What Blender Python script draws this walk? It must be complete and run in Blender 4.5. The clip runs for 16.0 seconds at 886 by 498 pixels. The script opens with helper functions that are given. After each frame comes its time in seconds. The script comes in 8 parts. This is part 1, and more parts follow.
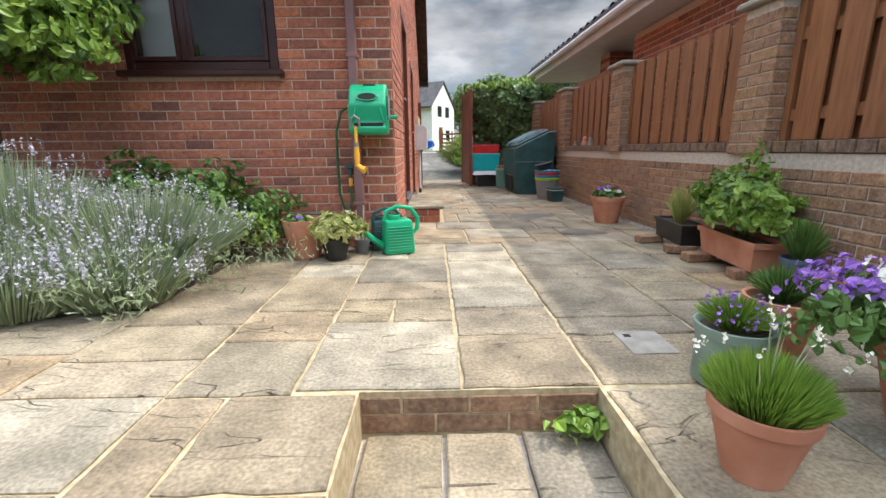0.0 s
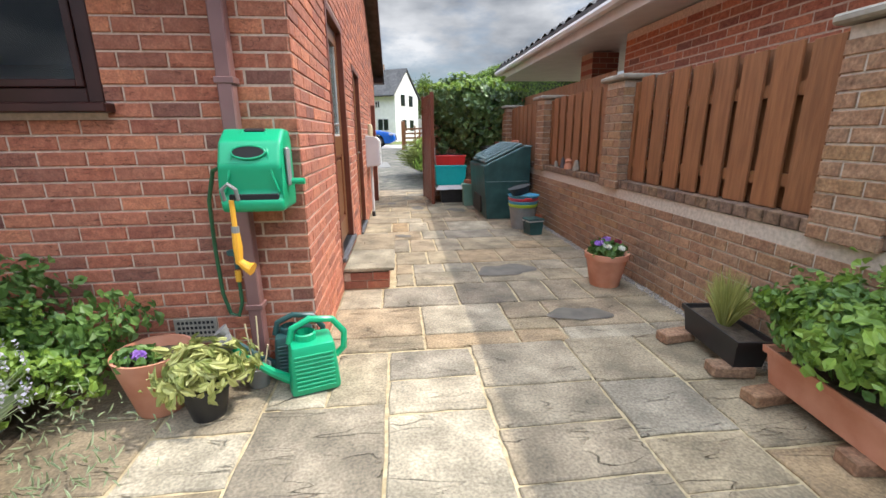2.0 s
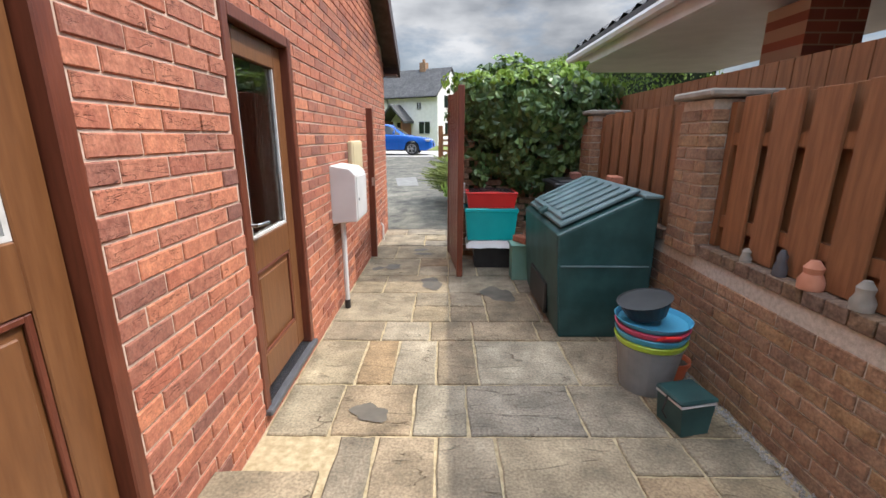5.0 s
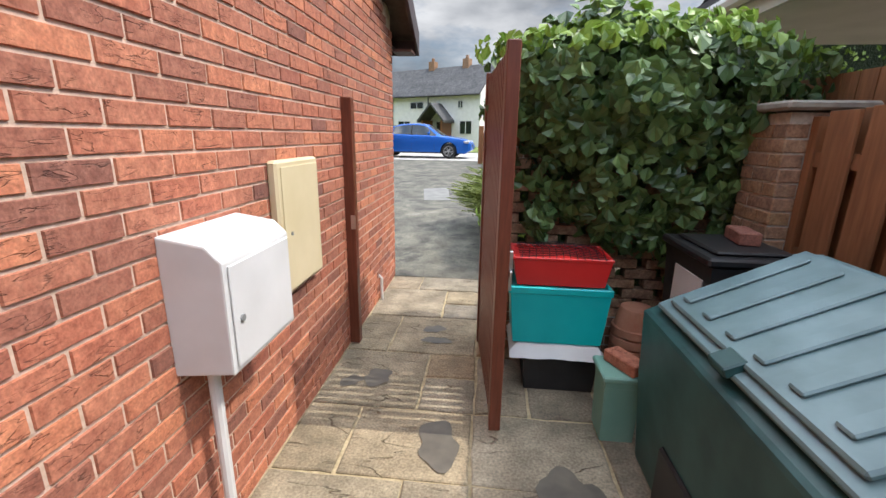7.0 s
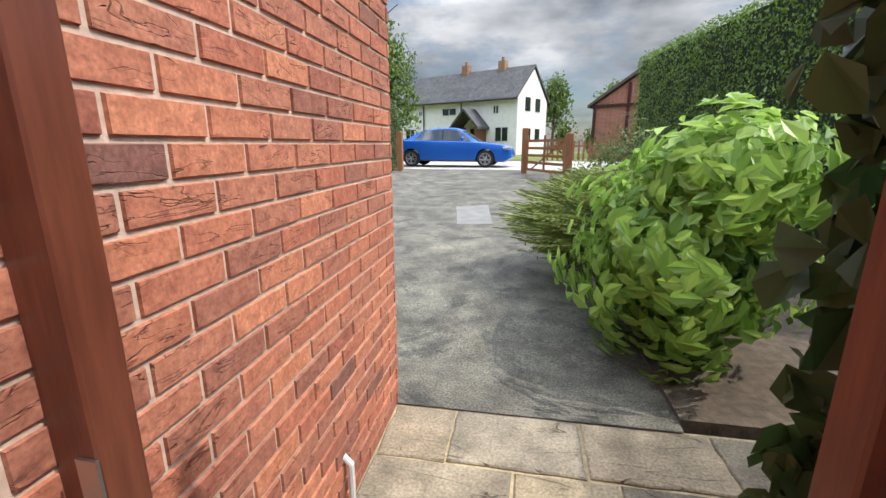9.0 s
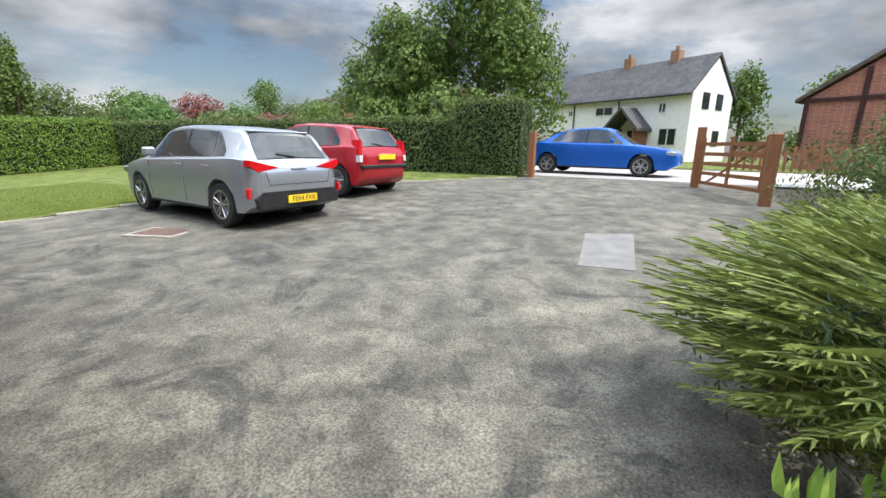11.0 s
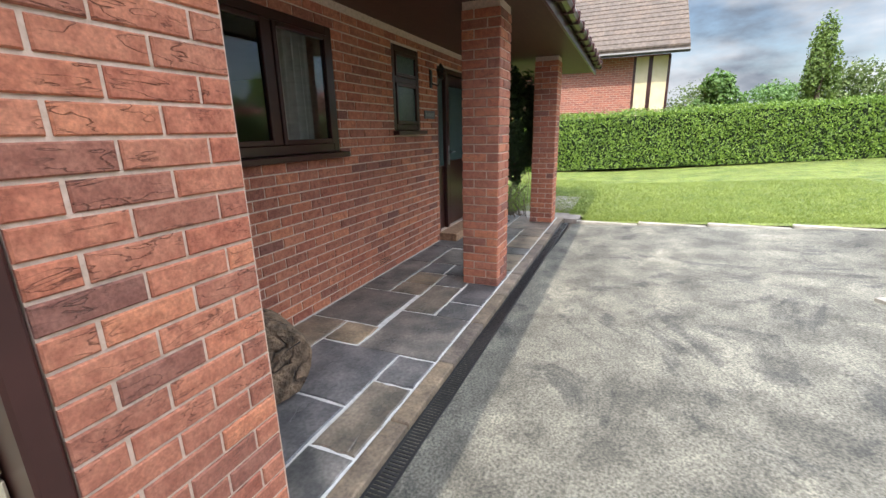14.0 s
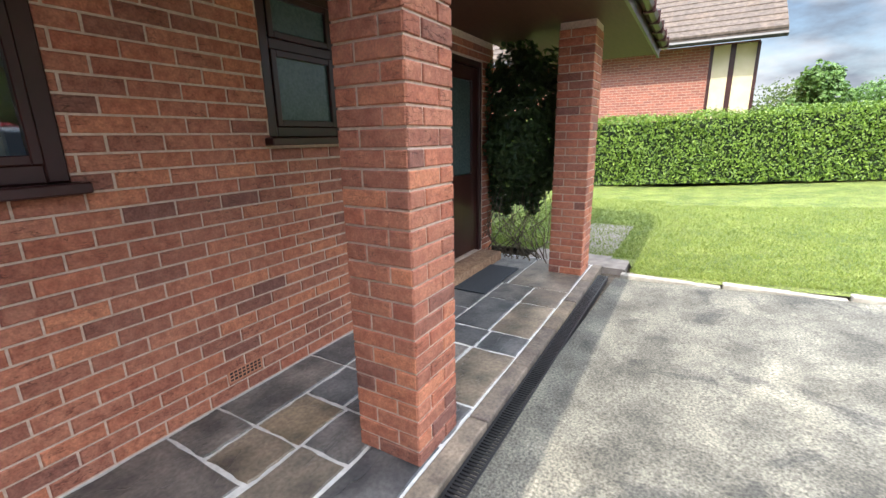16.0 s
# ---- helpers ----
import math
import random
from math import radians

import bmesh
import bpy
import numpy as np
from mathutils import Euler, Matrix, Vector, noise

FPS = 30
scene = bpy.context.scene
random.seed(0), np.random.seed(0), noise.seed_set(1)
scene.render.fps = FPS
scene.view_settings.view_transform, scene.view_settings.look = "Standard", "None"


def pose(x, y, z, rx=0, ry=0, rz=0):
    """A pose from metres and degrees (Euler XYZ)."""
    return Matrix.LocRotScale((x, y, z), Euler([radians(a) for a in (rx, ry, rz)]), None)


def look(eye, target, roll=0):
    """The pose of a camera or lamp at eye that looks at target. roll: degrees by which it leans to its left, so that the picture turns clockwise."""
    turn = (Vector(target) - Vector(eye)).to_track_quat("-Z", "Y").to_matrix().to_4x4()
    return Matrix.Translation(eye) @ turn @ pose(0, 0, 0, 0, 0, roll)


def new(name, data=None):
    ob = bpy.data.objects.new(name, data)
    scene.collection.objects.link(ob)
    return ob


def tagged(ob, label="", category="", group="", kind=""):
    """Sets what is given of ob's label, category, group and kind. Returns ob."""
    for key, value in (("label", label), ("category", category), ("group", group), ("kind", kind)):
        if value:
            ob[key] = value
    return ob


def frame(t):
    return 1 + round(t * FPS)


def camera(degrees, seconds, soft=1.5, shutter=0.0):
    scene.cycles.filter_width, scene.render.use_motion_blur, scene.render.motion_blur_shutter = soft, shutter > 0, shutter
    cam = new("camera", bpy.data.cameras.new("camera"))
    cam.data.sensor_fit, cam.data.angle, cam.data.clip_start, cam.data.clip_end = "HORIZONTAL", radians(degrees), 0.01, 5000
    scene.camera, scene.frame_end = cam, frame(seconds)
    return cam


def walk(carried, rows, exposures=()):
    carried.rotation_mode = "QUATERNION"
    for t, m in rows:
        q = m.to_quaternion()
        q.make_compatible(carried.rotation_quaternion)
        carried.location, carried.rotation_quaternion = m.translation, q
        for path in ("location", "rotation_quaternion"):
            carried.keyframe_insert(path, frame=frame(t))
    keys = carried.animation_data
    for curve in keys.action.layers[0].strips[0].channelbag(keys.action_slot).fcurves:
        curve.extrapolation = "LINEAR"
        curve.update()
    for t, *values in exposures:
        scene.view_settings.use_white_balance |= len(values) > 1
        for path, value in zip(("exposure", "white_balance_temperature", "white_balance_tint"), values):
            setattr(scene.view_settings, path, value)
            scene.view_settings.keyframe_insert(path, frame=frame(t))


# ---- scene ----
cam = camera(92.3, 16.0)

PATH = [
    (0, (0.307, -3.601, 0.808), (0.35, -1.655, 0.35), -0.6),
    (0.5, (0.337, -3.315, 0.909), (0.459, -1.373, 0.442), -0.5),
    (1, (0.394, -3.031, 1.006), (0.56, -1.097, 0.524), -0.4),
    (1.5, (0.475, -2.684, 1.132), (0.661, -0.757, 0.632), -0.5),
    (2, (0.497, -2.289, 1.259), (0.689, -0.367, 0.739), -0.6),
    (2.5, (0.585, -1.87, 1.357), (0.764, 0.049, 0.822), -0.4),
    (3, (0.658, -1.374, 1.412), (0.81, 0.549, 0.882), -0.3),
    (3.5, (0.728, -0.773, 1.413), (0.848, 1.155, 0.898), -0.1),
    (4, (0.809, -0.136, 1.465), (0.878, 1.795, 0.949), -0.0),
    (4.2, (0.828, 0.13, 1.454), (0.878, 2.06, 0.935), -0.1),
    (6.3, (1.048, 2.382, 1.555), (0.957, 4.316, 1.055), 0.8),
    (6.5, (1.024, 2.65, 1.547), (0.912, 4.583, 1.045), 0.7),
    (7, (0.99, 3.322, 1.564), (0.805, 5.245, 1.047), 0.9),
    (7.5, (0.905, 3.974, 1.543), (0.659, 5.89, 1.024), 0.8),
    (8, (0.76, 4.638, 1.524), (0.49, 6.55, 1.004), -0.1),
    (8.2, (0.720, 4.900, 1.490), (0.400, 6.812, 0.990), -0.6),
    (10.3, (0.512, 7.268, 1.389), (0.158, 9.180, 0.922), 0.5),
    (10.5, (0.495, 7.500, 1.388), (0.051, 9.393, 0.920), 0.1),
    (11, (0.564, 7.907, 1.397), (-0.384, 9.604, 0.927), 0.9),
    (11.5, (0.341, 8.355, 1.365), (-1.196, 9.542, 0.888), 1.4),
    (12, (0.007, 8.628, 1.397), (-1.859, 9.125, 0.878), 1.3),
    (12.5, (-0.497, 8.725, 1.362), (-2.421, 8.649, 0.824), 0.7),
    (13, (-0.97, 8.86, 1.396), (-2.843, 8.416, 0.856), -0.4),
    (13.5, (-1.493, 8.919, 1.403), (-3.308, 8.273, 0.866), -0.9),
    (14, (-2.02, 8.916, 1.423), (-3.79, 8.15, 0.892), -1.2),
    (14.5, (-2.587, 8.929, 1.421), (-4.323, 8.084, 0.896), -1.4),
    (15, (-3.154, 8.887, 1.415), (-4.864, 7.992, 0.893), -1.4),
    (15.5, (-3.743, 8.864, 1.406), (-5.429, 7.917, 0.897), -1.5),
    (16, (-4.317, 8.79, 1.421), (-5.985, 7.808, 0.918), -1.1),
]
walk(cam, [(t, look(eye, target, roll)) for t, eye, target, roll in PATH], [(0.0, -0.02), (2.0, 0.15), (3.5, 0.09), (4.2, -0.02), (6.4, 0.14), (7.1, 0.0), (8.0, 0.0), (10.5, 0.0), (12.0, 0.05), (13.0, 0.3), (14.5, 0.8), (16.0, 0.95)])
# ---------- world, sun ----------
SUN_DIR = Vector((0.56, 0.0, 0.828)).normalized()
world = bpy.data.worlds.new("world")
scene.world = world
world.use_nodes = True
wt = world.node_tree
sky = wt.nodes.new("ShaderNodeTexSky")
sky.sky_type, sky.sun_disc = "NISHITA", False
sky.sun_elevation, sky.sun_rotation = math.asin(SUN_DIR.z), math.atan2(SUN_DIR.x, SUN_DIR.y)
wtc = wt.nodes.new("ShaderNodeTexCoord")
wmap = wt.nodes.new("ShaderNodeMapping")
wmap.inputs["Scale"].default_value = (1.0, 1.0, 2.6)
wnz = wt.nodes.new("ShaderNodeTexNoise")
wnz.inputs["Scale"].default_value, wnz.inputs["Detail"].default_value = 2.3, 7.0
wnz.inputs["Roughness"].default_value = 0.62
wr = wt.nodes.new("ShaderNodeValToRGB")
wr.color_ramp.elements[0].position, wr.color_ramp.elements[1].position = 0.40, 0.56
wshade = wt.nodes.new("ShaderNodeTexNoise")
wshade.inputs["Scale"].default_value, wshade.inputs["Detail"].default_value = 3.4, 6.0
wr2 = wt.nodes.new("ShaderNodeValToRGB")
wr2.color_ramp.elements[0].position, wr2.color_ramp.elements[1].position = 0.38, 0.68
wr2.color_ramp.elements[0].color = (1.7, 2.0, 2.5, 1)
wr2.color_ramp.elements[1].color = (8.6, 8.8, 9.2, 1)
wmix = wt.nodes.new("ShaderNodeMix")
wmix.data_type = "RGBA"
wt.links.new(wtc.outputs["Generated"], wmap.inputs["Vector"])
wt.links.new(wmap.outputs["Vector"], wnz.inputs["Vector"])
wt.links.new(wmap.outputs["Vector"], wshade.inputs["Vector"])
wt.links.new(wnz.outputs["Fac"], wr.inputs["Fac"])
wt.links.new(wshade.outputs["Fac"], wr2.inputs["Fac"])
wt.links.new(wr.outputs["Color"], wmix.inputs[0])
wt.links.new(sky.outputs["Color"], wmix.inputs[6])
wt.links.new(wr2.outputs["Color"], wmix.inputs[7])
wsep = wt.nodes.new("ShaderNodeSeparateXYZ")
wt.links.new(wtc.outputs["Generated"], wsep.inputs[0])
wup = wt.nodes.new("ShaderNodeMapRange")
wup.inputs["From Min"].default_value, wup.inputs["From Max"].default_value = 0.26, 0.80
wup.inputs["To Min"].default_value, wup.inputs["To Max"].default_value = 0.72, 6.2
wt.links.new(wsep.outputs["Z"], wup.inputs["Value"])
wsc = wt.nodes.new("ShaderNodeVectorMath")
wsc.operation = "SCALE"
wt.links.new(wmix.outputs[2], wsc.inputs[0])
wt.links.new(wup.outputs["Result"], wsc.inputs["Scale"])
wt.links.new(wsc.outputs["Vector"], wt.nodes["Background"].inputs["Color"])
wt.nodes["Background"].inputs["Strength"].default_value = 0.13
sun = new("sun", bpy.data.lights.new("sun", "SUN"))
sun.data.energy, sun.data.angle, sun.data.color = 3.7, radians(0.6), (1.0, 0.94, 0.86)
sun.matrix_world = look((20, 5, 30), Vector((20, 5, 30)) - SUN_DIR)


# ---------- materials ----------
def nodes_of(name):
    m = bpy.data.materials.new(name)
    m.use_nodes = True
    t = m.node_tree
    return m, t, t.nodes["Principled BSDF"]


def surface(name, a, b, scale=8.0, rough=0.7, bump=0.3, depth=0.004, metal=0.0, vary="", c=None, big=0.0, hue=0.0, detail=6.0, spec=0.5, fine=0.0, stretch=None, speck=0.0, spsc=90.0, crease=0.0, csc=(7.0, 7.0, 30.0), cw=0.016):
    """Two colours mixed by noise, a second large noise for stains, random tint by piece, and relief."""
    m, t, p = nodes_of(name)
    tc = t.nodes.new("ShaderNodeTexCoord")
    vec = tc.outputs["Object"]
    if vary == "object":
        geo = t.nodes.new("ShaderNodeNewGeometry")
        vec = geo.outputs["Position"]
    elif vary == "island":
        geo = t.nodes.new("ShaderNodeNewGeometry")
        vec = geo.outputs["Position"]
    if stretch:
        mp = t.nodes.new("ShaderNodeMapping")
        mp.inputs["Scale"].default_value = stretch
        t.links.new(vec, mp.inputs["Vector"])
        vec = mp.outputs["Vector"]
    n1 = t.nodes.new("ShaderNodeTexNoise")
    n1.inputs["Scale"].default_value, n1.inputs["Detail"].default_value = scale, detail
    t.links.new(vec, n1.inputs["Vector"])
    ramp = t.nodes.new("ShaderNodeValToRGB")
    ramp.color_ramp.elements[0].position, ramp.color_ramp.elements[1].position = 0.35, 0.68
    ramp.color_ramp.elements[0].color, ramp.color_ramp.elements[1].color = (*a, 1), (*b, 1)
    t.links.new(n1.outputs["Fac"], ramp.inputs["Fac"])
    col = ramp.outputs["Color"]
    if vary and c:
        rnd = t.nodes.new("ShaderNodeObjectInfo").outputs["Random"] if vary == "object" else geo.outputs["Random Per Island"]
        rr = t.nodes.new("ShaderNodeValToRGB")
        rr.color_ramp.interpolation = "LINEAR"
        for i in range(len(c) - 2):
            rr.color_ramp.elements.new(0.5)
        for i, k in enumerate(c):
            rr.color_ramp.elements[i].position = i / (len(c) - 1)
            rr.color_ramp.elements[i].color = (*k, 1)
        t.links.new(rnd, rr.inputs["Fac"])
        mx = t.nodes.new("ShaderNodeMix")
        mx.data_type, mx.blend_type = "RGBA", "MULTIPLY"
        mx.inputs[0].default_value = 1.0
        t.links.new(col, mx.inputs[6])
        t.links.new(rr.outputs["Color"], mx.inputs[7])
        col = mx.outputs[2]
    if big:
        n2 = t.nodes.new("ShaderNodeTexNoise")
        n2.inputs["Scale"].default_value, n2.inputs["Detail"].default_value = 1.1, 5.0
        t.links.new(vec, n2.inputs["Vector"])
        r2 = t.nodes.new("ShaderNodeValToRGB")
        r2.color_ramp.elements[0].position, r2.color_ramp.elements[1].position = 0.38, 0.62
        lo = 1 - big
        r2.color_ramp.elements[0].color, r2.color_ramp.elements[1].color = (lo, lo, lo, 1), (1, 1, 1, 1)
        t.links.new(n2.outputs["Fac"], r2.inputs["Fac"])
        m2 = t.nodes.new("ShaderNodeMix")
        m2.data_type, m2.blend_type = "RGBA", "MULTIPLY"
        m2.inputs[0].default_value = 1.0
        t.links.new(col, m2.inputs[6])
        t.links.new(r2.outputs["Color"], m2.inputs[7])
        col = m2.outputs[2]
    if speck:
        for sc, amt in ((spsc, speck), (spsc * 0.25, speck * 0.3)):
            n4 = t.nodes.new("ShaderNodeTexNoise")
            n4.inputs["Scale"].default_value, n4.inputs["Detail"].default_value = sc, 4.0
            t.links.new(vec, n4.inputs["Vector"])
            r4 = t.nodes.new("ShaderNodeMapRange")
            r4.inputs["From Min"].default_value, r4.inputs["From Max"].default_value = 0.3, 0.7
            r4.inputs["To Min"].default_value, r4.inputs["To Max"].default_value = 1 - amt, 1 + amt
            t.links.new(n4.outputs["Fac"], r4.inputs["Value"])
            v4 = t.nodes.new("ShaderNodeVectorMath")
            v4.operation = "SCALE"
            t.links.new(col, v4.inputs[0])
            t.links.new(r4.outputs["Result"], v4.inputs["Scale"])
            col = v4.outputs["Vector"]
    line = None
    if crease:
        mp5 = t.nodes.new("ShaderNodeMapping")
        mp5.inputs["Scale"].default_value = csc
        t.links.new(vec, mp5.inputs["Vector"])
        n5 = t.nodes.new("ShaderNodeTexNoise")
        n5.inputs["Scale"].default_value, n5.inputs["Detail"].default_value, n5.inputs["Distortion"].default_value = 1.0, 3.0, 0.6
        t.links.new(mp5.outputs["Vector"], n5.inputs["Vector"])
        sb = t.nodes.new("ShaderNodeMath")
        sb.operation = "SUBTRACT"
        sb.inputs[1].default_value = 0.47
        ab5 = t.nodes.new("ShaderNodeMath")
        ab5.operation = "ABSOLUTE"
        r5 = t.nodes.new("ShaderNodeMapRange")
        r5.inputs["From Min"].default_value, r5.inputs["From Max"].default_value = 0.0, cw
        t.links.new(n5.outputs["Fac"], sb.inputs[0])
        t.links.new(sb.outputs[0], ab5.inputs[0])
        t.links.new(ab5.outputs[0], r5.inputs["Value"])
        n6 = t.nodes.new("ShaderNodeTexNoise")
        n6.inputs["Scale"].default_value = 5.0
        t.links.new(vec, n6.inputs["Vector"])
        r6 = t.nodes.new("ShaderNodeMapRange")
        r6.inputs["From Min"].default_value, r6.inputs["From Max"].default_value = 0.42, 0.56
        t.links.new(n6.outputs["Fac"], r6.inputs["Value"])
        mx5 = t.nodes.new("ShaderNodeMath")
        mx5.operation = "MAXIMUM"
        t.links.new(r5.outputs["Result"], mx5.inputs[0])
        t.links.new(r6.outputs["Result"], mx5.inputs[1])
        line = mx5.outputs[0]
        tone = t.nodes.new("ShaderNodeMapRange")
        tone.inputs["To Min"].default_value, tone.inputs["To Max"].default_value = 1 - crease, 1.0
        t.links.new(line, tone.inputs["Value"])
        v5 = t.nodes.new("ShaderNodeVectorMath")
        v5.operation = "SCALE"
        t.links.new(col, v5.inputs[0])
        t.links.new(tone.outputs["Result"], v5.inputs["Scale"])
        col = v5.outputs["Vector"]
    t.links.new(col, p.inputs["Base Color"])
    p.inputs["Roughness"].default_value, p.inputs["Metallic"].default_value = rough, metal
    p.inputs["Specular IOR Level"].default_value = spec
    if bump:
        n3 = t.nodes.new("ShaderNodeTexNoise")
        n3.inputs["Scale"].default_value, n3.inputs["Detail"].default_value = fine or scale * 3, 8.0
        t.links.new(vec, n3.inputs["Vector"])
        bp = t.nodes.new("ShaderNodeBump")
        bp.inputs["Strength"].default_value, bp.inputs["Distance"].default_value = bump, depth
        height = n3.outputs["Fac"]
        if line:
            ad = t.nodes.new("ShaderNodeMath")
            t.links.new(height, ad.inputs[0])
            t.links.new(line, ad.inputs[1])
            height = ad.outputs[0]
        t.links.new(height, bp.inputs["Height"])
        t.links.new(bp.outputs["Normal"], p.inputs["Normal"])
    return m


def glassy(name, tint=(0.9, 0.95, 0.93), rough=0.0, alpha=0.35):
    m, t, p = nodes_of(name)
    p.inputs["Base Color"].default_value = (*tint, 1)
    p.inputs["Roughness"].default_value = rough
    p.inputs["Transmission Weight"].default_value = 1.0 - alpha
    p.inputs["IOR"].default_value = 1.5
    return m


BRICK_A, BRICK_B = (0.38, 0.135, 0.078), (0.53, 0.215, 0.125)
BRICK_TINTS = [(0.44, 0.48, 0.60), (0.80, 0.76, 0.78), (0.95, 0.93, 0.92), (0.62, 0.60, 0.66), (1.0, 0.98, 0.95), (0.86, 0.72, 0.70), (1.15, 1.12, 1.0), (0.66, 0.56, 0.60)]
M_BRICK = surface("brick_face", BRICK_A, BRICK_B, 26, 0.88, 0.8, 0.005, speck=0.22, spsc=120, crease=0.55, vary="object", c=BRICK_TINTS, fine=45)
M_BRICKJ = surface("brick_face_joined", BRICK_A, BRICK_B, 26, 0.88, 0.8, 0.005, speck=0.22, spsc=120, crease=0.55, vary="island", c=BRICK_TINTS, fine=45)
GW_A, GW_B = (0.25, 0.145, 0.085), (0.38, 0.24, 0.145)
GW_TINTS = [(0.7, 0.7, 0.74), (0.9, 0.9, 0.9), (1.05, 1.0, 0.95), (0.85, 0.78, 0.76), (1.0, 0.98, 0.8)]
M_GBRICK = surface("garden_brick", GW_A, GW_B, 20, 0.92, 0.8, 0.006, speck=0.3, spsc=60, vary="object", c=GW_TINTS, fine=50)
M_GBRICKJ = surface("garden_brick_joined", GW_A, GW_B, 20, 0.92, 0.8, 0.006, speck=0.3, spsc=60, vary="island", c=GW_TINTS, fine=50, big=0.3)
M_MORTAR = surface("mortar", (0.50, 0.37, 0.28), (0.66, 0.50, 0.39), 40, 0.95, 0.6, 0.003)
M_GMORTAR = surface("mortar_grey", (0.42, 0.37, 0.30), (0.58, 0.51, 0.42), 40, 0.95, 0.6, 0.003)
FLAG_TINTS = [(0.74, 0.76, 0.80), (1.0, 0.90, 0.72), (0.90, 0.92, 0.92), (1.06, 0.84, 0.60), (1.18, 1.18, 1.14), (0.78, 0.70, 0.60), (1.05, 0.98, 0.84), (0.66, 0.64, 0.62)]
M_FLAG = surface("flagstone", (0.225, 0.195, 0.143), (0.42, 0.365, 0.272), 4.5, 0.85, 1.0, 0.014, speck=0.3, spsc=75, crease=0.14, csc=(1.3, 5.5, 1.0), cw=0.008, vary="object", c=FLAG_TINTS, big=0.25, detail=9, fine=14)
M_PJOINT = surface("paving_joint", (0.34, 0.27, 0.15), (0.52, 0.42, 0.26), 30, 0.95, 0.7, 0.004)
M_SLATE = surface("slate_flag", (0.075, 0.076, 0.074), (0.22, 0.205, 0.185), 5, speck=0.25, spsc=50, rough=0.42, bump=0.8, depth=0.008, crease=0.2, csc=(1.4, 6.0, 1.0), cw=0.01, vary="object", c=[(0.8, 0.85, 0.9), (1, 1, 1), (1.7, 1.35, 0.95), (0.9, 0.9, 0.95), (1.3, 1.2, 1.1)], big=0.3, fine=14)
M_LIME = surface("pale_joint", (0.5, 0.48, 0.44), (0.62, 0.6, 0.56), 30, 0.95, 0.4, 0.003)
M_TARMAC = surface("tarmac", (0.078, 0.073, 0.057), (0.170, 0.159, 0.124), 3.4, 0.9, 0.8, 0.005, big=0.22, speck=0.55, spsc=75, detail=14, fine=95)


def weather_drive(m):
    """Pale gritty drifts, dark damp blotches and light chippings over the tarmac."""
    t = m.node_tree
    p = t.nodes["Principled BSDF"]
    col = p.inputs["Base Color"].links[0].from_socket
    geo = t.nodes.new("ShaderNodeNewGeometry")
    for sc, dist, lo, hi, a, b in ((0.55, 1.6, 0.52, 0.66, (1, 1, 1), (1.36, 1.34, 1.30)), (0.8, 2.8, 0.55, 0.61, (1, 1, 1), (0.56, 0.57, 0.60)), (5.0, 0.8, 0.60, 0.70, (1, 1, 1), (0.74, 0.75, 0.78))):
        n = t.nodes.new("ShaderNodeTexNoise")
        n.inputs["Scale"].default_value, n.inputs["Detail"].default_value, n.inputs["Roughness"].default_value, n.inputs["Distortion"].default_value = sc, 12.0, 0.68, dist
        off = t.nodes.new("ShaderNodeMapping")
        off.inputs["Location"].default_value = (sc * 3, sc * 7, 0)
        t.links.new(geo.outputs["Position"], off.inputs["Vector"])
        t.links.new(off.outputs["Vector"], n.inputs["Vector"])
        r = t.nodes.new("ShaderNodeValToRGB")
        r.color_ramp.elements[0].position, r.color_ramp.elements[1].position = lo, hi
        r.color_ramp.elements[0].color, r.color_ramp.elements[1].color = (*a, 1), (*b, 1)
        t.links.new(n.outputs["Fac"], r.inputs["Fac"])
        mx = t.nodes.new("ShaderNodeVectorMath")
        mx.operation = "MULTIPLY"
        t.links.new(col, mx.inputs[0])
        t.links.new(r.outputs["Color"], mx.inputs[1])
        col = mx.outputs["Vector"]
    v = t.nodes.new("ShaderNodeTexVoronoi")
    v.inputs["Scale"].default_value = 62.0
    t.links.new(geo.outputs["Position"], v.inputs["Vector"])
    chip = t.nodes.new("ShaderNodeMapRange")
    chip.inputs["From Min"].default_value, chip.inputs["From Max"].default_value = 0.10, 0.22
    chip.inputs["To Min"].default_value, chip.inputs["To Max"].default_value = 1.30, 1.0
    t.links.new(v.outputs["Distance"], chip.inputs["Value"])
    fin = t.nodes.new("ShaderNodeVectorMath")
    fin.operation = "SCALE"
    t.links.new(col, fin.inputs[0])
    t.links.new(chip.outputs["Result"], fin.inputs["Scale"])
    t.links.new(fin.outputs["Vector"], p.inputs["Base Color"])


weather_drive(M_TARMAC)
M_CONC = surface("concrete", (0.24, 0.22, 0.18), (0.37, 0.34, 0.28), 12, 0.9, 0.4, 0.003)
M_SOIL = surface("soil", (0.06, 0.045, 0.03), (0.12, 0.09, 0.06), 15, 0.95, 1, 0.01)
M_GRASS = surface("lawn_grass", (0.105, 0.15, 0.020), (0.21, 0.245, 0.045), 2.6, 0.9, 1, 0.03, speck=0.6, spsc=45, big=0.15, detail=14, fine=120)
M_BROWN = surface("brown_upvc", (0.035, 0.012, 0.010), (0.055, 0.018, 0.015), 5, 0.3, 0.05, 0.001)
M_DOORWOOD = surface("stained_door", (0.15, 0.060, 0.022), (0.20, 0.085, 0.032), 5, 0.38, 0.25, 0.002, stretch=(9, 9, 1.0))
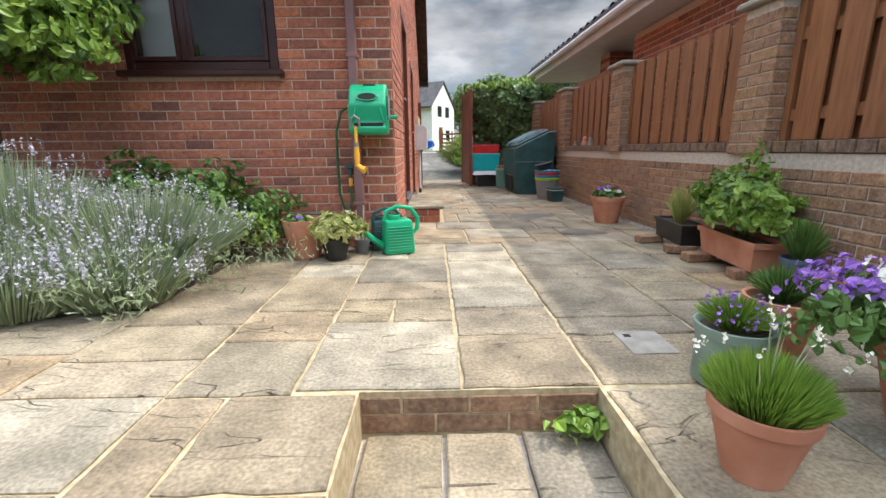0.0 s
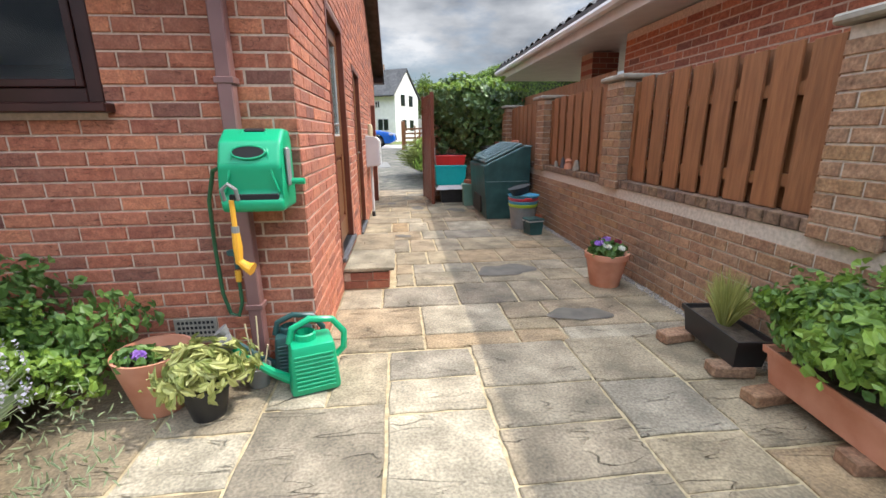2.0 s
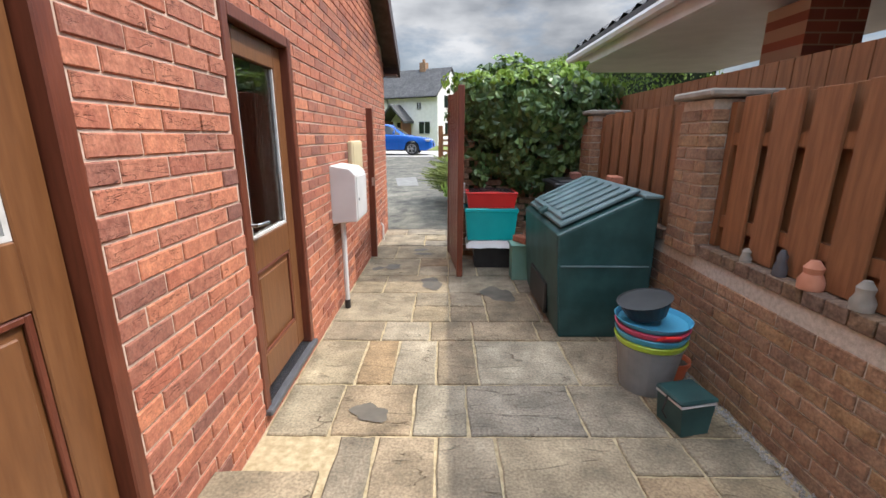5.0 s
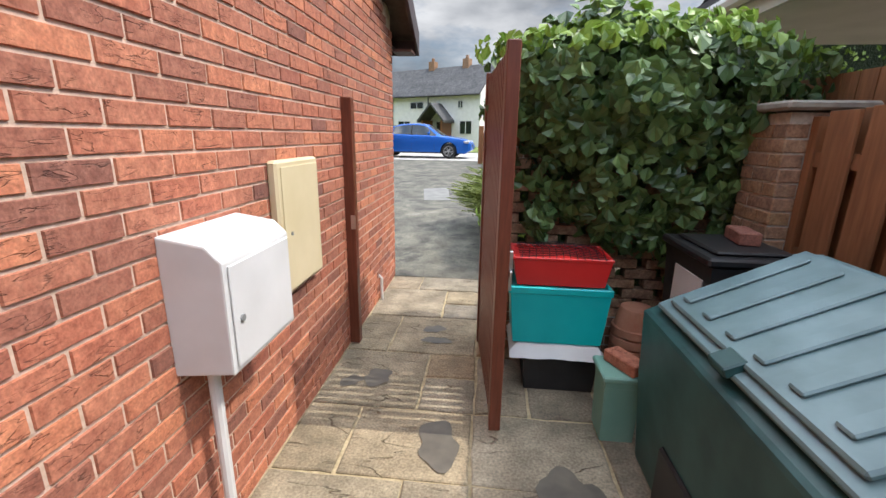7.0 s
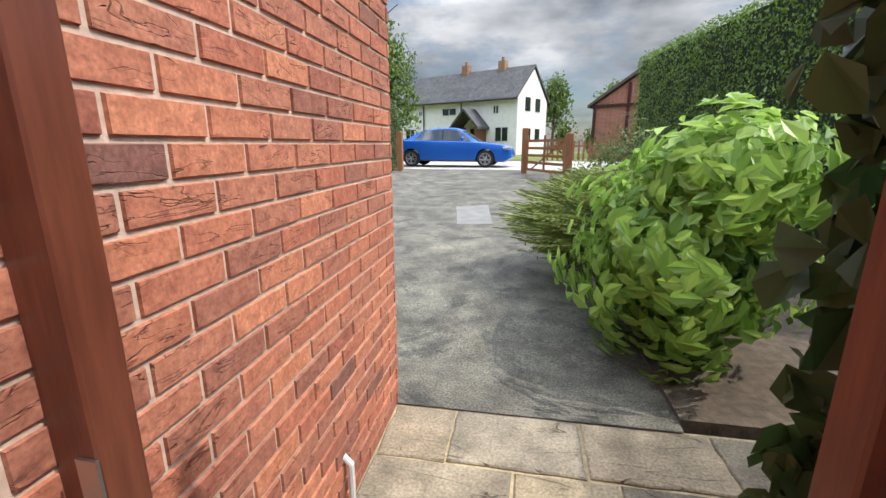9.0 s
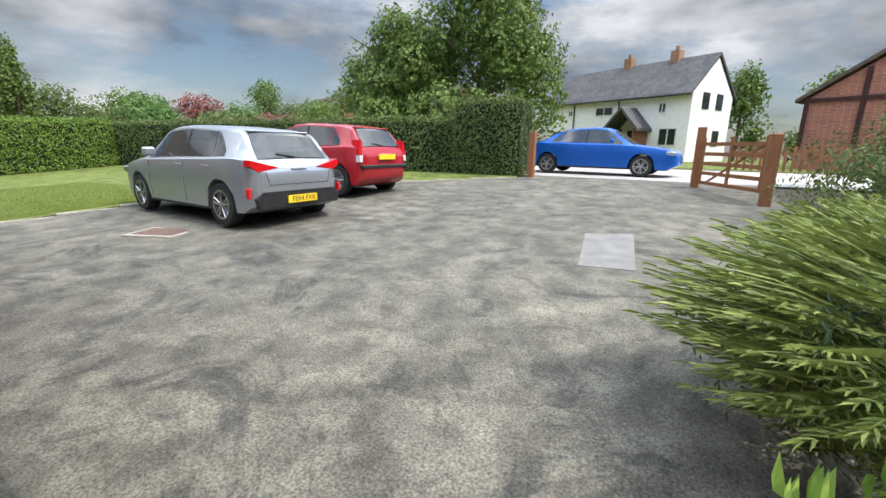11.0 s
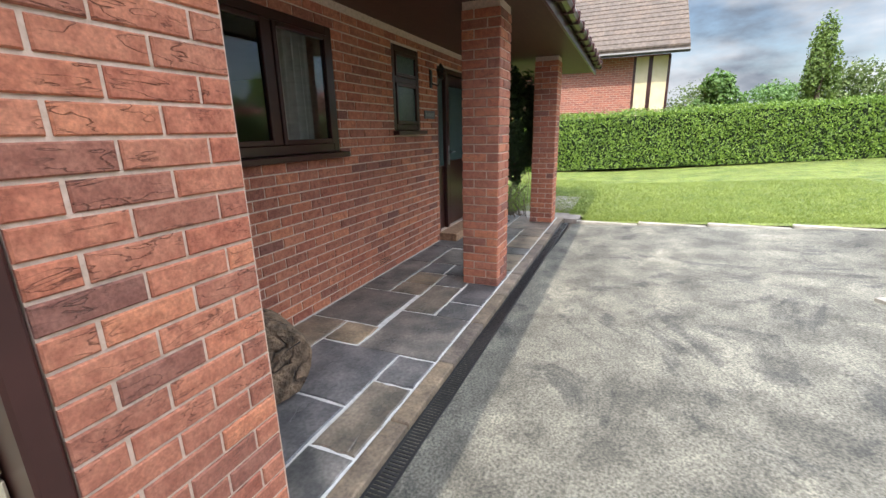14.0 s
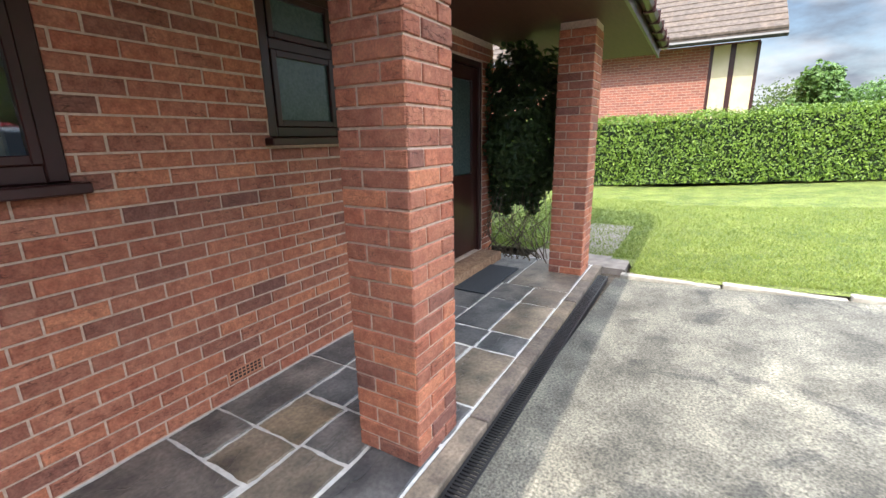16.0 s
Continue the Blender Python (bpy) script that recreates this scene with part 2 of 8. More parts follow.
M_FENCE = surface("fence_stain", (0.20, 0.082, 0.030), (0.29, 0.125, 0.048), 5, 0.75, 0.5, 0.003, vary="object", c=[(0.9, 0.9, 0.9), (1.05, 1, 0.95), (0.95, 0.95, 1)], stretch=(8, 8, 0.8))
M_GATEWOOD = surface("gate_stain", (0.11, 0.028, 0.014), (0.17, 0.048, 0.024), 6, 0.4, 0.3, 0.002, stretch=(9, 9, 0.9))
M_GREENP = surface("green_plastic", (0.005, 0.33, 0.15), (0.007, 0.37, 0.17), 6, 0.35, 0.05, 0.001)
M_DGREEN = surface("dark_green_plastic", (0.016, 0.062, 0.060), (0.034, 0.105, 0.10), 6, 0.42, 0.15, 0.002, big=0.3)
M_BLACKP = surface("black_plastic", (0.012, 0.012, 0.013), (0.022, 0.022, 0.022), 9, 0.45, 0.1, 0.001)
M_GREYP = surface("grey_plastic", (0.20, 0.205, 0.20), (0.26, 0.26, 0.25), 9, 0.5, 0.1, 0.001)
M_RED = surface("red_plastic", (0.60, 0.02, 0.02), (0.68, 0.028, 0.025), 5, 0.35, 0.05, 0.001)
M_TEAL = surface("teal_plastic", (0.0, 0.42, 0.42), (0.005, 0.48, 0.47), 5, 0.35, 0.05, 0.001)
M_TERRA = surface("terracotta", (0.50, 0.20, 0.11), (0.62, 0.29, 0.18), 7, 0.85, 0.3, 0.002, big=0.12)
M_WHITE = surface("white_paint", (0.58, 0.57, 0.55), (0.66, 0.65, 0.63), 4, 0.5, 0.1, 0.001)
M_CREAM = surface("cream_plastic", (0.60, 0.50, 0.30), (0.66, 0.56, 0.36), 4, 0.5, 0.1, 0.001)
M_GARAGE = surface("cream_garage_paint", (0.67, 0.565, 0.385), (0.72, 0.615, 0.425), 3, 0.45, 0.06, 0.001)
M_PIPE = surface("downpipe_brown", (0.20, 0.10, 0.09), (0.26, 0.14, 0.13), 4, 0.4, 0.1, 0.001)
M_YEL = surface("yellow_plastic", (0.75, 0.36, 0.03), (0.80, 0.42, 0.05), 4, 0.35, 0.05, 0.001)
M_METAL = surface("dull_metal", (0.42, 0.42, 0.42), (0.55, 0.55, 0.55), 9, 0.35, 0.1, 0.001, metal=1.0)
M_TILE = surface("roof_tile", (0.075, 0.056, 0.042), (0.135, 0.103, 0.078), 9, 0.9, 0.5, 0.005, vary="island", c=[(0.85, 0.85, 0.85), (1, 1, 1), (1.1, 1.05, 1)])
M_SLATER = surface("grey_roof", (0.055, 0.055, 0.057), (0.105, 0.103, 0.10), 5, 0.85, 0.5, 0.01, big=0.25)
M_RENDER = surface("white_render", (0.72, 0.70, 0.66), (0.80, 0.78, 0.74), 3, 0.9, 0.2, 0.003)
M_SOFFIT = surface("brown_soffit", (0.06, 0.022, 0.012), (0.085, 0.032, 0.018), 6, 0.55, 0.2, 0.002, stretch=(1, 9, 9))
M_SLATEGREY = surface("grey_sill", (0.07, 0.072, 0.078), (0.10, 0.102, 0.11), 9, 0.5, 0.2, 0.001)
# Near-black: in holes and slots the shade inside is put into this colour.
M_DARK = surface("dark_inside", (0.012, 0.012, 0.012), (0.02, 0.02, 0.02), 9, 0.95, 0, 0)
M_GLASS = glassy("window_glass", (0.9, 0.95, 0.93), 0.0, 0.0)
M_FROST = surface("frosted_glass", (0.05, 0.075, 0.07), (0.09, 0.12, 0.11), 60, 0.10, 0.5, 0.002, fine=120)
M_CARGLASS = surface("car_glass", (0.015, 0.02, 0.02), (0.02, 0.026, 0.026), 2, 0.04, 0, 0, spec=0.8)
M_SILVER = surface("silver_paint", (0.36, 0.38, 0.40), (0.40, 0.42, 0.44), 40, 0.28, 0, 0, metal=0.65)
M_CARRED = surface("red_car_paint", (0.30, 0.010, 0.016), (0.34, 0.012, 0.018), 40, 0.2, 0, 0, spec=0.7)
M_BLUE = surface("blue_car_paint", (0.012, 0.10, 0.42), (0.016, 0.12, 0.47), 40, 0.2, 0, 0, metal=0.3)
M_RUBBER = surface("rubber", (0.012, 0.012, 0.012), (0.02, 0.02, 0.02), 20, 0.8, 0.2, 0.002)
M_TAIL = surface("tail_lamp", (0.50, 0.008, 0.012), (0.55, 0.01, 0.014), 20, 0.12, 0, 0)
M_PLATE = surface("number_plate", (0.80, 0.55, 0.02), (0.82, 0.58, 0.03), 20, 0.4, 0, 0)
M_BARK = surface("bark", (0.10, 0.075, 0.05), (0.20, 0.155, 0.11), 9, 0.95, 1, 0.02, stretch=(5, 5, 1))


def leaf_mat(name, a, b, rough=0.5, trans=0.25):
    m, t, p = nodes_of(name)
    geo = t.nodes.new("ShaderNodeNewGeometry")
    ramp = t.nodes.new("ShaderNodeValToRGB")
    ramp.color_ramp.elements[0].color, ramp.color_ramp.elements[1].color = (*a, 1), (*b, 1)
    t.links.new(geo.outputs["Random Per Island"], ramp.inputs["Fac"])
    t.links.new(ramp.outputs["Color"], p.inputs["Base Color"])
    p.inputs["Roughness"].default_value = rough
    tr = t.nodes.new("ShaderNodeBsdfTranslucent")
    t.links.new(ramp.outputs["Color"], tr.inputs["Color"])
    mx = t.nodes.new("ShaderNodeMixShader")
    mx.inputs[0].default_value = trans
    t.links.new(p.outputs[0], mx.inputs[1])
    t.links.new(tr.outputs[0], mx.inputs[2])
    t.links.new(mx.outputs[0], t.nodes["Material Output"].inputs["Surface"])
    return m


L_IVY = leaf_mat("ivy_leaf", (0.045, 0.095, 0.03), (0.15, 0.25, 0.075), 0.38, 0.12)
L_HEDGE = leaf_mat("laurel_leaf", (0.07, 0.14, 0.015), (0.24, 0.36, 0.05), 0.4)
L_PRIVET = leaf_mat("privet_leaf", (0.06, 0.10, 0.025), (0.17, 0.22, 0.06), 0.55)
L_LAV = leaf_mat("lavender_leaf", (0.20, 0.26, 0.14), (0.36, 0.42, 0.24), 0.7)
L_LAVF = leaf_mat("lavender_flower", (0.40, 0.39, 0.43), (0.60, 0.57, 0.64), 0.8)
L_BRIGHT = leaf_mat("bright_leaf", (0.12, 0.22, 0.03), (0.28, 0.42, 0.07), 0.45)
L_MID = leaf_mat("mid_leaf", (0.07, 0.15, 0.03), (0.15, 0.26, 0.06), 0.5)
# Dark climber leaf; also puts shade into the inner and rear foliage.
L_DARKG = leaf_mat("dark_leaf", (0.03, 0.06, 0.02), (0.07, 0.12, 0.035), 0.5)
L_TREE = leaf_mat("tree_leaf", (0.07, 0.12, 0.02), (0.18, 0.27, 0.05), 0.55)
L_CONIF = leaf_mat("conifer_leaf", (0.10, 0.14, 0.03), (0.28, 0.33, 0.08), 0.6)
L_YEL = leaf_mat("grassy_leaf", (0.30, 0.34, 0.09), (0.48, 0.48, 0.16), 0.6)
L_PURPLE = leaf_mat("purple_petal", (0.25, 0.10, 0.48), (0.45, 0.25, 0.65), 0.6)
L_PINK = leaf_mat("pink_petal", (0.65, 0.28, 0.48), (0.80, 0.55, 0.68), 0.6)
L_WHITEP = leaf_mat("white_petal", (0.75, 0.75, 0.60), (0.85, 0.85, 0.75), 0.6)
L_REDTREE = leaf_mat("copper_leaf", (0.16, 0.05, 0.04), (0.30, 0.10, 0.08), 0.6)


# ---------- mesh helpers ----------
def link_bm(name, bm, mat, smooth=False):
    me = bpy.data.meshes.new(name)
    bmesh.ops.recalc_face_normals(bm, faces=bm.faces)
    bm.to_mesh(me)
    bm.free()
    if mat:
        me.materials.append(mat)
    if smooth:
        me.shade_smooth()
        me.set_sharp_from_angle(angle=radians(38))
    return new(name, me)


def part(name, bm, material, parent, label="", kind="", smooth=False):
    ob = link_bm(name, bm, material, smooth)
    ob.parent = parent
    return tagged(ob, label, "", "", kind)


def thing(name, label, category, at=(0, 0, 0), rz=0.0, group=""):
    ob = new(name)
    ob.matrix_world = pose(*at, 0, 0, rz)
    return tagged(ob, label, category, group)


def setting(name, bm, mat, smooth=False):
    return tagged(link_bm(name, bm, mat, smooth), kind="structure")


def box(bm, x0, x1, y0, y1, z0, z1, bev=0.0, seg=1):
    m = Matrix.Translation(((x0 + x1) / 2, (y0 + y1) / 2, (z0 + z1) / 2)) @ Matrix.Diagonal((x1 - x0, y1 - y0, z1 - z0, 1))
    g = bmesh.ops.create_cube(bm, size=1, matrix=m)
    if bev:
        es = list({e for v in g["verts"] for e in v.link_edges})
        bmesh.ops.bevel(bm, geom=es, offset=bev, segments=seg, profile=0.5, affect="EDGES")
    return bm


def boxes(*rows, bev=0.0):
    bm = bmesh.new()
    for r in rows:
        box(bm, *r, bev=bev)
    return bm


def prism(bm, pts, axis, lo, hi):
    """Extrude a polygon, given in the two other axes, along axis from lo to hi."""
    def mk(p, h):
        return {"x": (h, p[0], p[1]), "y": (p[0], h, p[1]), "z": (p[0], p[1], h)}[axis]
    a, b = [bm.verts.new(mk(p, lo)) for p in pts], [bm.verts.new(mk(p, hi)) for p in pts]
    bm.faces.new(a), bm.faces.new(b[::-1])
    for i in range(len(pts)):
        j = (i + 1) % len(pts)
        bm.faces.new((a[i], b[i], b[j], a[j]))
    return bm


def lathe(bm, prof, n=20, at=(0, 0, 0), squash=1.0):
    """Turn a profile of (radius, height) round the z axis."""
    rings = []
    for r, z in prof:
        rings.append([bm.verts.new((at[0] + r * math.cos(2 * math.pi * i / n), at[1] + squash * r * math.sin(2 * math.pi * i / n), at[2] + z)) for i in range(n)])
    for a, b in zip(rings, rings[1:]):
        for i in range(n):
            bm.faces.new((a[i], a[(i + 1) % n], b[(i + 1) % n], b[i]))
    bm.faces.new(rings[0][::-1])
    bm.faces.new(rings[-1])
    return bm


def tube(bm, pts, r, n=8):
    """A round tube along a line of points; r may be a list."""
    rs = r if isinstance(r, (list, tuple)) else [r] * len(pts)
    pts = [Vector(p) for p in pts]
    rings = []
    for i, p in enumerate(pts):
        d = (pts[min(i + 1, len(pts) - 1)] - pts[max(i - 1, 0)]).normalized()
        u = d.orthogonal().normalized() if i == 0 else (u - d * u.dot(d)).normalized()
        w = d.cross(u)
        rings.append([bm.verts.new(p + rs[i] * (u * math.cos(2 * math.pi * k / n) + w * math.sin(2 * math.pi * k / n))) for k in range(n)])
    for a, b in zip(rings, rings[1:]):
        for k in range(n):
            bm.faces.new((a[k], a[(k + 1) % n], b[(k + 1) % n], b[k]))
    bm.faces.new(rings[0][::-1]), bm.faces.new(rings[-1])
    return bm


def leaves(name, pos, nrm, size, mat, parent=None, aspect=0.55, fold=0.25, kind="", seed=1, droop=0.0):
    """Leaves as folded blades: pos and nrm are arrays; one mesh."""
    rng = np.random.default_rng(seed)
    pos, nrm = np.asarray(pos, float), np.asarray(nrm, float)
    n = len(pos)
    nrm = nrm + rng.normal(0, 0.45, (n, 3))
    nrm /= np.linalg.norm(nrm, axis=1)[:, None] + 1e-9
    t = rng.normal(0, 1, (n, 3))
    t[:, 2] -= droop
    t -= nrm * (t * nrm).sum(1)[:, None]
    t /= np.linalg.norm(t, axis=1)[:, None] + 1e-9
    s = np.cross(nrm, t)
    L = size * rng.uniform(0.65, 1.25, (n, 1))
    W = L * aspect / 2
    base, tip = pos - t * L / 2, pos + t * L / 2 - nrm * L * 0.12
    l1, r1 = pos - t * L * 0.12 + s * W + nrm * W * fold, pos - t * L * 0.12 - s * W + nrm * W * fold
    l2, r2 = pos + t * L * 0.24 + s * W * 0.72 + nrm * W * fold, pos + t * L * 0.24 - s * W * 0.72 + nrm * W * fold
    v = np.stack([base, l1, l2, tip, r2, r1], 1).reshape(-1, 3)
    k = (np.arange(n) * 6)[:, None]
    f = np.concatenate([k + np.array([[0, 1, 2, 3]]), k + np.array([[0, 3, 4, 5]])], 1).reshape(-1, 4)
    me = bpy.data.meshes.new(name)
    me.from_pydata(v.tolist(), [], f.tolist())
    me.materials.append(mat)
    ob = new(name, me)
    ob.parent = parent
    return tagged(ob, kind=kind)


def blades(name, roots, tips, width, mat, parent=None, bend=0.15, seed=1, kind=""):
    """Thin bent blades or stems from roots to tips."""
    rng = np.random.default_rng(seed)
    a, b = np.asarray(roots, float), np.asarray(tips, float)
    n = len(a)
    d = b - a
    L = np.linalg.norm(d, axis=1)[:, None]
    s = rng.normal(0, 1, (n, 3))
    s -= d * (s * d).sum(1)[:, None] / (L * L + 1e-9)
    s /= np.linalg.norm(s, axis=1)[:, None] + 1e-9
    m = (a + b) / 2 + np.array([0, 0, 1.0]) * L * bend
    w = s * width / 2
    v = np.stack([a - w, a + w, m + w * 0.9, b, m - w * 0.9], 1).reshape(-1, 3)
    k = np.arange(n) * 5
    f = [[i, i + 1, i + 2, i + 3, i + 4] for i in k.tolist()]
    me = bpy.data.meshes.new(name)
    me.from_pydata(v.tolist(), [], f)
    me.materials.append(mat)
    ob = new(name, me)
    ob.parent = parent
    return tagged(ob, kind=kind)


def blob_points(rng, n, c, r, low=-1.0, rough=0.18):
    """Points and outward normals on a lumpy ellipsoid shell."""
    d = rng.normal(0, 1, (int(n * 1.6) + 8, 3))
    d /= np.linalg.norm(d, axis=1)[:, None]
    d = d[d[:, 2] > low][:n]
    lump = np.array([noise.noise(Vector((x * 2.3 + c[0], y * 2.3 + c[1], z * 2.3))) for x, y, z in d.tolist()])
    k = (1 + rough * lump * 1.6 + rng.uniform(-0.22, 0.03, len(d)))[:, None]
    return np.array(c) + d * np.array(r) * k, d


def box_shell(rng, n, x0, x1, y0, y1, z0, z1, jit=0.05):
    """Points and normals on the sides and top of a box."""
    ax, ay, az = (y1 - y0) * (z1 - z0), (x1 - x0) * (z1 - z0), (x1 - x0) * (y1 - y0)
    w = np.array([ax, ax, ay, ay, az]) / (2 * ax + 2 * ay + az)
    pick = rng.choice(5, n, p=w)
    u = rng.random((n, 3))
    p = np.array([x0, y0, z0]) + u * np.array([x1 - x0, y1 - y0, z1 - z0])
    nn = np.zeros((n, 3))
    for i, (axis, val, sg) in enumerate(((0, x0, -1), (0, x1, 1), (1, y0, -1), (1, y1, 1), (2, z1, 1))):
        q = pick == i
        p[q, axis] = val
        nn[q, axis] = sg
    wob = np.array([noise.noise(Vector((a * 1.4, b * 1.4, c * 1.4))) for a, b, c in p.tolist()])[:, None]
    return p + nn * (wob * 0.10 + rng.normal(0, jit, (n, 1))), nn


def ground_z(y):
    return 0.0 if y < 8.4 else min(0.05 * (y - 8.4), 0.62)


# ---------- brickwork ----------
BRICK_MESHES = {}


def brick_mesh(length, mat, h=0.065, d=0.012):
    key = (round(length, 4), mat.name, h)
    if key not in BRICK_MESHES:
        bm = bmesh.new()
        e = 0.004
        back = [bm.verts.new(p) for p in ((0, 0, 0), (length, 0, 0), (length, 0, h), (0, 0, h))]
        mid = [bm.verts.new(p) for p in ((0, -d + e, 0), (length, -d + e, 0), (length, -d + e, h), (0, -d + e, h))]
        top = [bm.verts.new(p) for p in ((e, -d, e), (length - e, -d, e), (length - e, -d, h - e), (e, -d, h - e))]
        for r0, r1 in ((back, mid), (mid, top)):
            for i in range(4):
                j = (i + 1) % 4
                bm.faces.new((r0[i], r0[j], r1[j], r1[i]))
        bm.faces.new(top)
        bmesh.ops.recalc_face_normals(bm, faces=bm.faces)
        me = bpy.data.meshes.new("brick")
        bm.to_mesh(me)
        bm.free()
        me.materials.append(mat)
        BRICK_MESHES[key] = me
    return BRICK_MESHES[key]


def lay_bricks(parent, origin, rz, length, z0, z1, near, holes=(), mats=None, limit=300, phase=0.0, top=None):
    """Stretcher bond on a face that starts at origin and runs along local x, turned by rz degrees; its front is local -y.
    near: a length on the wall about which bricks are parts, at most limit; the rest are joined."""
    m_one, m_join = mats or (M_BRICK, M_BRICKJ)
    rows = []
    course, z = 0, z0
    while z + 0.065 <= z1 + 0.01:
        h = min(0.065, z1 - z)
        x = phase - (0.1125 if course % 2 else 0.0)
        while x > 0.001:
            x -= 0.225
        while x < length - 0.005:
            a, b = max(x, 0.0), min(x + 0.215, length)
            spans = [(a, b)]
            for hx0, hx1, hz0, hz1 in holes:
                if z + 0.05 > hz0 and z + 0.015 < hz1:
                    nxt = []
                    for s, e in spans:
                        if e <= hx0 or s >= hx1:
                            nxt.append((s, e))
                        else:
                            if s < hx0 - 0.02:
                                nxt.append((s, hx0))
                            if e > hx1 + 0.02:
                                nxt.append((hx1, e))
                    spans = nxt
            for s, e in spans:
                if e - s > 0.02 and (top is None or z + 0.08 < min(top(s), top(e))):
                    rows.append((s, e, z))
            x += 0.225
        z += 0.075
        course += 1
    rows.sort(key=lambda r: abs((r[0] + r[1]) / 2 - near[0]) + abs(r[2] - near[1]) * 0.8)
    base = Matrix.Translation(origin) @ pose(0, 0, 0, 0, 0, rz) @ Matrix.Translation((0, 0.008, 0))
    inv = parent.matrix_world.inverted()
    rng = random.Random(len(rows))
    for s, e, z in rows[:limit]:
        ln = round((e - s) / 0.0125) * 0.0125 if abs((e - s) - 0.215) > 0.002 else 0.215
        ob = new("brick", brick_mesh(min(ln, e - s), m_one))
        ob.parent = parent
        ob.matrix_local = inv @ base @ Matrix.Translation((s, rng.uniform(-0.0015, 0.0015), z))
    rest = rows[limit:]
    if rest:
        vs, fs = [], []
        for s, e, z in rest:
            k = len(vs)
            o = rng.uniform(-0.0015, 0.0015)
            vs += [base @ Vector(p) for p in ((s, 0, z), (e, 0, z), (e, 0, z + 0.065), (s, 0, z + 0.065), (s + 0.003, -0.012 + o, z + 0.003), (e - 0.003, -0.012 + o, z + 0.003), (e - 0.003, -0.012 + o, z + 0.062), (s + 0.003, -0.012 + o, z + 0.062))]
            fs += [(k + 4, k + 5, k + 6, k + 7), (k, k + 1, k + 5, k + 4), (k + 1, k + 2, k + 6, k + 5), (k + 2, k + 3, k + 7, k + 6), (k + 3, k, k + 4, k + 7)]
        me = bpy.data.meshes.new("bricks")
        me.from_pydata([tuple(v) for v in vs], [], fs)
        me.materials.append(m_join)
        ob = new("brickwork", me)
        ob.parent = parent
        ob.matrix_local = inv
        tagged(ob, kind="stuff")


def far_brick(name, axis):
    """Brickwork of a far wall as a pattern at true size; axis: the way along the wall."""
    m, t, p = nodes_of(name)
    geo = t.nodes.new("ShaderNodeNewGeometry")
    sep, cmb = t.nodes.new("ShaderNodeSeparateXYZ"), t.nodes.new("ShaderNodeCombineXYZ")
    t.links.new(geo.outputs["Position"], sep.inputs[0])
    t.links.new(sep.outputs[axis], cmb.inputs["X"])
    t.links.new(sep.outputs["Z"], cmb.inputs["Y"])
    b = t.nodes.new("ShaderNodeTexBrick")
    b.inputs["Scale"].default_value = 1.0
    b.inputs["Brick Width"].default_value, b.inputs["Row Height"].default_value, b.inputs["Mortar Size"].default_value = 0.225, 0.075, 0.006
    b.inputs["Color1"].default_value, b.inputs["Color2"].default_value, b.inputs["Mortar"].default_value = (0.36, 0.125, 0.08, 1), (0.24, 0.09, 0.065, 1), (0.42, 0.30, 0.22, 1)
    t.links.new(cmb.outputs[0], b.inputs["Vector"])
    t.links.new(b.outputs["Color"], p.inputs["Base Color"])
    p.inputs["Roughness"].default_value = 0.9
    return m


M_FARB_Y, M_FARB_X = far_brick("far_brick_side", "Y"), far_brick("far_brick_front", "X")



# ---------- ground, drive, lawn ----------
def strip_sheet(name, xs, y_list, zf, mat):
    bm = bmesh.new()
    vs = [[bm.verts.new((x, y, zf(y))) for x in xs] for y in y_list]
    for a, b in zip(vs, vs[1:]):
        for i in range(len(xs) - 1):
            bm.faces.new((a[i], a[i + 1], b[i + 1], b[i]))
    return setting(name, bm, mat)


def base_z(y):
    return -0.5 if y < -2.93 else (-0.30 if y < 7.86 else ground_z(y) - 0.05)


strip_sheet("ground", [-600, 600], [-600, -2.94, -2.93, 7.85, 7.86, 8.4, 12, 16, 20.8, 21, 600], base_z, M_SOIL)


def sloped(name, pts, mat, top=0.0, thick=0.04):
    """A slab with a plan outline that follows the slope of the ground."""
    bm = bmesh.new()
    a = [bm.verts.new((x, y, ground_z(y) + top)) for x, y in pts]
    b = [bm.verts.new((x, y, ground_z(y) + top - thick)) for x, y in pts]
    bm.faces.new(a), bm.faces.new(b[::-1])
    for i in range(len(pts)):
        j = (i + 1) % len(pts)
        bm.faces.new((a[i], b[i], b[j], a[j]))
    return setting(name, bm, mat)


# drive in bands across the slope
KERB = [(-8.80, 8.24), (-8.76, 10.0), (-8.68, 11.9), (-8.2, 13.9), (-7.3, 15.8), (-6.0, 17.3), (-4.6, 18.6), (-3.55, 19.5)]


def kerb_x(y):
    for (xa, ya), (xb, yb) in zip(KERB, KERB[1:]):
        if y <= yb:
            return xa + (xb - xa) * (y - ya) / (yb - ya)
    return KERB[-1][0]


def band_surface(name, y_list, left, right, mat, top):
    bm = bmesh.new()
    rows = []
    for y in y_list:
        l, r = left(y), right(y)
        rows.append([bm.verts.new((l + (r - l) * i / 8, y, ground_z(y) + top)) for i in range(9)])
    for a, b in zip(rows, rows[1:]):
        for i in range(8):
            bm.faces.new((a[i], a[i + 1], b[i + 1], b[i]))
    return setting(name, bm, mat)


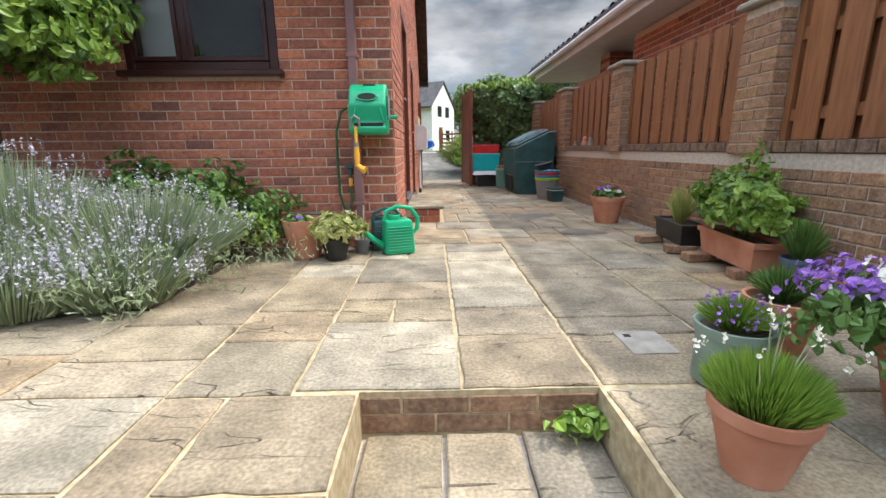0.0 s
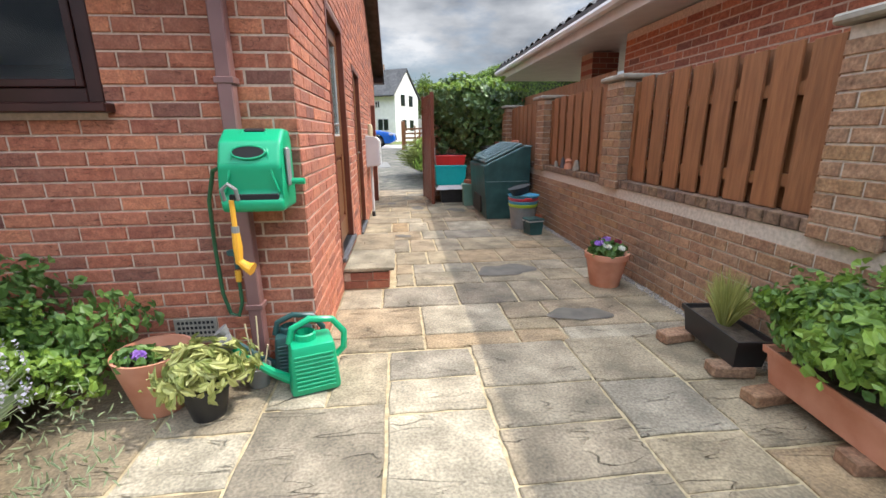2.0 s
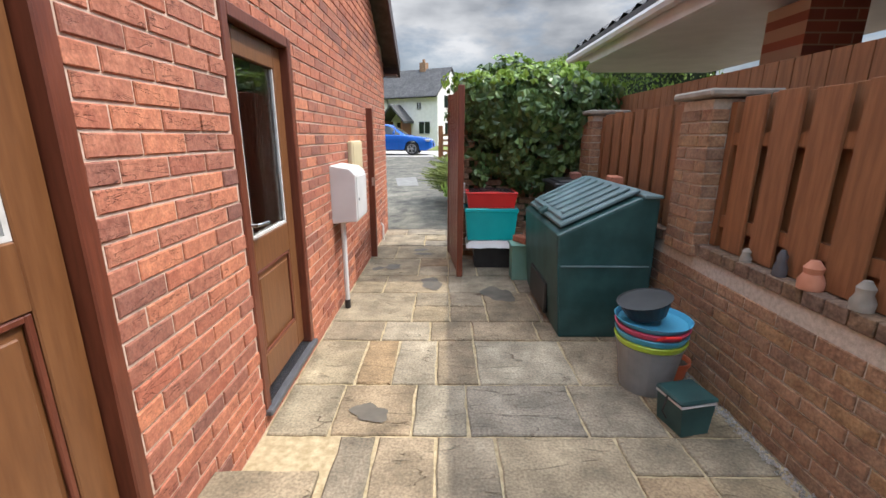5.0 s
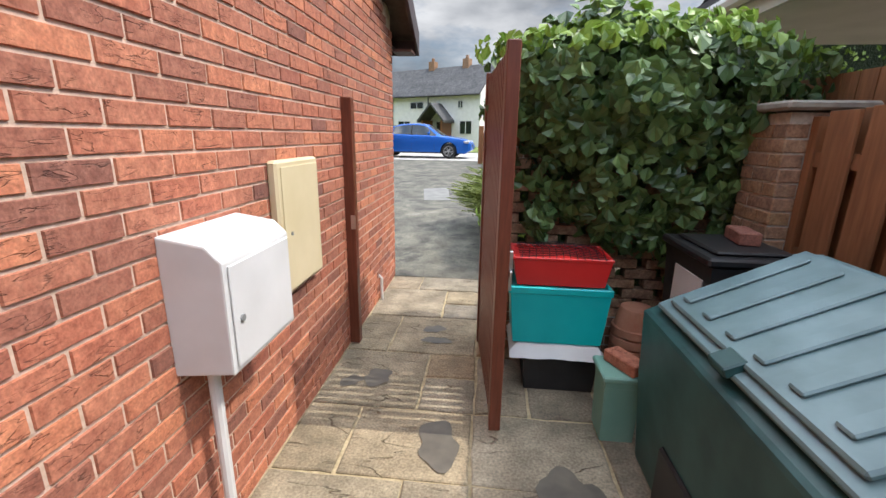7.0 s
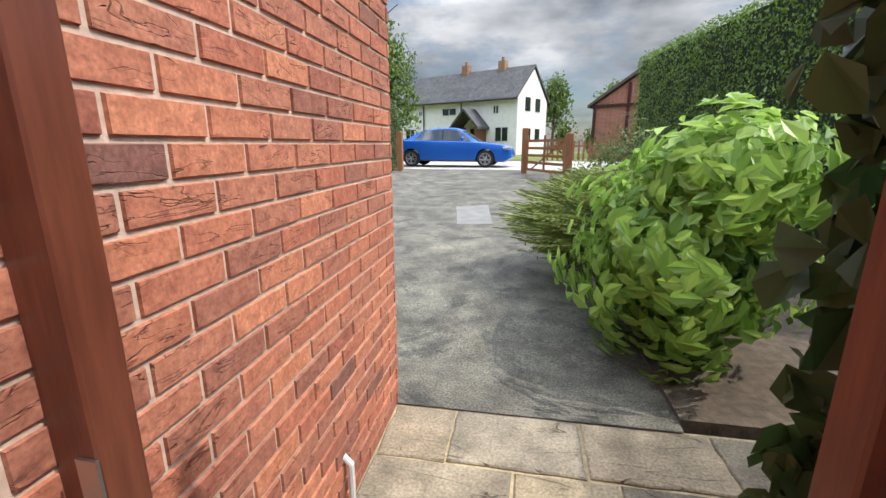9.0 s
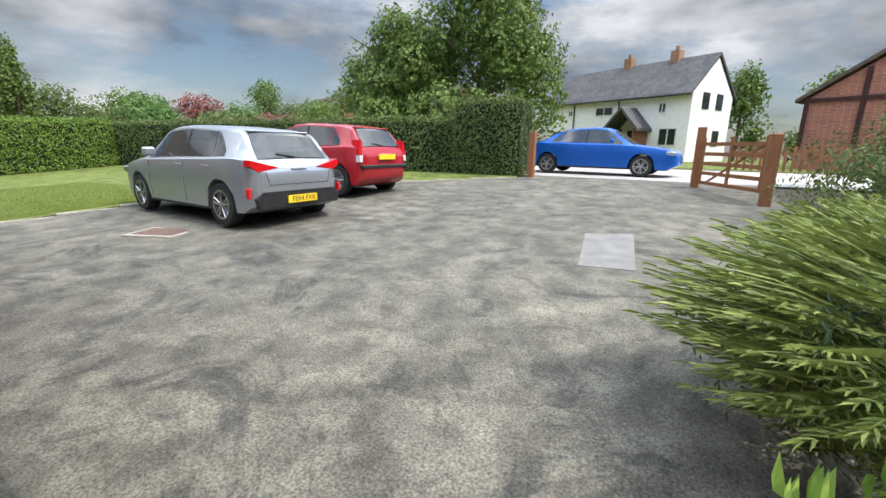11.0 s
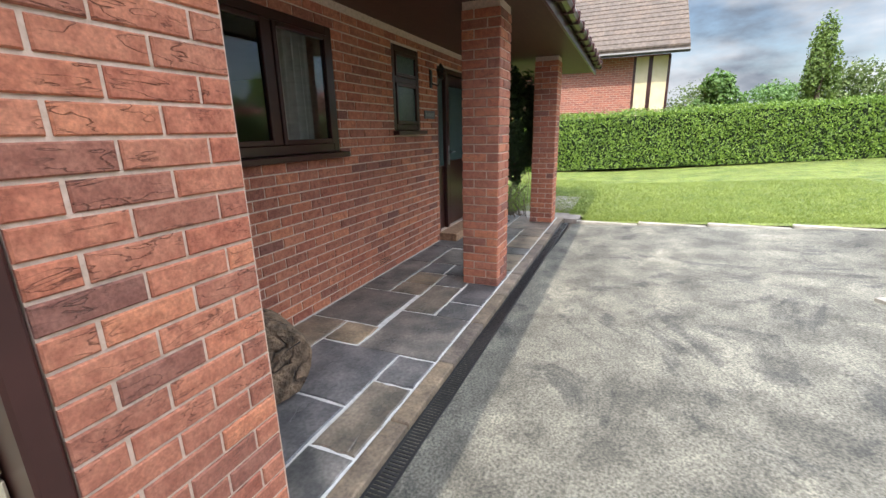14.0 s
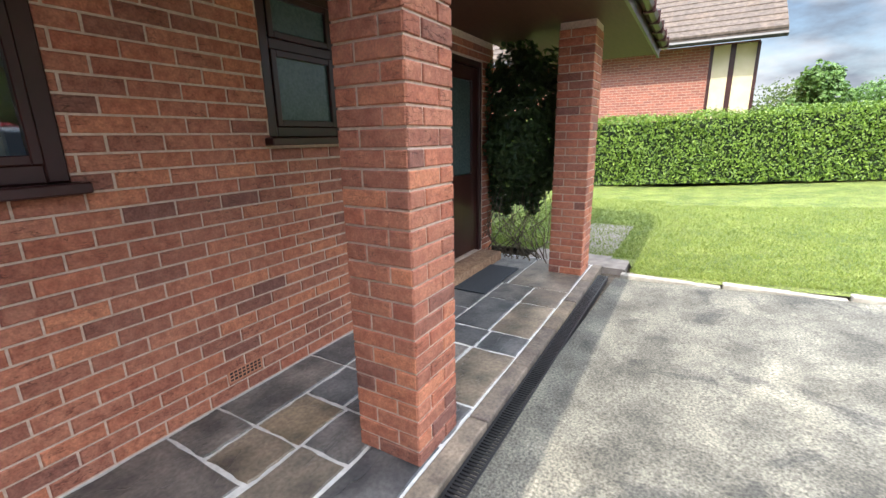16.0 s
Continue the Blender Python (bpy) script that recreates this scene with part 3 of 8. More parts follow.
ys = [7.885, 8.2, 8.4, 9, 10, 11, 11.9, 13, 13.9, 15, 15.8, 17.3, 18.6, 19.5, 20.4]
band_surface("drive", ys, lambda y: max(kerb_x(y), -8.8) if y > 8.1 else -0.12, lambda y: 1.5 if y < 12 else 2.2, M_TARMAC, 0.0)
strip_sheet("road", [-80, 80], [20.4, 28.4], lambda y: 0.60, surface("road_concrete", (0.36, 0.34, 0.30), (0.46, 0.44, 0.40), 2.0, 0.9, 0.4, 0.004, big=0.2))
strip_sheet("far_verge", [-80, 80], [28.4, 60], lambda y: 0.63, M_GRASS)
band_surface("lawn", [5.4, 8.24, 8.4, 10, 11.9, 13.9, 15.8, 17.3, 18.6, 19.6, 20.4], lambda y: -20.5, lambda y: kerb_x(max(y, 8.24)) - 0.06 if y > 8.24 else -9.45, M_GRASS, 0.02)
sloped("drive_patch", [(-0.52, 13.8), (0.06, 14.05), (0.25, 12.45), (-0.30, 12.36)], surface("patch_concrete", (0.15, 0.148, 0.135), (0.205, 0.20, 0.182), 5, 0.9, 0.5, 0.004), 0.006, 0.03)

# ---------- the house ----------
HX0, HX1, HY0, HY1 = -10.6, 0.0, 0.0, 7.9      # the house in plan
EAVE = 2.42
WIN = (-2.06, -0.88, 1.375, 2.42)              # back window: x0, x1, z0, z1
D1 = (1.17, 2.12, 0.27, 2.22)                  # side doors: y0, y1, z0, z1
D2 = (2.94, 3.77, 0.10, 2.04)
TH = 0.25


def wall_run(name, axis, at, lo, hi, z0, z1, holes, mat, inward):
    """A wall with through openings: axis it runs along, where its outer face stands, its thickness inward."""
    bm = bmesh.new()
    a, b = sorted((at, at + inward))
    cuts = sorted({lo, hi, *[h[0] for h in holes], *[h[1] for h in holes]})
    for c0, c1 in zip(cuts, cuts[1:]):
        mid = (c0 + c1) / 2
        h = [k for k in holes if k[0] <= mid <= k[1]]
        zs = [(z0, z1)] if not h else [(z0, h[0][2]), (h[0][3], z1)]
        for s, e in zs:
            if e - s > 0.01:
                if axis == "y":
                    box(bm, a, b, c0, c1, s, e)
                else:
                    box(bm, c0, c1, a, b, s, e)
    return setting(name, bm, mat)


W_SIDE = wall_run("wall_east", "y", -0.003, 0.0, 7.9, -0.25, EAVE + 0.1, [D1, D2], M_MORTAR, -TH)
W_BACK = wall_run("wall_south", "x", 0.003, -9.0, -0.012, -0.25, EAVE + 0.1, [WIN], M_MORTAR, TH)
# the front: garage, pier, recessed porch wall
PW = (-5.03, -3.69, 1.24, 2.22)
SW = (-6.56, -5.97, 1.40, 2.27)
FD = (-8.78, -7.06, 0.14, 2.20)
W_FRONT = wall_run("wall_porch", "x", 6.697, -9.05, -2.93, -0.10, 2.75, [PW, SW, FD], M_MORTAR, -TH)
W_GAR = wall_run("wall_garage_front", "x", 7.897, -2.37, -0.014, -0.10, 2.75, [(-2.36, -0.16, 0.0, 2.14)], M_MORTAR, -0.24)
W_PIER = setting("wall_pier", boxes((-2.935, -2.392, 6.70, 7.896, -0.1, 2.42)), M_MORTAR)
setting("wall_west", boxes((-9.05, -8.86, 0.3, 6.43, -0.2, 2.75)), M_MORTAR)
setting("floor_inside", boxes((-8.8, -0.3, 0.3, 6.4, -0.2, 0.12)), M_CONC)
setting("ceiling", boxes((-8.84, -0.28, 0.28, 6.4, 2.5, 2.6)), M_WHITE)

# roof: the gable faces the side, ridge along x; eaves on the back and over the porch
roof = thing("house_roof", "brown concrete tile roof with dark brown bargeboards over the brick house", "roof")
roof["kind"] = "structure"
RIDGE_Y, RIDGE_Z = 4.0, 4.75
bm = bmesh.new()
for ya, za, yb, zb in ((-0.45, 2.50, RIDGE_Y, RIDGE_Z), (8.21, 2.52, RIDGE_Y, RIDGE_Z)):
    prism(bm, [(ya, za), (yb, zb), (yb, zb + 0.09), (ya, za + 0.09)], "x", -11.0, 0.20)
part("roof_tiles", bm, M_TILE, roof)
bm = bmesh.new()
for ya, za, yb, zb in ((-0.47, 2.36, RIDGE_Y, RIDGE_Z - 0.12), (8.22, 2.38, RIDGE_Y, RIDGE_Z - 0.12)):
    prism(bm, [(ya, za), (yb, zb), (yb, zb + 0.22), (ya, za + 0.22)], "x", 0.201, 0.23)
part("bargeboard", bm, M_BROWN, roof, "dark brown bargeboard")
part("soffit", boxes((0.004, 0.198, 7.92, 8.18, 2.37, 2.395), (0.004, 0.198, -0.44, -0.02, 2.37, 2.395)), M_SOFFIT, roof)
part("fascia", boxes((-10.9, 0.20, 8.20, 8.225, 2.38, 2.56), (-10.9, 0.20, -0.47, -0.445, 2.36, 2.54)), M_BROWN, roof)
bm = bmesh.new()
prism(bm, [(-0.02, 2.52), (7.92, 2.52), (RIDGE_Y, RIDGE_Z - 0.03)], "x", -0.26, -0.006)
GABLE = setting("wall_gable", bm, M_MORTAR)
setting("ceiling_porch", boxes((-10.85, -0.02, 6.70, 8.19, 2.42, 2.45)), M_SOFFIT)
gut = thing("gutter", "brown half-round plastic gutter with clips along the eaves", "gutter")
part("channel", tube(bmesh.new(), [(-10.9, 8.275, 2.52), (0.15, 8.275, 2.52)], 0.055, 8), M_BROWN, gut)
for i in range(24):
    part("bracket", boxes((-10.7 + i * 0.46, -10.66 + i * 0.46, 8.23, 8.34, 2.455, 2.585), bev=0.01), M_BROWN, gut)


# posts of the porch
def post(x0, y0, w, top, label):
    p = thing("porch_pier", label, "brick pier", (x0, y0, 0), 0, "brick piers of the porch")
    part("core", boxes((0.004, w - 0.004, 0.004, w - 0.004, 0.0, top)), M_MORTAR, p)
    return p


POSTS = [(post(x, 7.575, 0.327, 2.42, "square red brick pier under the porch roof, standing on the paving"), x) for x in (-5.92, -8.90)]


# ---------- windows and doors ----------
def window(name, label, x0, x1, z0, z1, y, out, mullions=(), transoms=(), frost=False, w=0.07):
    """A window in a wall that runs along x; out is -1 or 1, the way it faces."""
    t = thing(name, label, "window", ((x0 + x1) / 2, y, z0))
    hw, h = (x1 - x0) / 2, z1 - z0
    ya, yb = sorted((0.0, -out * 0.07))
    fr = bmesh.new()
    box(fr, -hw, -hw + w, ya, yb, 0, h, 0.006), box(fr, hw - w, hw, ya, yb, 0, h, 0.006)
    box(fr, -hw + w, hw - w, ya, yb, 0, w, 0.006), box(fr, -hw + w, hw - w, ya, yb, h - w, h, 0.006)
    part("window_frame", fr, M_BROWN, t, "dark brown frame")
    edges = [-hw + w, *[m for m in mullions], hw - w]
    for m in mullions:
        part("mullion", boxes((m - w / 2, m + w / 2, ya, yb, w, h - w), bev=0.006), M_BROWN, t)
    for i in range(len(edges) - 1):
        a = edges[i] + (w / 2 if i else 0)
        b = edges[i + 1] - (w / 2 if i < len(edges) - 2 else 0)
        levels = [w, *transoms, h - w]
        for j in range(len(levels) - 1):
            c = levels[j] + (w / 2 if j else 0)
            d = levels[j + 1] - (w / 2 if j < len(levels) - 2 else 0)
            s = bmesh.new()
            sa, sb = sorted((out * 0.012, -out * 0.03))
            box(s, a, a + 0.035, sa, sb, c, d, 0.004), box(s, b - 0.035, b, sa, sb, c, d, 0.004)
            box(s, a + 0.035, b - 0.035, sa, sb, c, c + 0.035, 0.004), box(s, a + 0.035, b - 0.035, sa, sb, d - 0.035, d, 0.004)
            part("sash", s, M_BROWN, t)
            g = part("pane", boxes((a + 0.035, b - 0.035, -0.012 - 0.004 * out, -0.004 * out - 0.006, c + 0.035, d - 0.035)), M_FROST if frost else M_GLASS, t)
            g.visible_shadow = False
    for tr in transoms:
        part("transom", boxes((-hw + w, hw - w, ya, yb, tr - w / 2, tr + w / 2), bev=0.006), M_BROWN, t)
    sa, sb = sorted((out * 0.075, -out * 0.05))
    part("window_sill", boxes((-hw - 0.04, hw + 0.04, sa, sb, -0.045, -0.002), bev=0.006), M_BROWN, t, "dark brown sill")
    t["kind"] = "structure"
    return t


window("window_1", "dark brown two-light window above the lavender bed", WIN[0], WIN[1], WIN[2] + 0.045, WIN[3], -0.004, -1, mullions=(-0.12,))
window("window_2", "dark brown two-light window in the porch wall", PW[0], PW[1], PW[2] + 0.045, PW[3], 6.70, 1, mullions=(0.0,))
window("window_3", "small dark brown window with frosted panes", SW[0], SW[1], SW[2] + 0.045, SW[3], 6.70, 1, transoms=(0.50,), frost=True, w=0.06)


def side_door(name, y0, y1, z0, z1, frost, gz):
    """A half-glazed door in the side wall, facing +x."""
    t = thing(name, "brown stained half-glazed door with a moulded lower panel", "door", (-0.02, (y0 + y1) / 2, z0))
    h, w = z1 - z0, (y1 - y0) / 2
    part("door_frame", boxes((-0.09, 0.03, -w, -w + 0.06, 0, h), (-0.09, 0.03, w - 0.06, w, 0, h), (-0.09, 0.03, -w + 0.06, w - 0.06, h - 0.06, h), bev=0.005), M_GATEWOOD, t, "dark brown frame")
    a, b = -w + 0.065, w - 0.065
    part("door_leaf", boxes((-0.065, -0.02, a, a + 0.11, 0.03, h - 0.065), (-0.065, -0.02, b - 0.11, b, 0.03, h - 0.065), (-0.065, -0.02, a + 0.11, b - 0.11, 0.03, 0.22),
         (-0.065, -0.02, a + 0.11, b - 0.11, gz - 0.17, gz), (-0.065, -0.02, a + 0.11, b - 0.11, h - 0.19, h - 0.065), bev=0.004), M_DOORWOOD, t, "brown stained door")
    part("panel", boxes((-0.055, -0.038, a + 0.11, b - 0.11, 0.22, gz - 0.17), (-0.055, -0.028, a + 0.15, b - 0.15, 0.27, gz - 0.22), bev=0.004), M_DOORWOOD, t)
    part("moulding", boxes((-0.036, -0.022, a + 0.112, a + 0.132, 0.222, gz - 0.172), (-0.036, -0.022, b - 0.132, b - 0.112, 0.222, gz - 0.172), (-0.036, -0.022, a + 0.132, b - 0.132, gz - 0.192, gz - 0.172), (-0.036, -0.022, a + 0.132, b - 0.132, 0.222, 0.242), bev=0.004), M_GATEWOOD, t)
    part("pane", boxes((-0.050, -0.042, a + 0.11, b - 0.11, gz, h - 0.19)), M_FROST if frost else M_GLASS, t, "window glass")
    part("glazing_bead", boxes((-0.04, -0.026, a + 0.111, a + 0.125, gz + 0.001, h - 0.191), (-0.04, -0.026, b - 0.125, b - 0.111, gz + 0.001, h - 0.191), (-0.04, -0.026, a + 0.125, b - 0.125, gz + 0.001, gz + 0.015)), M_LIME, t)
    hd = bmesh.new()
    box(hd, -0.02, -0.008, a + 0.03, a + 0.075, gz - 0.06, gz + 0.16, 0.004)
    tube(hd, [(-0.01, a + 0.052, gz + 0.09), (0.035, a + 0.052, gz + 0.09), (0.042, a + 0.075, gz + 0.09), (0.04, a + 0.17, gz + 0.085)], 0.009)
    part("handle", hd, M_METAL, t, "polished lever handle")
    part("threshold", boxes((-0.09, 0.055, -w, w, -0.035, 0.0), bev=0.006), M_SLATEGREY, t, "grey sill")
    t["kind"] = "structure"
    return t


side_door("door_1", *D1, True, 0.985)
side_door("door_2", *D2, False, 0.87)

# front door in the porch
fd = thing("door_3", "dark brown glazed front door with a side light", "door", ((FD[0] + FD[1]) / 2, 6.66, FD[2]))
fd["kind"] = "structure"
w, h = (FD[1] - FD[0]) / 2, FD[3] - FD[2]
part("door_frame", boxes((-w, -w + 0.06, -0.06, 0.03, 0, h), (w - 0.06, w, -0.06, 0.03, 0, h), (-w + 0.06, w - 0.06, -0.06, 0.03, h - 0.06, h), (w - 0.36, w - 0.30, -0.06, 0.03, 0, h - 0.06), bev=0.005), M_BROWN, fd)
part("door_leaf", boxes((-w + 0.06, -w + 0.18, -0.05, 0.0, 0.02, h - 0.07), (w - 0.48, w - 0.36, -0.05, 0.0, 0.02, h - 0.07), (-w + 0.18, w - 0.48, -0.05, 0.0, 0.02, 0.9), (-w + 0.18, w - 0.48, -0.05, 0, h - 0.2, h - 0.07), bev=0.004), M_BROWN, fd)
part("pane", boxes((-w + 0.18, w - 0.48, -0.03, -0.022, 0.9, h - 0.2)), M_FROST, fd)
part("pane", boxes((w - 0.30, w - 0.06, -0.03, -0.022, 0.85, h - 0.07)), M_FROST, fd)
part("lower_panel", boxes((w - 0.30, w - 0.06, -0.04, -0.015, 0.0, 0.85), bev=0.004), M_BROWN, fd)
hd = bmesh.new()
box(hd, w - 0.44, w - 0.41, 0.0, 0.012, 0.85, 1.1, 0.003)
tube(hd, [(w - 0.425, 0.01, 1.02), (w - 0.425, 0.05, 1.02), (w - 0.54, 0.05, 1.02)], 0.009)
part("handle", hd, M_METAL, fd)
part("door_sill", boxes((-w - 0.02, w + 0.02, -0.06, 0.28, -0.13, -0.004), bev=0.006), M_GBRICK, fd, "brick door step")

# garage door
gd = thing("garage_door", "cream sectional garage door with ribbed panels", "garage door", (-2.32, 7.80, 0.01))
gd["kind"] = "structure"
GW, GH = 2.12, 2.10
for i in range(14):
    z = i * 0.15
    bm = boxes((0.0, GW, -0.035, 0.0, z + 0.004, z + 0.146), bev=0.006)
    for j in range(4):
        box(bm, 0.03, GW - 0.03, 0.0, 0.004, z + 0.085 + j * 0.012, z + 0.091 + j * 0.012)
    part("panel", bm, M_GARAGE, gd)
part("backing", boxes((0, GW, -0.05, -0.036, 0, GH)), M_GARAGE, gd)
gh = bmesh.new()
lathe(gh, [(0.03, 0), (0.03, 0.02), (0.012, 0.025), (0.012, 0.05)], 12)
bmesh.ops.rotate(gh, verts=gh.verts, cent=(0, 0, 0), matrix=Matrix.Rotation(radians(-90), 3, "X"))
bmesh.ops.translate(gh, verts=gh.verts, vec=(1.05, 0.0, 0.93))
box(gh, 1.035, 1.065, 0.045, 0.065, 0.87, 0.99, 0.008)
bmesh.ops.translate(gh, verts=gh.verts, vec=(0, 0, 0.16))
part("handle", gh, M_BLACKP, gd, "black T handle")
part("seal", boxes((0.0, GW, -0.03, 0.01, -0.01, 0.003)), M_BLACKP, gd)
gf = thing("garage_frame", "dark brown frame round the garage door", "door frame")
gf["kind"] = "structure"
part("jamb", boxes((-2.388, -2.325, 7.74, 7.90, 0.0, 2.20), bev=0.008), M_BROWN, gf)
part("jamb", boxes((-0.195, -0.13, 7.74, 7.90, 0.0, 2.20), bev=0.008), M_BROWN, gf)
part("head", boxes((-2.325, -0.195, 7.74, 7.90, 2.12, 2.20), bev=0.008), M_BROWN, gf)
setting("garage_threshold", boxes((-2.39, -0.13, 7.72, 7.985, -0.05, 0.008)), surface("grey_paint", (0.10, 0.12, 0.14), (0.14, 0.16, 0.18), 4, 0.6, 0.2, 0.002))

# ---------- garden wall with piers and fence ----------
WX = 2.52
W_GARD = setting("wall_garden", boxes((WX + 0.004, WX + 0.215, -6.0, 6.5, -0.3, 0.76)), M_GMORTAR)
PIERS = [(-6.0, 1.0), (-3.0, 1.0), (-0.75, 1.0), (1.50, 1.0), (3.62, 1.0), (5.7, 1.0)]
PIER_THINGS = []
for y, _ in PIERS:
    p = thing("wall_pier", "brown brick garden wall pier with a concrete cap", "brick pier", (WX - 0.03, y, 0.0), 0, "piers of the garden wall")
    part("core", boxes((0.004, 0.327 - 0.004, 0.004, 0.327 - 0.004, 0.75, 1.70)), M_GMORTAR, p)
    part("cap", boxes((-0.05, 0.377, -0.05, 0.377, 1.71, 1.755), bev=0.012), M_CONC, p, "weathered concrete cap")
    PIER_THINGS.append(p)


def fence_panel(y0, y1):
    f = thing("fence_panel", "brown stained hit-and-miss board fence panel on the garden wall", "fence panel", (WX + 0.10, y0, 0.84), 0, "fence panels on the garden wall")
    L = y1 - y0
    for z in (0.12, 0.60):
        part("rail", boxes((-0.018, 0.018, 0, L, z, z + 0.07)), M_FENCE, f)
    part("edge_post", boxes((-0.03, 0.03, 0.0, 0.05, 0, 0.84)), M_FENCE, f)
    part("edge_post", boxes((-0.03, 0.03, L - 0.05, L, 0, 0.84)), M_FENCE, f)
    n = int(L / 0.235)
    for i in range(n):
        y = 0.06 + i * (L - 0.12) / n
        for side, off in ((-1, 0.0), (1, (L - 0.12) / n / 2)):
            xa, xb = sorted((side * 0.02, side * 0.038))
            ya = y + off + 0.01
            yb = min(ya + 0.17, L - 0.05)
            if yb - ya > 0.03:
                part("board", boxes((xa, xb, ya, yb, 0.0, 0.86 + (0.01 if i % 2 else 0)), bev=0.002), M_FENCE, f)
    return f


for (a, _), (b, _) in zip(PIERS[1:], PIERS[2:]):
    fence_panel(a + 0.34, b - 0.01)
fence_panel(-5.66, -3.01)

# honeycomb wall behind the bins
W_END = setting("wall_honeycomb", boxes((1.12, 2.50, 6.34, 6.36, -0.2, 1.62)), M_DARK)

# ---------- neighbour beyond the fence ----------
nb = thing("neighbour_bungalow", "red brick bungalow with white fascia, gutter and dark tile roof", "house", (-0.42, 0.0, 0.0))
NX = 3.75
part("wall", boxes((NX, NX + 0.3, -7, 2.76, -0.2, 2.415), (5.3, 5.6, 3.06, 4.6, -0.2, 2.4), (NX, 5.3, 2.76, 3.06, -0.2, 2.415)), M_FARB_Y, nb, "red brick wall")
part("pillar", boxes((NX + 0.05, NX + 0.45, 4.2, 4.6, -0.2, 2.4)), M_FARB_X, nb, "red brick carport pillar")
part("soffit", boxes((3.30, 5.3, -7.2, 7.9, 2.418, 2.45)), M_WHITE, nb)
part("fascia", boxes((3.27, 3.298, -7.2, 7.9, 2.42, 2.60)), M_WHITE, nb, "white fascia")
part("gutter", tube(bmesh.new(), [(3.21, -7.2, 2.57), (3.21, 7.9, 2.57)], 0.055), M_WHITE, nb, "white gutter")
bm = bmesh.new()
prism(bm, [(3.18, 2.61), (6.6, 4.5), (6.6, 4.56), (3.18, 2.67)], "y", -7.2, 7.9)
part("roof", bm, M_SLATER, nb, "dark grey tile roof")
bm = bmesh.new()
for i in range(9):
    for j in range(47):
        x, y = 3.2 + i * 0.30, -7.2 + j * 0.316
        z = 2.68 + (x - 3.2) * 0.553
        vs = [bm.verts.new(p) for p in ((x, y, z), (x + 0.32, y, z + 0.177), (x + 0.32, y + 0.3, z + 0.177), (x, y + 0.3, z), (x, y + 0.15, z + 0.05), (x + 0.32, y + 0.15, z + 0.22))]
        bm.faces.new((vs[0], vs[1], vs[5], vs[4]))
        bm.faces.new((vs[4], vs[5], vs[2], vs[3]))
part("roof_tile", bm, M_SLATER, nb, kind="stuff")
part("garage_panel", boxes((5.27, 5.295, 2.7, 4.1, 0, 2.2)), M_GREYP, nb, "grey garage door")
# close boarding along the neighbour's side
cb = thing("closeboard_fence", "weathered brown closeboard fence beyond the garden wall", "fence", (2.95, 0, 0))
for i in range(36):
    part("board", boxes((0, 0.02, 2.6 + i * 0.12, 2.6 + i * 0.12 + 0.112, 0.0, 1.93)), M_FENCE, cb)

# ---------- patio bed and steps ----------
setting("patio_bed", boxes((-3.6, 0.04, -2.93, 7.9, -0.29, -0.012), (0.04, 0.88, -2.27, 7.9, -0.29, -0.012), (0.88, 2.54, -2.93, 7.9, -0.29, -0.012)), M_PJOINT)
setting("step_bed", boxes((0.04, 0.88, -2.66, -2.27, -0.49, -0.20), (0.04, 0.88, -3.0, -2.66, -0.49, -0.36)), M_GMORTAR)
setting("bed_soil", boxes((-3.6, -1.20, -1.45, -0.05, -0.02, 0.004)), M_SOIL)
# porch paving base, kerb strip and drain
setting("porch_bed", boxes((-9.05, -2.37, 6.45, 7.923, -0.2, 0.033)), M_LIME)
bm = bmesh.new()
for i in range(11):
    box(bm, -9.05 + i * 0.607, -9.05 + i * 0.607 + 0.60, 7.925, 8.03, -0.2, 0.0385, 0.006)
setting("porch_edge", bm, surface("buff_edging", (0.13, 0.10, 0.075), (0.27, 0.21, 0.15), 6, 0.8, 0.9, 0.01, speck=0.25, spsc=60, vary="island", c=[(0.8, 0.8, 0.85), (1, 1, 1), (1.2, 1.1, 0.9)], big=0.3))
setting("side_path", boxes((-11.5, -9.055, 7.15, 8.05, -0.2, 0.024), (-9.46, -9.055, 8.05, 8.26, -0.2, 0.02)), surface("path_slab", (0.20, 0.165, 0.135), (0.31, 0.265, 0.22), 8, 0.9, 0.5, 0.004, big=0.2))
dr = thing("channel_drain", "black slotted channel drain along the porch and the garage", "drain", (-8.8, 8.035, -0.05))
dr["kind"] = "structure"
part("rail", boxes((0, 8.7, 0, 0.012, 0, 0.056), (0, 8.7, 0.088, 0.10, 0, 0.056)), M_BLACKP, dr)
part("channel", boxes((0, 8.7, 0.012, 0.088, 0, 0.015)), M_BLACKP, dr)
bm = bmesh.new()
for i in range(8700 // 22):
    box(bm, i * 0.022, i * 0.022 + 0.012, 0.012, 0.088, 0.04, 0.054)
part("slat", bm, M_BLACKP, dr, kind="stuff")
rng = np.random.default_rng(17)
n = 62000
gx, gy = -8.95 - 5.0 * rng.random(n) ** 1.4, rng.uniform(6.0, 13.5, n)
gx = np.where(gy < 8.32, gx - 0.58, gx)
gz = np.array([ground_z(v) for v in gy]) + 0.018
rt = np.stack([gx, gy, gz], 1)
tip = rt + np.stack([rng.normal(0, 0.018, n), rng.normal(0, 0.018, n), rng.uniform(0.018, 0.04, n)], 1)
tuft = thing("lawn_tufts", "short mown grass blades over the lawn", "grass")
tuft["kind"] = "stuff"
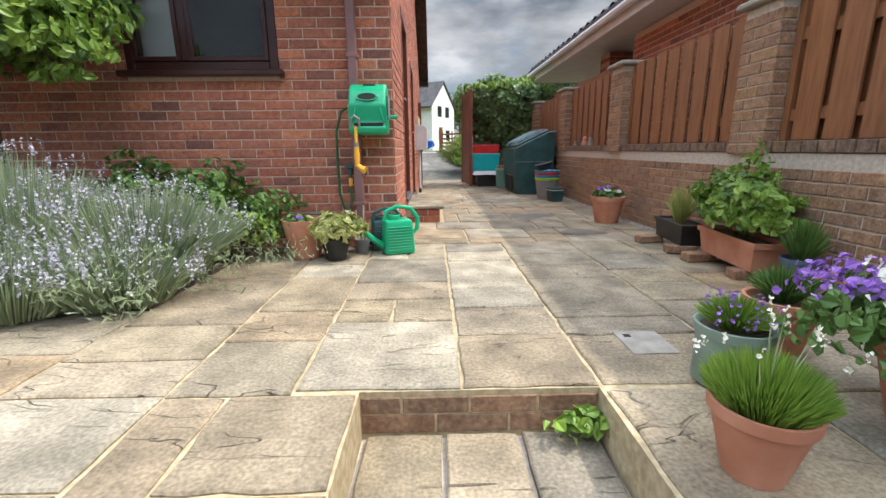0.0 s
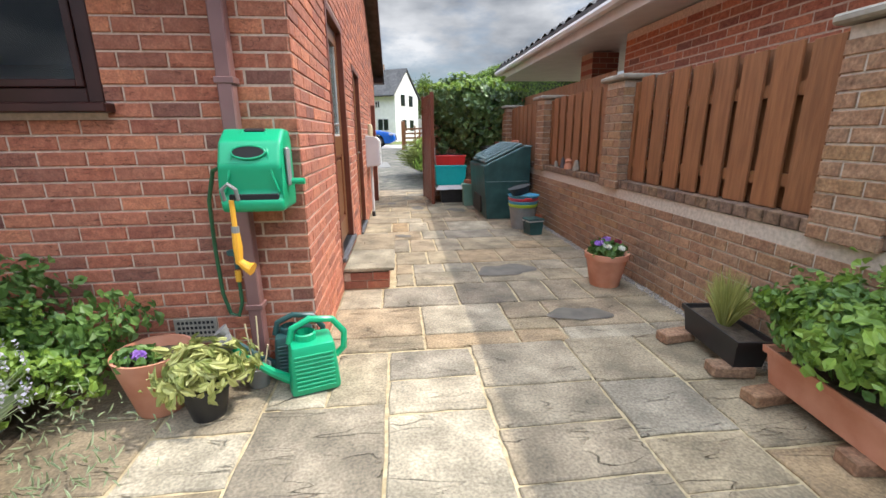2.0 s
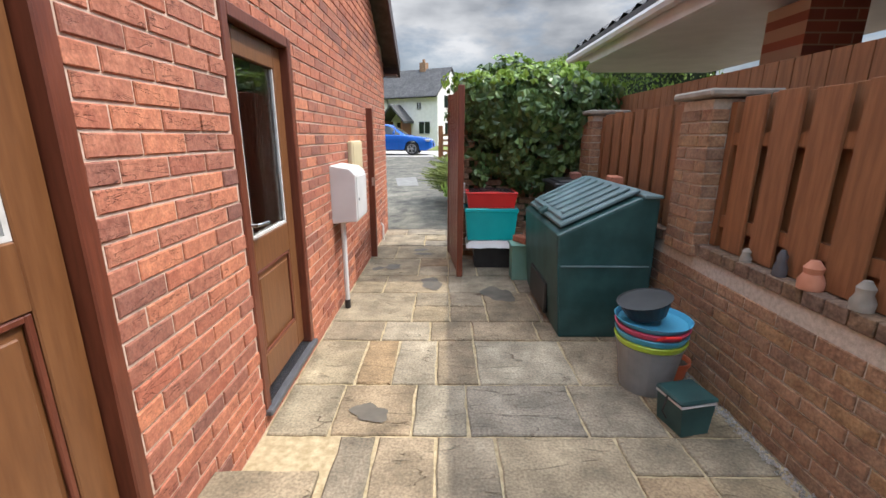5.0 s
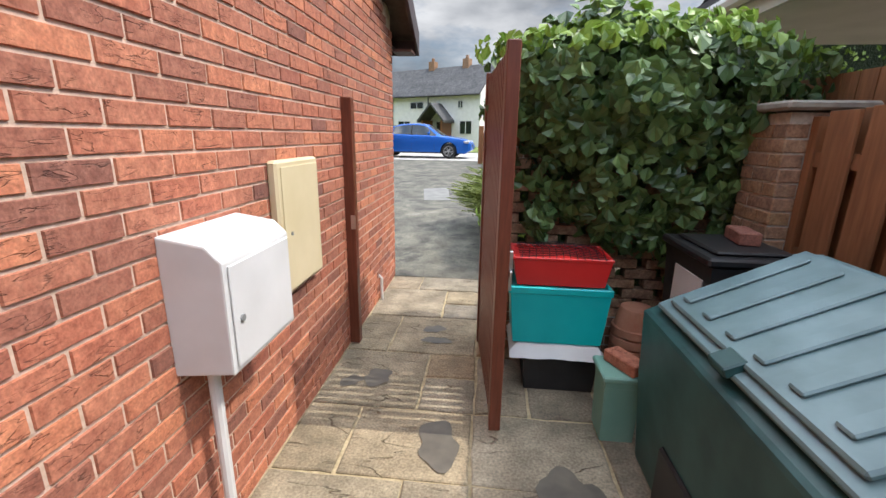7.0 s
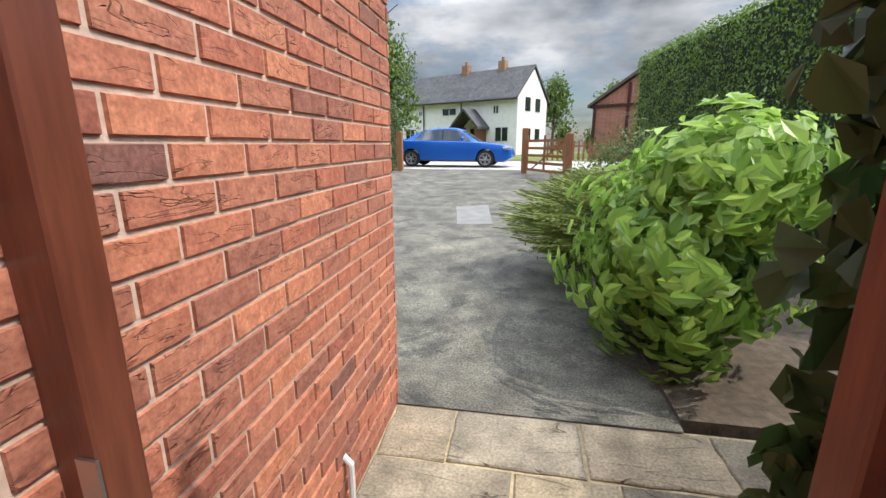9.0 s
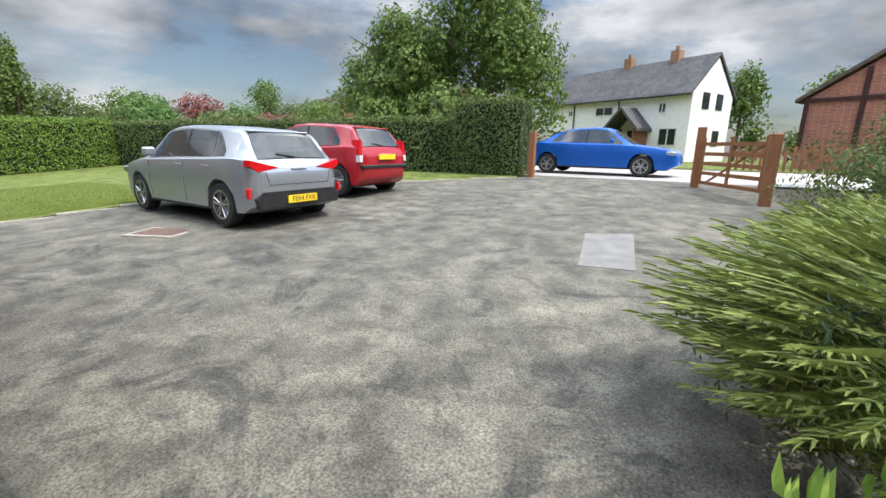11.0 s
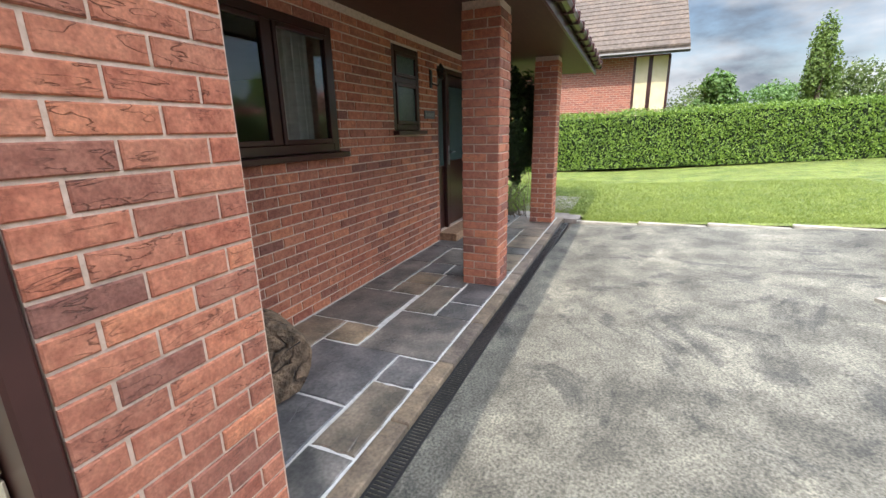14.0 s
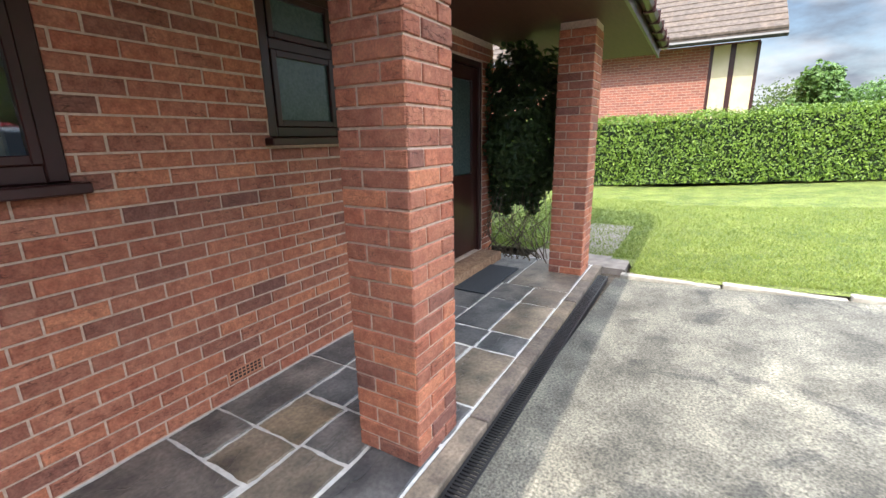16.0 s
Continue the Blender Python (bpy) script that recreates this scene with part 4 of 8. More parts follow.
blades("blade_stuff", rt, tip, 0.006, leaf_mat("lawn_blade", (0.11, 0.17, 0.02), (0.27, 0.32, 0.07), 0.6), tuft, 0.1, 18, kind="stuff")
# kerb stones
for (xa, ya), (xb, yb) in zip(KERB, KERB[1:]):
    n = max(1, round(math.hypot(xb - xa, yb - ya) / 0.9))
    for i in range(n):
        p = Vector((xa + (xb - xa) * i / n, ya + (yb - ya) * i / n, 0))
        q = Vector((xa + (xb - xa) * (i + 1) / n, ya + (yb - ya) * (i + 1) / n, 0))
        L = (q - p).length
        k = thing("kerb_stone", "pale concrete edging stone between the lawn and the drive", "kerb", (p.x, p.y, ground_z(p.y)), math.degrees(math.atan2(q.y - p.y, q.x - p.x)), "edging stones of the lawn")
        k["kind"] = "structure"
        part("stone", boxes((0.006, L - 0.006, -0.0, 0.085, -0.08, 0.045), bev=0.008), M_CONC, k)


# ---------- hedges, trees, far buildings ----------
def hedge(name, label, a, b, wide, tall, n, mat, leaf=0.07, seed=3, base=None, dark=L_DARKG):
    """A clipped hedge from a to b on the plan."""
    a, b = Vector(a), Vector(b)
    d = b - a
    L = d.length
    t = thing(name, label, "hedge", (a.x, a.y, base if base is not None else ground_z(a.y)), math.degrees(math.atan2(d.y, d.x)))
    slope = (ground_z(b.y) - ground_z(a.y)) if base is None else 0.0
    # Solid core whose dark colour stands for the shade between the leaves.
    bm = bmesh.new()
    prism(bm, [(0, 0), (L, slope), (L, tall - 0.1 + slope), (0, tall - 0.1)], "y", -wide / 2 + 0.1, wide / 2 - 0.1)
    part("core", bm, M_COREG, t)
    rng = np.random.default_rng(seed)
    p, nn = box_shell(rng, n, 0, L, -wide / 2, wide / 2, 0.02, tall)
    p[:, 2] += slope * p[:, 0] / L
    leaves("foliage", p, nn, leaf, mat, t, kind="stuff", seed=seed)
    return t


# Near-black green: the shade deep inside a hedge is put into this colour.
M_COREG = surface("hedge_inner_shade", (0.008, 0.018, 0.004), (0.02, 0.035, 0.008), 12, 0.95, 1, 0.02)


def tree(name, label, at, height, crown, n, mat, leaf=0.22, seed=1, trunk=0.16, low=0.3):
    t = thing(name, label, "tree", at)
    rng = np.random.default_rng(seed)
    bm = tube(bmesh.new(), [(0, 0, 0), (0.05, 0.03, height * 0.3), (0.0, 0.1, height * 0.6), (0.1, 0, height * 0.85)], [trunk, trunk * 0.8, trunk * 0.45, trunk * 0.1], 10)
    for i in range(7):
        a = rng.uniform(0, 6.28)
        z0 = height * rng.uniform(0.25, 0.6)
        tube(bm, [(0, 0, z0), (math.cos(a) * crown * 0.35, math.sin(a) * crown * 0.35, z0 + height * 0.12), (math.cos(a) * crown * 0.75, math.sin(a) * crown * 0.75, z0 + height * 0.22)], [trunk * 0.4, trunk * 0.25, trunk * 0.06], 6)
    part("trunk", bm, M_BARK, t)
    P, N = [], []
    k = 16
    for i in range(k):
        a, f = rng.uniform(0, 6.28), rng.uniform(0, 1)
        z = height * (low + (1 - low) * f * 0.86)
        rr = crown * (1 - f ** 2.2) * rng.uniform(0.35, 0.75)
        c = (math.cos(a) * rr, math.sin(a) * rr, z)
        p, nn = blob_points(rng, n // k, c, (crown * rng.uniform(0.3, 0.5),) * 2 + (height * 0.14,), rough=0.5)
        P.append(p), N.append(nn)
    leaves("crown", np.concatenate(P), np.concatenate(N), leaf, mat, t, kind="stuff", seed=seed, aspect=0.8)
    return t


hedge("laurel_hedge", "bright green clipped laurel hedge along the lawn", (-17.3, 5.2), (-20.0, 16.6), 1.2, 1.75, 38000, L_HEDGE, 0.075, 3)
hedge("laurel_hedge", "bright green clipped laurel hedge at the back of the lawn", (-17.3, 5.4), (-14.2, 3.2), 1.2, 1.75, 12000, L_HEDGE, 0.075, 4)
hedge("privet_hedge", "clipped privet hedge beside the road behind the cars", (-20.0, 17.2), (-5.6, 20.5), 1.1, 1.65, 26000, L_PRIVET, 0.09, 5)
hedge("privet_hedge_end", "tall square end of the privet hedge beside the gate post", (-5.7, 20.3), (-3.7, 20.4), 1.3, 2.1, 9000, L_PRIVET, 0.08, 6)
hedge("tall_hedge", "tall dark green clipped hedge along the drive", (5.3, 9.2), (4.9, 21.5), 1.2, 3.5, 42000, L_HEDGE, 0.07, 7)

# house across the road
wh = thing("white_house", "long white rendered cottage with grey slate roof and a porch", "house", (-10.0, 45.0, 0.65), -28)
part("wall", boxes((0, 11.7, 0, 5, 0, 4.2)), M_RENDER, wh)
bm = bmesh.new()
prism(bm, [(0, 4.2), (5, 4.2), (2.5, 6.5)], "x", 0.01, 11.69)
part("gable", bm, M_RENDER, wh)
bm = bmesh.new()
prism(bm, [(-0.35, 4.05), (2.5, 6.6), (5.35, 4.05), (5.35, 4.2), (2.5, 6.78), (-0.35, 4.2)], "x", -0.2, 11.8)
part("roof", bm, M_SLATER, wh, "grey slate roof")
part("gutter", tube(bmesh.new(), [(-0.2, -0.40, 4.1), (11.8, -0.40, 4.1)], 0.07), M_BLACKP, wh)
for x in (2.6, 6.6):
    part("drainpipe", tube(bmesh.new(), [(x, -0.08, 0), (x, -0.08, 4.0)], 0.05, 6), M_BLACKP, wh)
for x in (5.0, 8.6):
    part("chimney", boxes((x, x + 0.6, 2.2, 2.8, 6.3, 7.3), (x + 0.2, x + 0.4, 2.4, 2.6, 7.3, 7.6)), M_GBRICK, wh, "brick chimney")


def far_window(x, z, ww, hh):
    wdw = part("window", boxes((x, x + ww, -0.05, 0.02, z, z + 0.05), (x, x + ww, -0.05, 0.02, z + hh - 0.05, z + hh), (x, x + 0.05, -0.05, 0.02, z, z + hh), (x + ww - 0.05, x + ww, -0.05, 0.02, z, z + hh), (x + ww / 2 - 0.03, x + ww / 2 + 0.03, -0.05, 0.02, z, z + hh)), M_WHITE, wh)
    part("pane", boxes((x + 0.04, x + ww - 0.04, -0.02, -0.004, z + 0.04, z + hh - 0.04)), M_CARGLASS, wdw)


for x, z, ww, hh in ((2.0, 3.2, 0.4, 0.4), (4.6, 3.1, 1.5, 0.6), (0.4, 1.0, 1.1, 1.1), (3.2, 1.0, 1.4, 1.1), (9.8, 1.0, 1.2, 1.1), (9.6, 3.1, 0.5, 0.6)):
    far_window(x, z, ww, hh)
for y, z in ((1.2, 3.3), (2.9, 3.3), (1.4, 1.0), (3.0, 1.0)):
    part("window", boxes((11.7, 11.74, y, y + 0.8, z, z + 1.0)), M_CARGLASS, wh)
porch = part("porch", boxes((6.9, 7.05, -1.5, 0, 0, 2.1), (8.85, 9.0, -1.5, 0, 0, 2.1)), M_DOORWOOD, wh, "timber porch with a pitched slate roof")
bm = bmesh.new()
prism(bm, [(6.6, 1.9), (7.95, 3.3), (9.3, 1.9), (9.3, 2.1), (7.95, 3.5), (6.6, 2.1)], "y", -1.7, -0.02)
part("porch_roof", bm, M_SLATER, porch)
part("door", boxes((7.5, 8.4, -0.06, 0.02, 0, 2.0)), M_DARK, wh)

# neighbour behind the lawn
nh = thing("brick_neighbour", "red brick house with brown tile roof and cream half-timbered panel", "house", (-19.2, 5.42, 0.45), 0)
part("wall", boxes((-7, 0.0, -6, 4.5, -0.5, 3.35)), M_FARB_Y, nh, "red brick wall")
part("render_panel", boxes((-0.0, 0.03, 4.5 + 0.0, 4.52, 0, 3.3), (0.0, 0.03, 3.4, 4.45, 0.0, 3.3)), M_CREAM, nh, "cream panel")
part("timber", boxes((0.031, 0.06, 3.85, 3.98, 0, 3.3), (0.031, 0.06, 3.38, 3.46, 0, 3.3), (0.031, 0.06, 4.44, 4.52, 0, 3.3)), M_BROWN, nh)
bm = bmesh.new()
prism(bm, [(0.5, 3.35), (-3.4, 6.0), (-3.4, 6.15), (0.5, 3.5)], "y", -6.4, 5.0)
part("roof", bm, M_TILE, nh, "brown tile roof")
bm = bmesh.new()
for i in range(13):
    xa, za = 0.52 - i * 0.30, 3.50 + i * 0.204
    for j in range(38):
        ya = -6.4 + j * 0.30
        vs = [bm.verts.new(p) for p in ((xa, ya, za + 0.05), (xa, ya + 0.29, za + 0.05), (xa - 0.33, ya + 0.29, za + 0.24), (xa - 0.33, ya, za + 0.24), (xa, ya, za - 0.01), (xa, ya + 0.29, za - 0.01))]
        bm.faces.new((vs[0], vs[1], vs[2], vs[3])), bm.faces.new((vs[4], vs[5], vs[1], vs[0]))
part("roof_tile", bm, M_TILE, nh, "overlapping brown roof tiles", "stuff")
part("gutter", tube(bmesh.new(), [(0.55, -6.4, 3.35), (0.55, 5.0, 3.35)], 0.07), M_BLACKP, nh)

tree("ash_tree", "broad leafy green tree behind the privet hedge", (-13.0, 28.0, 0.6), 8.6, 4.0, 30000, L_TREE, 0.17, 2, 0.25, 0.12)
tree("ash_tree", "tall leafy green tree beside the road", (-9.0, 29.5, 0.6), 12.0, 4.1, 34000, L_TREE, 0.18, 12, 0.28, 0.12)

# ---------- vehicles ----------
def car(name, label, at, rz, paint, L, H, W, base, shape, lamps, plate=""):
    """A car with its nose to local +x, wheels on the ground. shape: rows of (x, belt, roof, half width at belt, at roof)."""
    c = thing(name, label, "car", at, rz)
    hw = W / 2
    R = 0.213 * H

    def lerp(s, k):
        for p, q in zip(shape, shape[1:]):
            if p[0] <= s <= q[0]:
                f = (s - p[0]) / (q[0] - p[0])
                return p[k] + (q[k] - p[k]) * f
        return shape[-1][k]

    def low(X):
        z = 0.145 * H + (0.10 * H * max(0.0, abs(X) / L - 0.44) / 0.06)
        for b in base:
            d = abs(X - b)
            if d < R * 1.14:
                z = max(z, R + math.sqrt((R * 1.14) ** 2 - d * d))
        return z

    # stations: even along the length and close together at the two ends
    st = sorted({round(-0.5 + 0.0085 * i, 5) for i in range(118)} | {p[0] for p in shape} | {-0.497, -0.493, 0.493, 0.497})
    st = [v for v in st if -0.5 <= v <= 0.5]
    bm = bmesh.new()
    rings = []
    for s in st:
        X = s * L
        be, ro, wb, wr = lerp(s, 1) * H, lerp(s, 2) * H, lerp(s, 3) * hw, lerp(s, 4) * hw
        lo = min(low(X), be - 0.05)
        mid = max(0.36 * H, lo + 0.015)
        mid = min(mid, be - 0.03)
        cab = ro - be > 0.05
        pts = [(wb * 0.90, lo), (wb * 0.975, lo + 0.012), (wb, mid), (wb * 0.995, mid * 0.35 + be * 0.65), (wb * 0.965, be - 0.015), (wb * 0.925 if cab else wb * 0.9, be + (0.006 if cab else 0.0)),
               (wr + (wb * 0.925 - wr) * 0.42 if cab else wr, be + (ro - be) * 0.52), (wr if cab else wr * 0.95, be + (ro - be) * 0.90), (wr * 0.80, ro - 0.008), (wr * 0.4, ro), (0, ro + 0.004)]
        full = [(X, y, z) for y, z in pts] + [(X, -y, z) for y, z in pts[-2::-1]]
        rings.append([bm.verts.new(p) for p in full])
    for a, b in zip(rings, rings[1:]):
        for i in range(len(a) - 1):
            bm.faces.new((a[i], b[i], b[i + 1], a[i + 1]))
        bm.faces.new((a[-1], b[-1], b[0], a[0]))
    bm.faces.new(rings[0]), bm.faces.new(rings[-1][::-1])
    body = part("body", bm, paint, c, smooth=True)
    part("underbody", boxes((-0.44 * L, 0.44 * L, -hw * 0.62, hw * 0.62, 0.13 * H, 0.34 * H), bev=0.03), M_RUBBER, c, "black underbody")
    for sx in base:
        for sy in (-1, 1):
            wl = new("wheel")
            wl.parent = c
            wl.location = (sx, sy * (hw - 0.115), R)
            ty = lathe(bmesh.new(), [(R * 0.62, -0.09), (R * 0.94, -0.10), (R, -0.07), (R, 0.07), (R * 0.94, 0.10), (R * 0.64, 0.095)], 32)
            bmesh.ops.rotate(ty, verts=ty.verts, cent=(0, 0, 0), matrix=Matrix.Rotation(radians(90), 3, "X"))
            part("tyre", ty, M_RUBBER, wl, smooth=True)
            rim = bmesh.new()
            lathe(rim, [(R * 0.69, 0.09), (R * 0.69, 0.104), (R * 0.62, 0.104), (R * 0.62, 0.09)], 28)
            lathe(rim, [(R * 0.14, 0.06), (R * 0.14, 0.104)], 12)
            for k in range(10):
                a = 2 * math.pi * k / 10 + (0.12 if k % 2 else -0.12)
                tube(rim, [(R * 0.1 * math.cos(a), R * 0.1 * math.sin(a), 0.094), (R * 0.64 * math.cos(a), R * 0.64 * math.sin(a), 0.100)], R * 0.042, 5)
            bmesh.ops.rotate(rim, verts=rim.verts, cent=(0, 0, 0), matrix=Matrix.Rotation(radians(90 if sy < 0 else -90), 3, "X"))
            part("rim", rim, M_METAL, wl, "bright alloy rim")

    def side_pt(s, f, sy):
        be, ro, wb, wr = lerp(s, 1) * H, lerp(s, 2) * H, lerp(s, 3) * hw, lerp(s, 4) * hw
        y0, y1, y2 = wb * 0.925, wr + (wb * 0.925 - wr) * 0.42, wr
        z0, z1, z2 = be + 0.006, be + (ro - be) * 0.52, be + (ro - be) * 0.90
        if f < 0.55:
            k = f / 0.55
            y, z = y0 + (y1 - y0) * k, z0 + (z1 - z0) * k
        else:
            k = (f - 0.55) / 0.45
            y, z = y1 + (y2 - y1) * k, z1 + (z2 - z1) * k
        return (s * L, sy * (y + 0.006), z + 0.002)

    def side_strip(a, b, sy, fa, fb, mat, nm, lab=""):
        """A patch of the side between two stations; fa, fb: its upper edge at either end."""
        g = bmesh.new()
        cols = []
        for i in range(9):
            s = a + (b - a) * i / 8
            top = fa + (fb - fa) * i / 8
            cols.append([g.verts.new(side_pt(s, 0.05 + (top - 0.05) * f, sy)) for f in (0, 0.33, 0.55, 0.8, 1.0)])
        for p, q in zip(cols, cols[1:]):
            for j in range(4):
                g.faces.new((p[j], q[j], q[j + 1], p[j + 1]))
        part(nm, g, mat, c, lab)

    g0, g1, g2, g3, g4, g5 = lamps["cuts"]
    for sy in (-1, 1):
        side_strip(g0, g1, sy, 0.25, 0.93, M_CARGLASS, "quarter_window")
        side_strip(g1 + 0.006, g2, sy, 0.93, 0.95, M_CARGLASS, "side_window")
        side_strip(g2, g3, sy, 0.95, 0.95, M_RUBBER, "door_pillar", "black door pillar")
        side_strip(g3, g4, sy, 0.95, 0.90, M_CARGLASS, "side_window")
        side_strip(g4 + 0.005, g5, sy, 0.90, 0.35, M_CARGLASS, "quarter_window")
        ym = sy * hw
        part("mirror", boxes((g4 * L, g4 * L + 0.10, min(ym * 0.99, ym * 0.99 + sy * 0.19), max(ym * 0.99, ym * 0.99 + sy * 0.19), 0.66 * H, 0.755 * H), bev=0.03), paint, c)
        for hx in (g1 + 0.01, g3 + 0.005):
            part("door_handle", tube(bmesh.new(), [(hx * L, ym * 0.985, 0.585 * H), (hx * L + 0.03, ym * 0.99 + sy * 0.025, 0.587 * H), (hx * L + 0.15, ym * 0.99 + sy * 0.025, 0.59 * H), (hx * L + 0.18, ym * 0.985, 0.59 * H)], 0.011, 6), paint, c)
        for sx in (g2 + 0.008, g5 - 0.012):
            part("door_seam", tube(bmesh.new(), [(sx * L, ym * 0.984, 0.21 * H), (sx * L, ym * 1.0, 0.38 * H), (sx * L, ym * 0.985, 0.60 * H)], 0.004, 5), M_RUBBER, c)
        part("sill_trim", boxes((base[0] + R * 1.2, base[1] - R * 1.2, min(ym * 0.97, ym * 0.99), max(ym * 0.97, ym * 0.99), 0.15 * H, 0.175 * H), bev=0.005), M_RUBBER, c)
        if lamps["style"] == "wide":
            pts = [(sy * hw * 0.40, 0.585 * H), (sy * hw * 0.68, 0.625 * H), (sy * hw * 0.885, 0.655 * H), (sy * hw * 0.90, 0.60 * H), (sy * hw * 0.76, 0.545 * H)]
            part("tail_lamp", prism(bmesh.new(), pts, "x", -0.497 * L, -0.43 * L), M_TAIL, c, "red wedge-shaped tail lamp")
            part("reflector", boxes((-0.492 * L, -0.475 * L, min(ym * 0.90, ym * 0.955), max(ym * 0.90, ym * 0.955), 0.30 * H, 0.40 * H), bev=0.01), M_TAIL, c, "red bumper reflector")
        elif lamps["style"] == "tall":
            pts = [(sy * hw * 0.76, 0.62 * H), (sy * hw * 0.80, 0.76 * H), (sy * hw * 0.84, 0.76 * H), (sy * hw * 0.89, 0.62 * H), (sy * hw * 0.90, 0.56 * H), (sy * hw * 0.76, 0.56 * H)]
            part("tail_lamp", prism(bmesh.new(), pts, "x", -0.485 * L, -0.425 * L), M_TAIL, c, "red upright tail lamp")
            pts = [(sy * hw * 0.76, 0.47 * H), (sy * hw * 0.76, 0.557 * H), (sy * hw * 0.90, 0.557 * H), (sy * hw * 0.90, 0.47 * H)]
            part("reverse_lamp", prism(bmesh.new(), pts, "x", -0.49 * L, -0.43 * L), M_WHITE, c, "clear lower lamp")
        part("headlamp", boxes((0.40 * L, 0.478 * L, min(ym * 0.62, ym * 0.93), max(ym * 0.62, ym * 0.93), 0.44 * H, 0.51 * H), bev=0.02), M_METAL, c)

    def screen(s0, s1, ka, kb, push):
        """A window across the car between two stations."""
        g = bmesh.new()
        rows = []
        for i in range(6):
            s = s0 + (s1 - s0) * i / 5
            ro, wr = lerp(s, 2) * H, lerp(s, 4) * hw
            k = ka + (kb - ka) * i / 5
            rows.append([g.verts.new((s * L + push, wr * k * j / 4, ro + 0.012 - 0.022 * (abs(j) / 4) ** 3)) for j in range(-4, 5)])
        for a, b in zip(rows, rows[1:]):
            for j in range(8):
                g.faces.new((a[j], a[j + 1], b[j + 1], b[j]))
        return g
    part("windscreen", screen(lamps["ws"][0], lamps["ws"][1], 0.86, 0.92, 0.006), M_CARGLASS, c)
    part("rear_window", screen(lamps["rs"][0], lamps["rs"][1], 0.93, 0.84, -0.014), M_CARGLASS, c)
    if lamps["style"] != "saloon":
        part("spoiler", boxes((lamps["rs"][1] * L - 0.03, lamps["rs"][1] * L + 0.10, -hw * 0.60, hw * 0.60, lerp(lamps["rs"][1], 2) * H - 0.002, lerp(lamps["rs"][1], 2) * H + 0.024), bev=0.01), paint, c)
        part("wiper", tube(bmesh.new(), [(lamps["rs"][0] * L - 0.02, 0.0, lerp(lamps["rs"][0], 2) * H + 0.02), (lamps["rs"][0] * L + 0.02, 0.28, lerp(lamps["rs"][0] + 0.006, 2) * H + 0.035)], 0.009, 5), M_RUBBER, c)
        part("badge", boxes((-0.5015 * L, -0.49 * L, -0.13, 0.13, 0.56 * H, 0.575 * H), bev=0.004), M_METAL, c, "chrome tailgate strip")
    if lamps["style"] == "wide":
        pts = [(-hw * 0.80, 0.20 * H), (hw * 0.80, 0.20 * H), (hw * 0.84, 0.29 * H), (hw * 0.72, 0.355 * H), (-hw * 0.72, 0.355 * H), (-hw * 0.84, 0.29 * H)]
        part("bumper_insert", prism(bmesh.new(), pts, "x", -0.506 * L, -0.46 * L), M_BLACKP, c, "black lower bumper")
        part("tailgate_seam", tube(bmesh.new(), [(-0.5015 * L, -hw * 0.66, 0.56 * H), (-0.503 * L, -hw * 0.60, 0.42 * H), (-0.503 * L, hw * 0.60, 0.42 * H), (-0.5015 * L, hw * 0.66, 0.56 * H)], 0.004, 5), M_RUBBER, c)
    elif lamps["style"] == "tall":
        part("bumper_strip", boxes((-0.508 * L, -0.40 * L, -hw * 0.86, hw * 0.86, 0.385 * H, 0.43 * H), bev=0.012), M_BLACKP, c, "black bumper strip")
    if lamps["style"] != "saloon":
        pl = part("number_plate", boxes((-0.5135 * L, -0.5075 * L, -0.26, 0.26, 0.0, 0.11)), M_PLATE, c, "yellow rear number plate")
        pl.location.z = (0.235 if plate else 0.50) * H
        if plate:
            cu = bpy.data.curves.new("plate_text", "FONT")
            cu.body, cu.size, cu.align_x, cu.align_y = plate, 0.105, "CENTER", "CENTER"
            cu.extrude = 0.001
            cu.materials.append(M_BLACKP)
            tx = new("plate_text", cu)
            tx.parent = pl
            tx.matrix_local = Matrix.Translation((-0.5145 * L, -0.015, 0.055)) @ pose(0, 0, 0, 90, 0, -90)
    return c


# along the length: place, belt, roof, half width at the belt, half width at the roof
HATCH = [(-0.5, 0.53, 0.535, 0.70, 0.66), (-0.492, 0.58, 0.585, 0.80, 0.74), (-0.476, 0.635, 0.655, 0.875, 0.76), (-0.45, 0.665, 0.74, 0.935, 0.75), (-0.41, 0.675, 0.885, 0.985, 0.72), (-0.39, 0.675, 0.93, 0.99, 0.71), (-0.33, 0.67, 0.958, 1.0, 0.715), (-0.2, 0.655, 0.985, 1.0, 0.725), (-0.05, 0.645, 1.0, 1.0, 0.725),
         (0.06, 0.635, 0.985, 1.0, 0.72), (0.11, 0.63, 0.94, 1.0, 0.72), (0.18, 0.625, 0.80, 1.0, 0.76), (0.255, 0.62, 0.645, 1.0, 0.83), (0.33, 0.60, 0.615, 0.99, 0.84), (0.42, 0.555, 0.565, 0.95, 0.80), (0.47, 0.50, 0.505, 0.88, 0.74), (0.492, 0.43, 0.435, 0.78, 0.66), (0.5, 0.36, 0.365, 0.66, 0.58)]
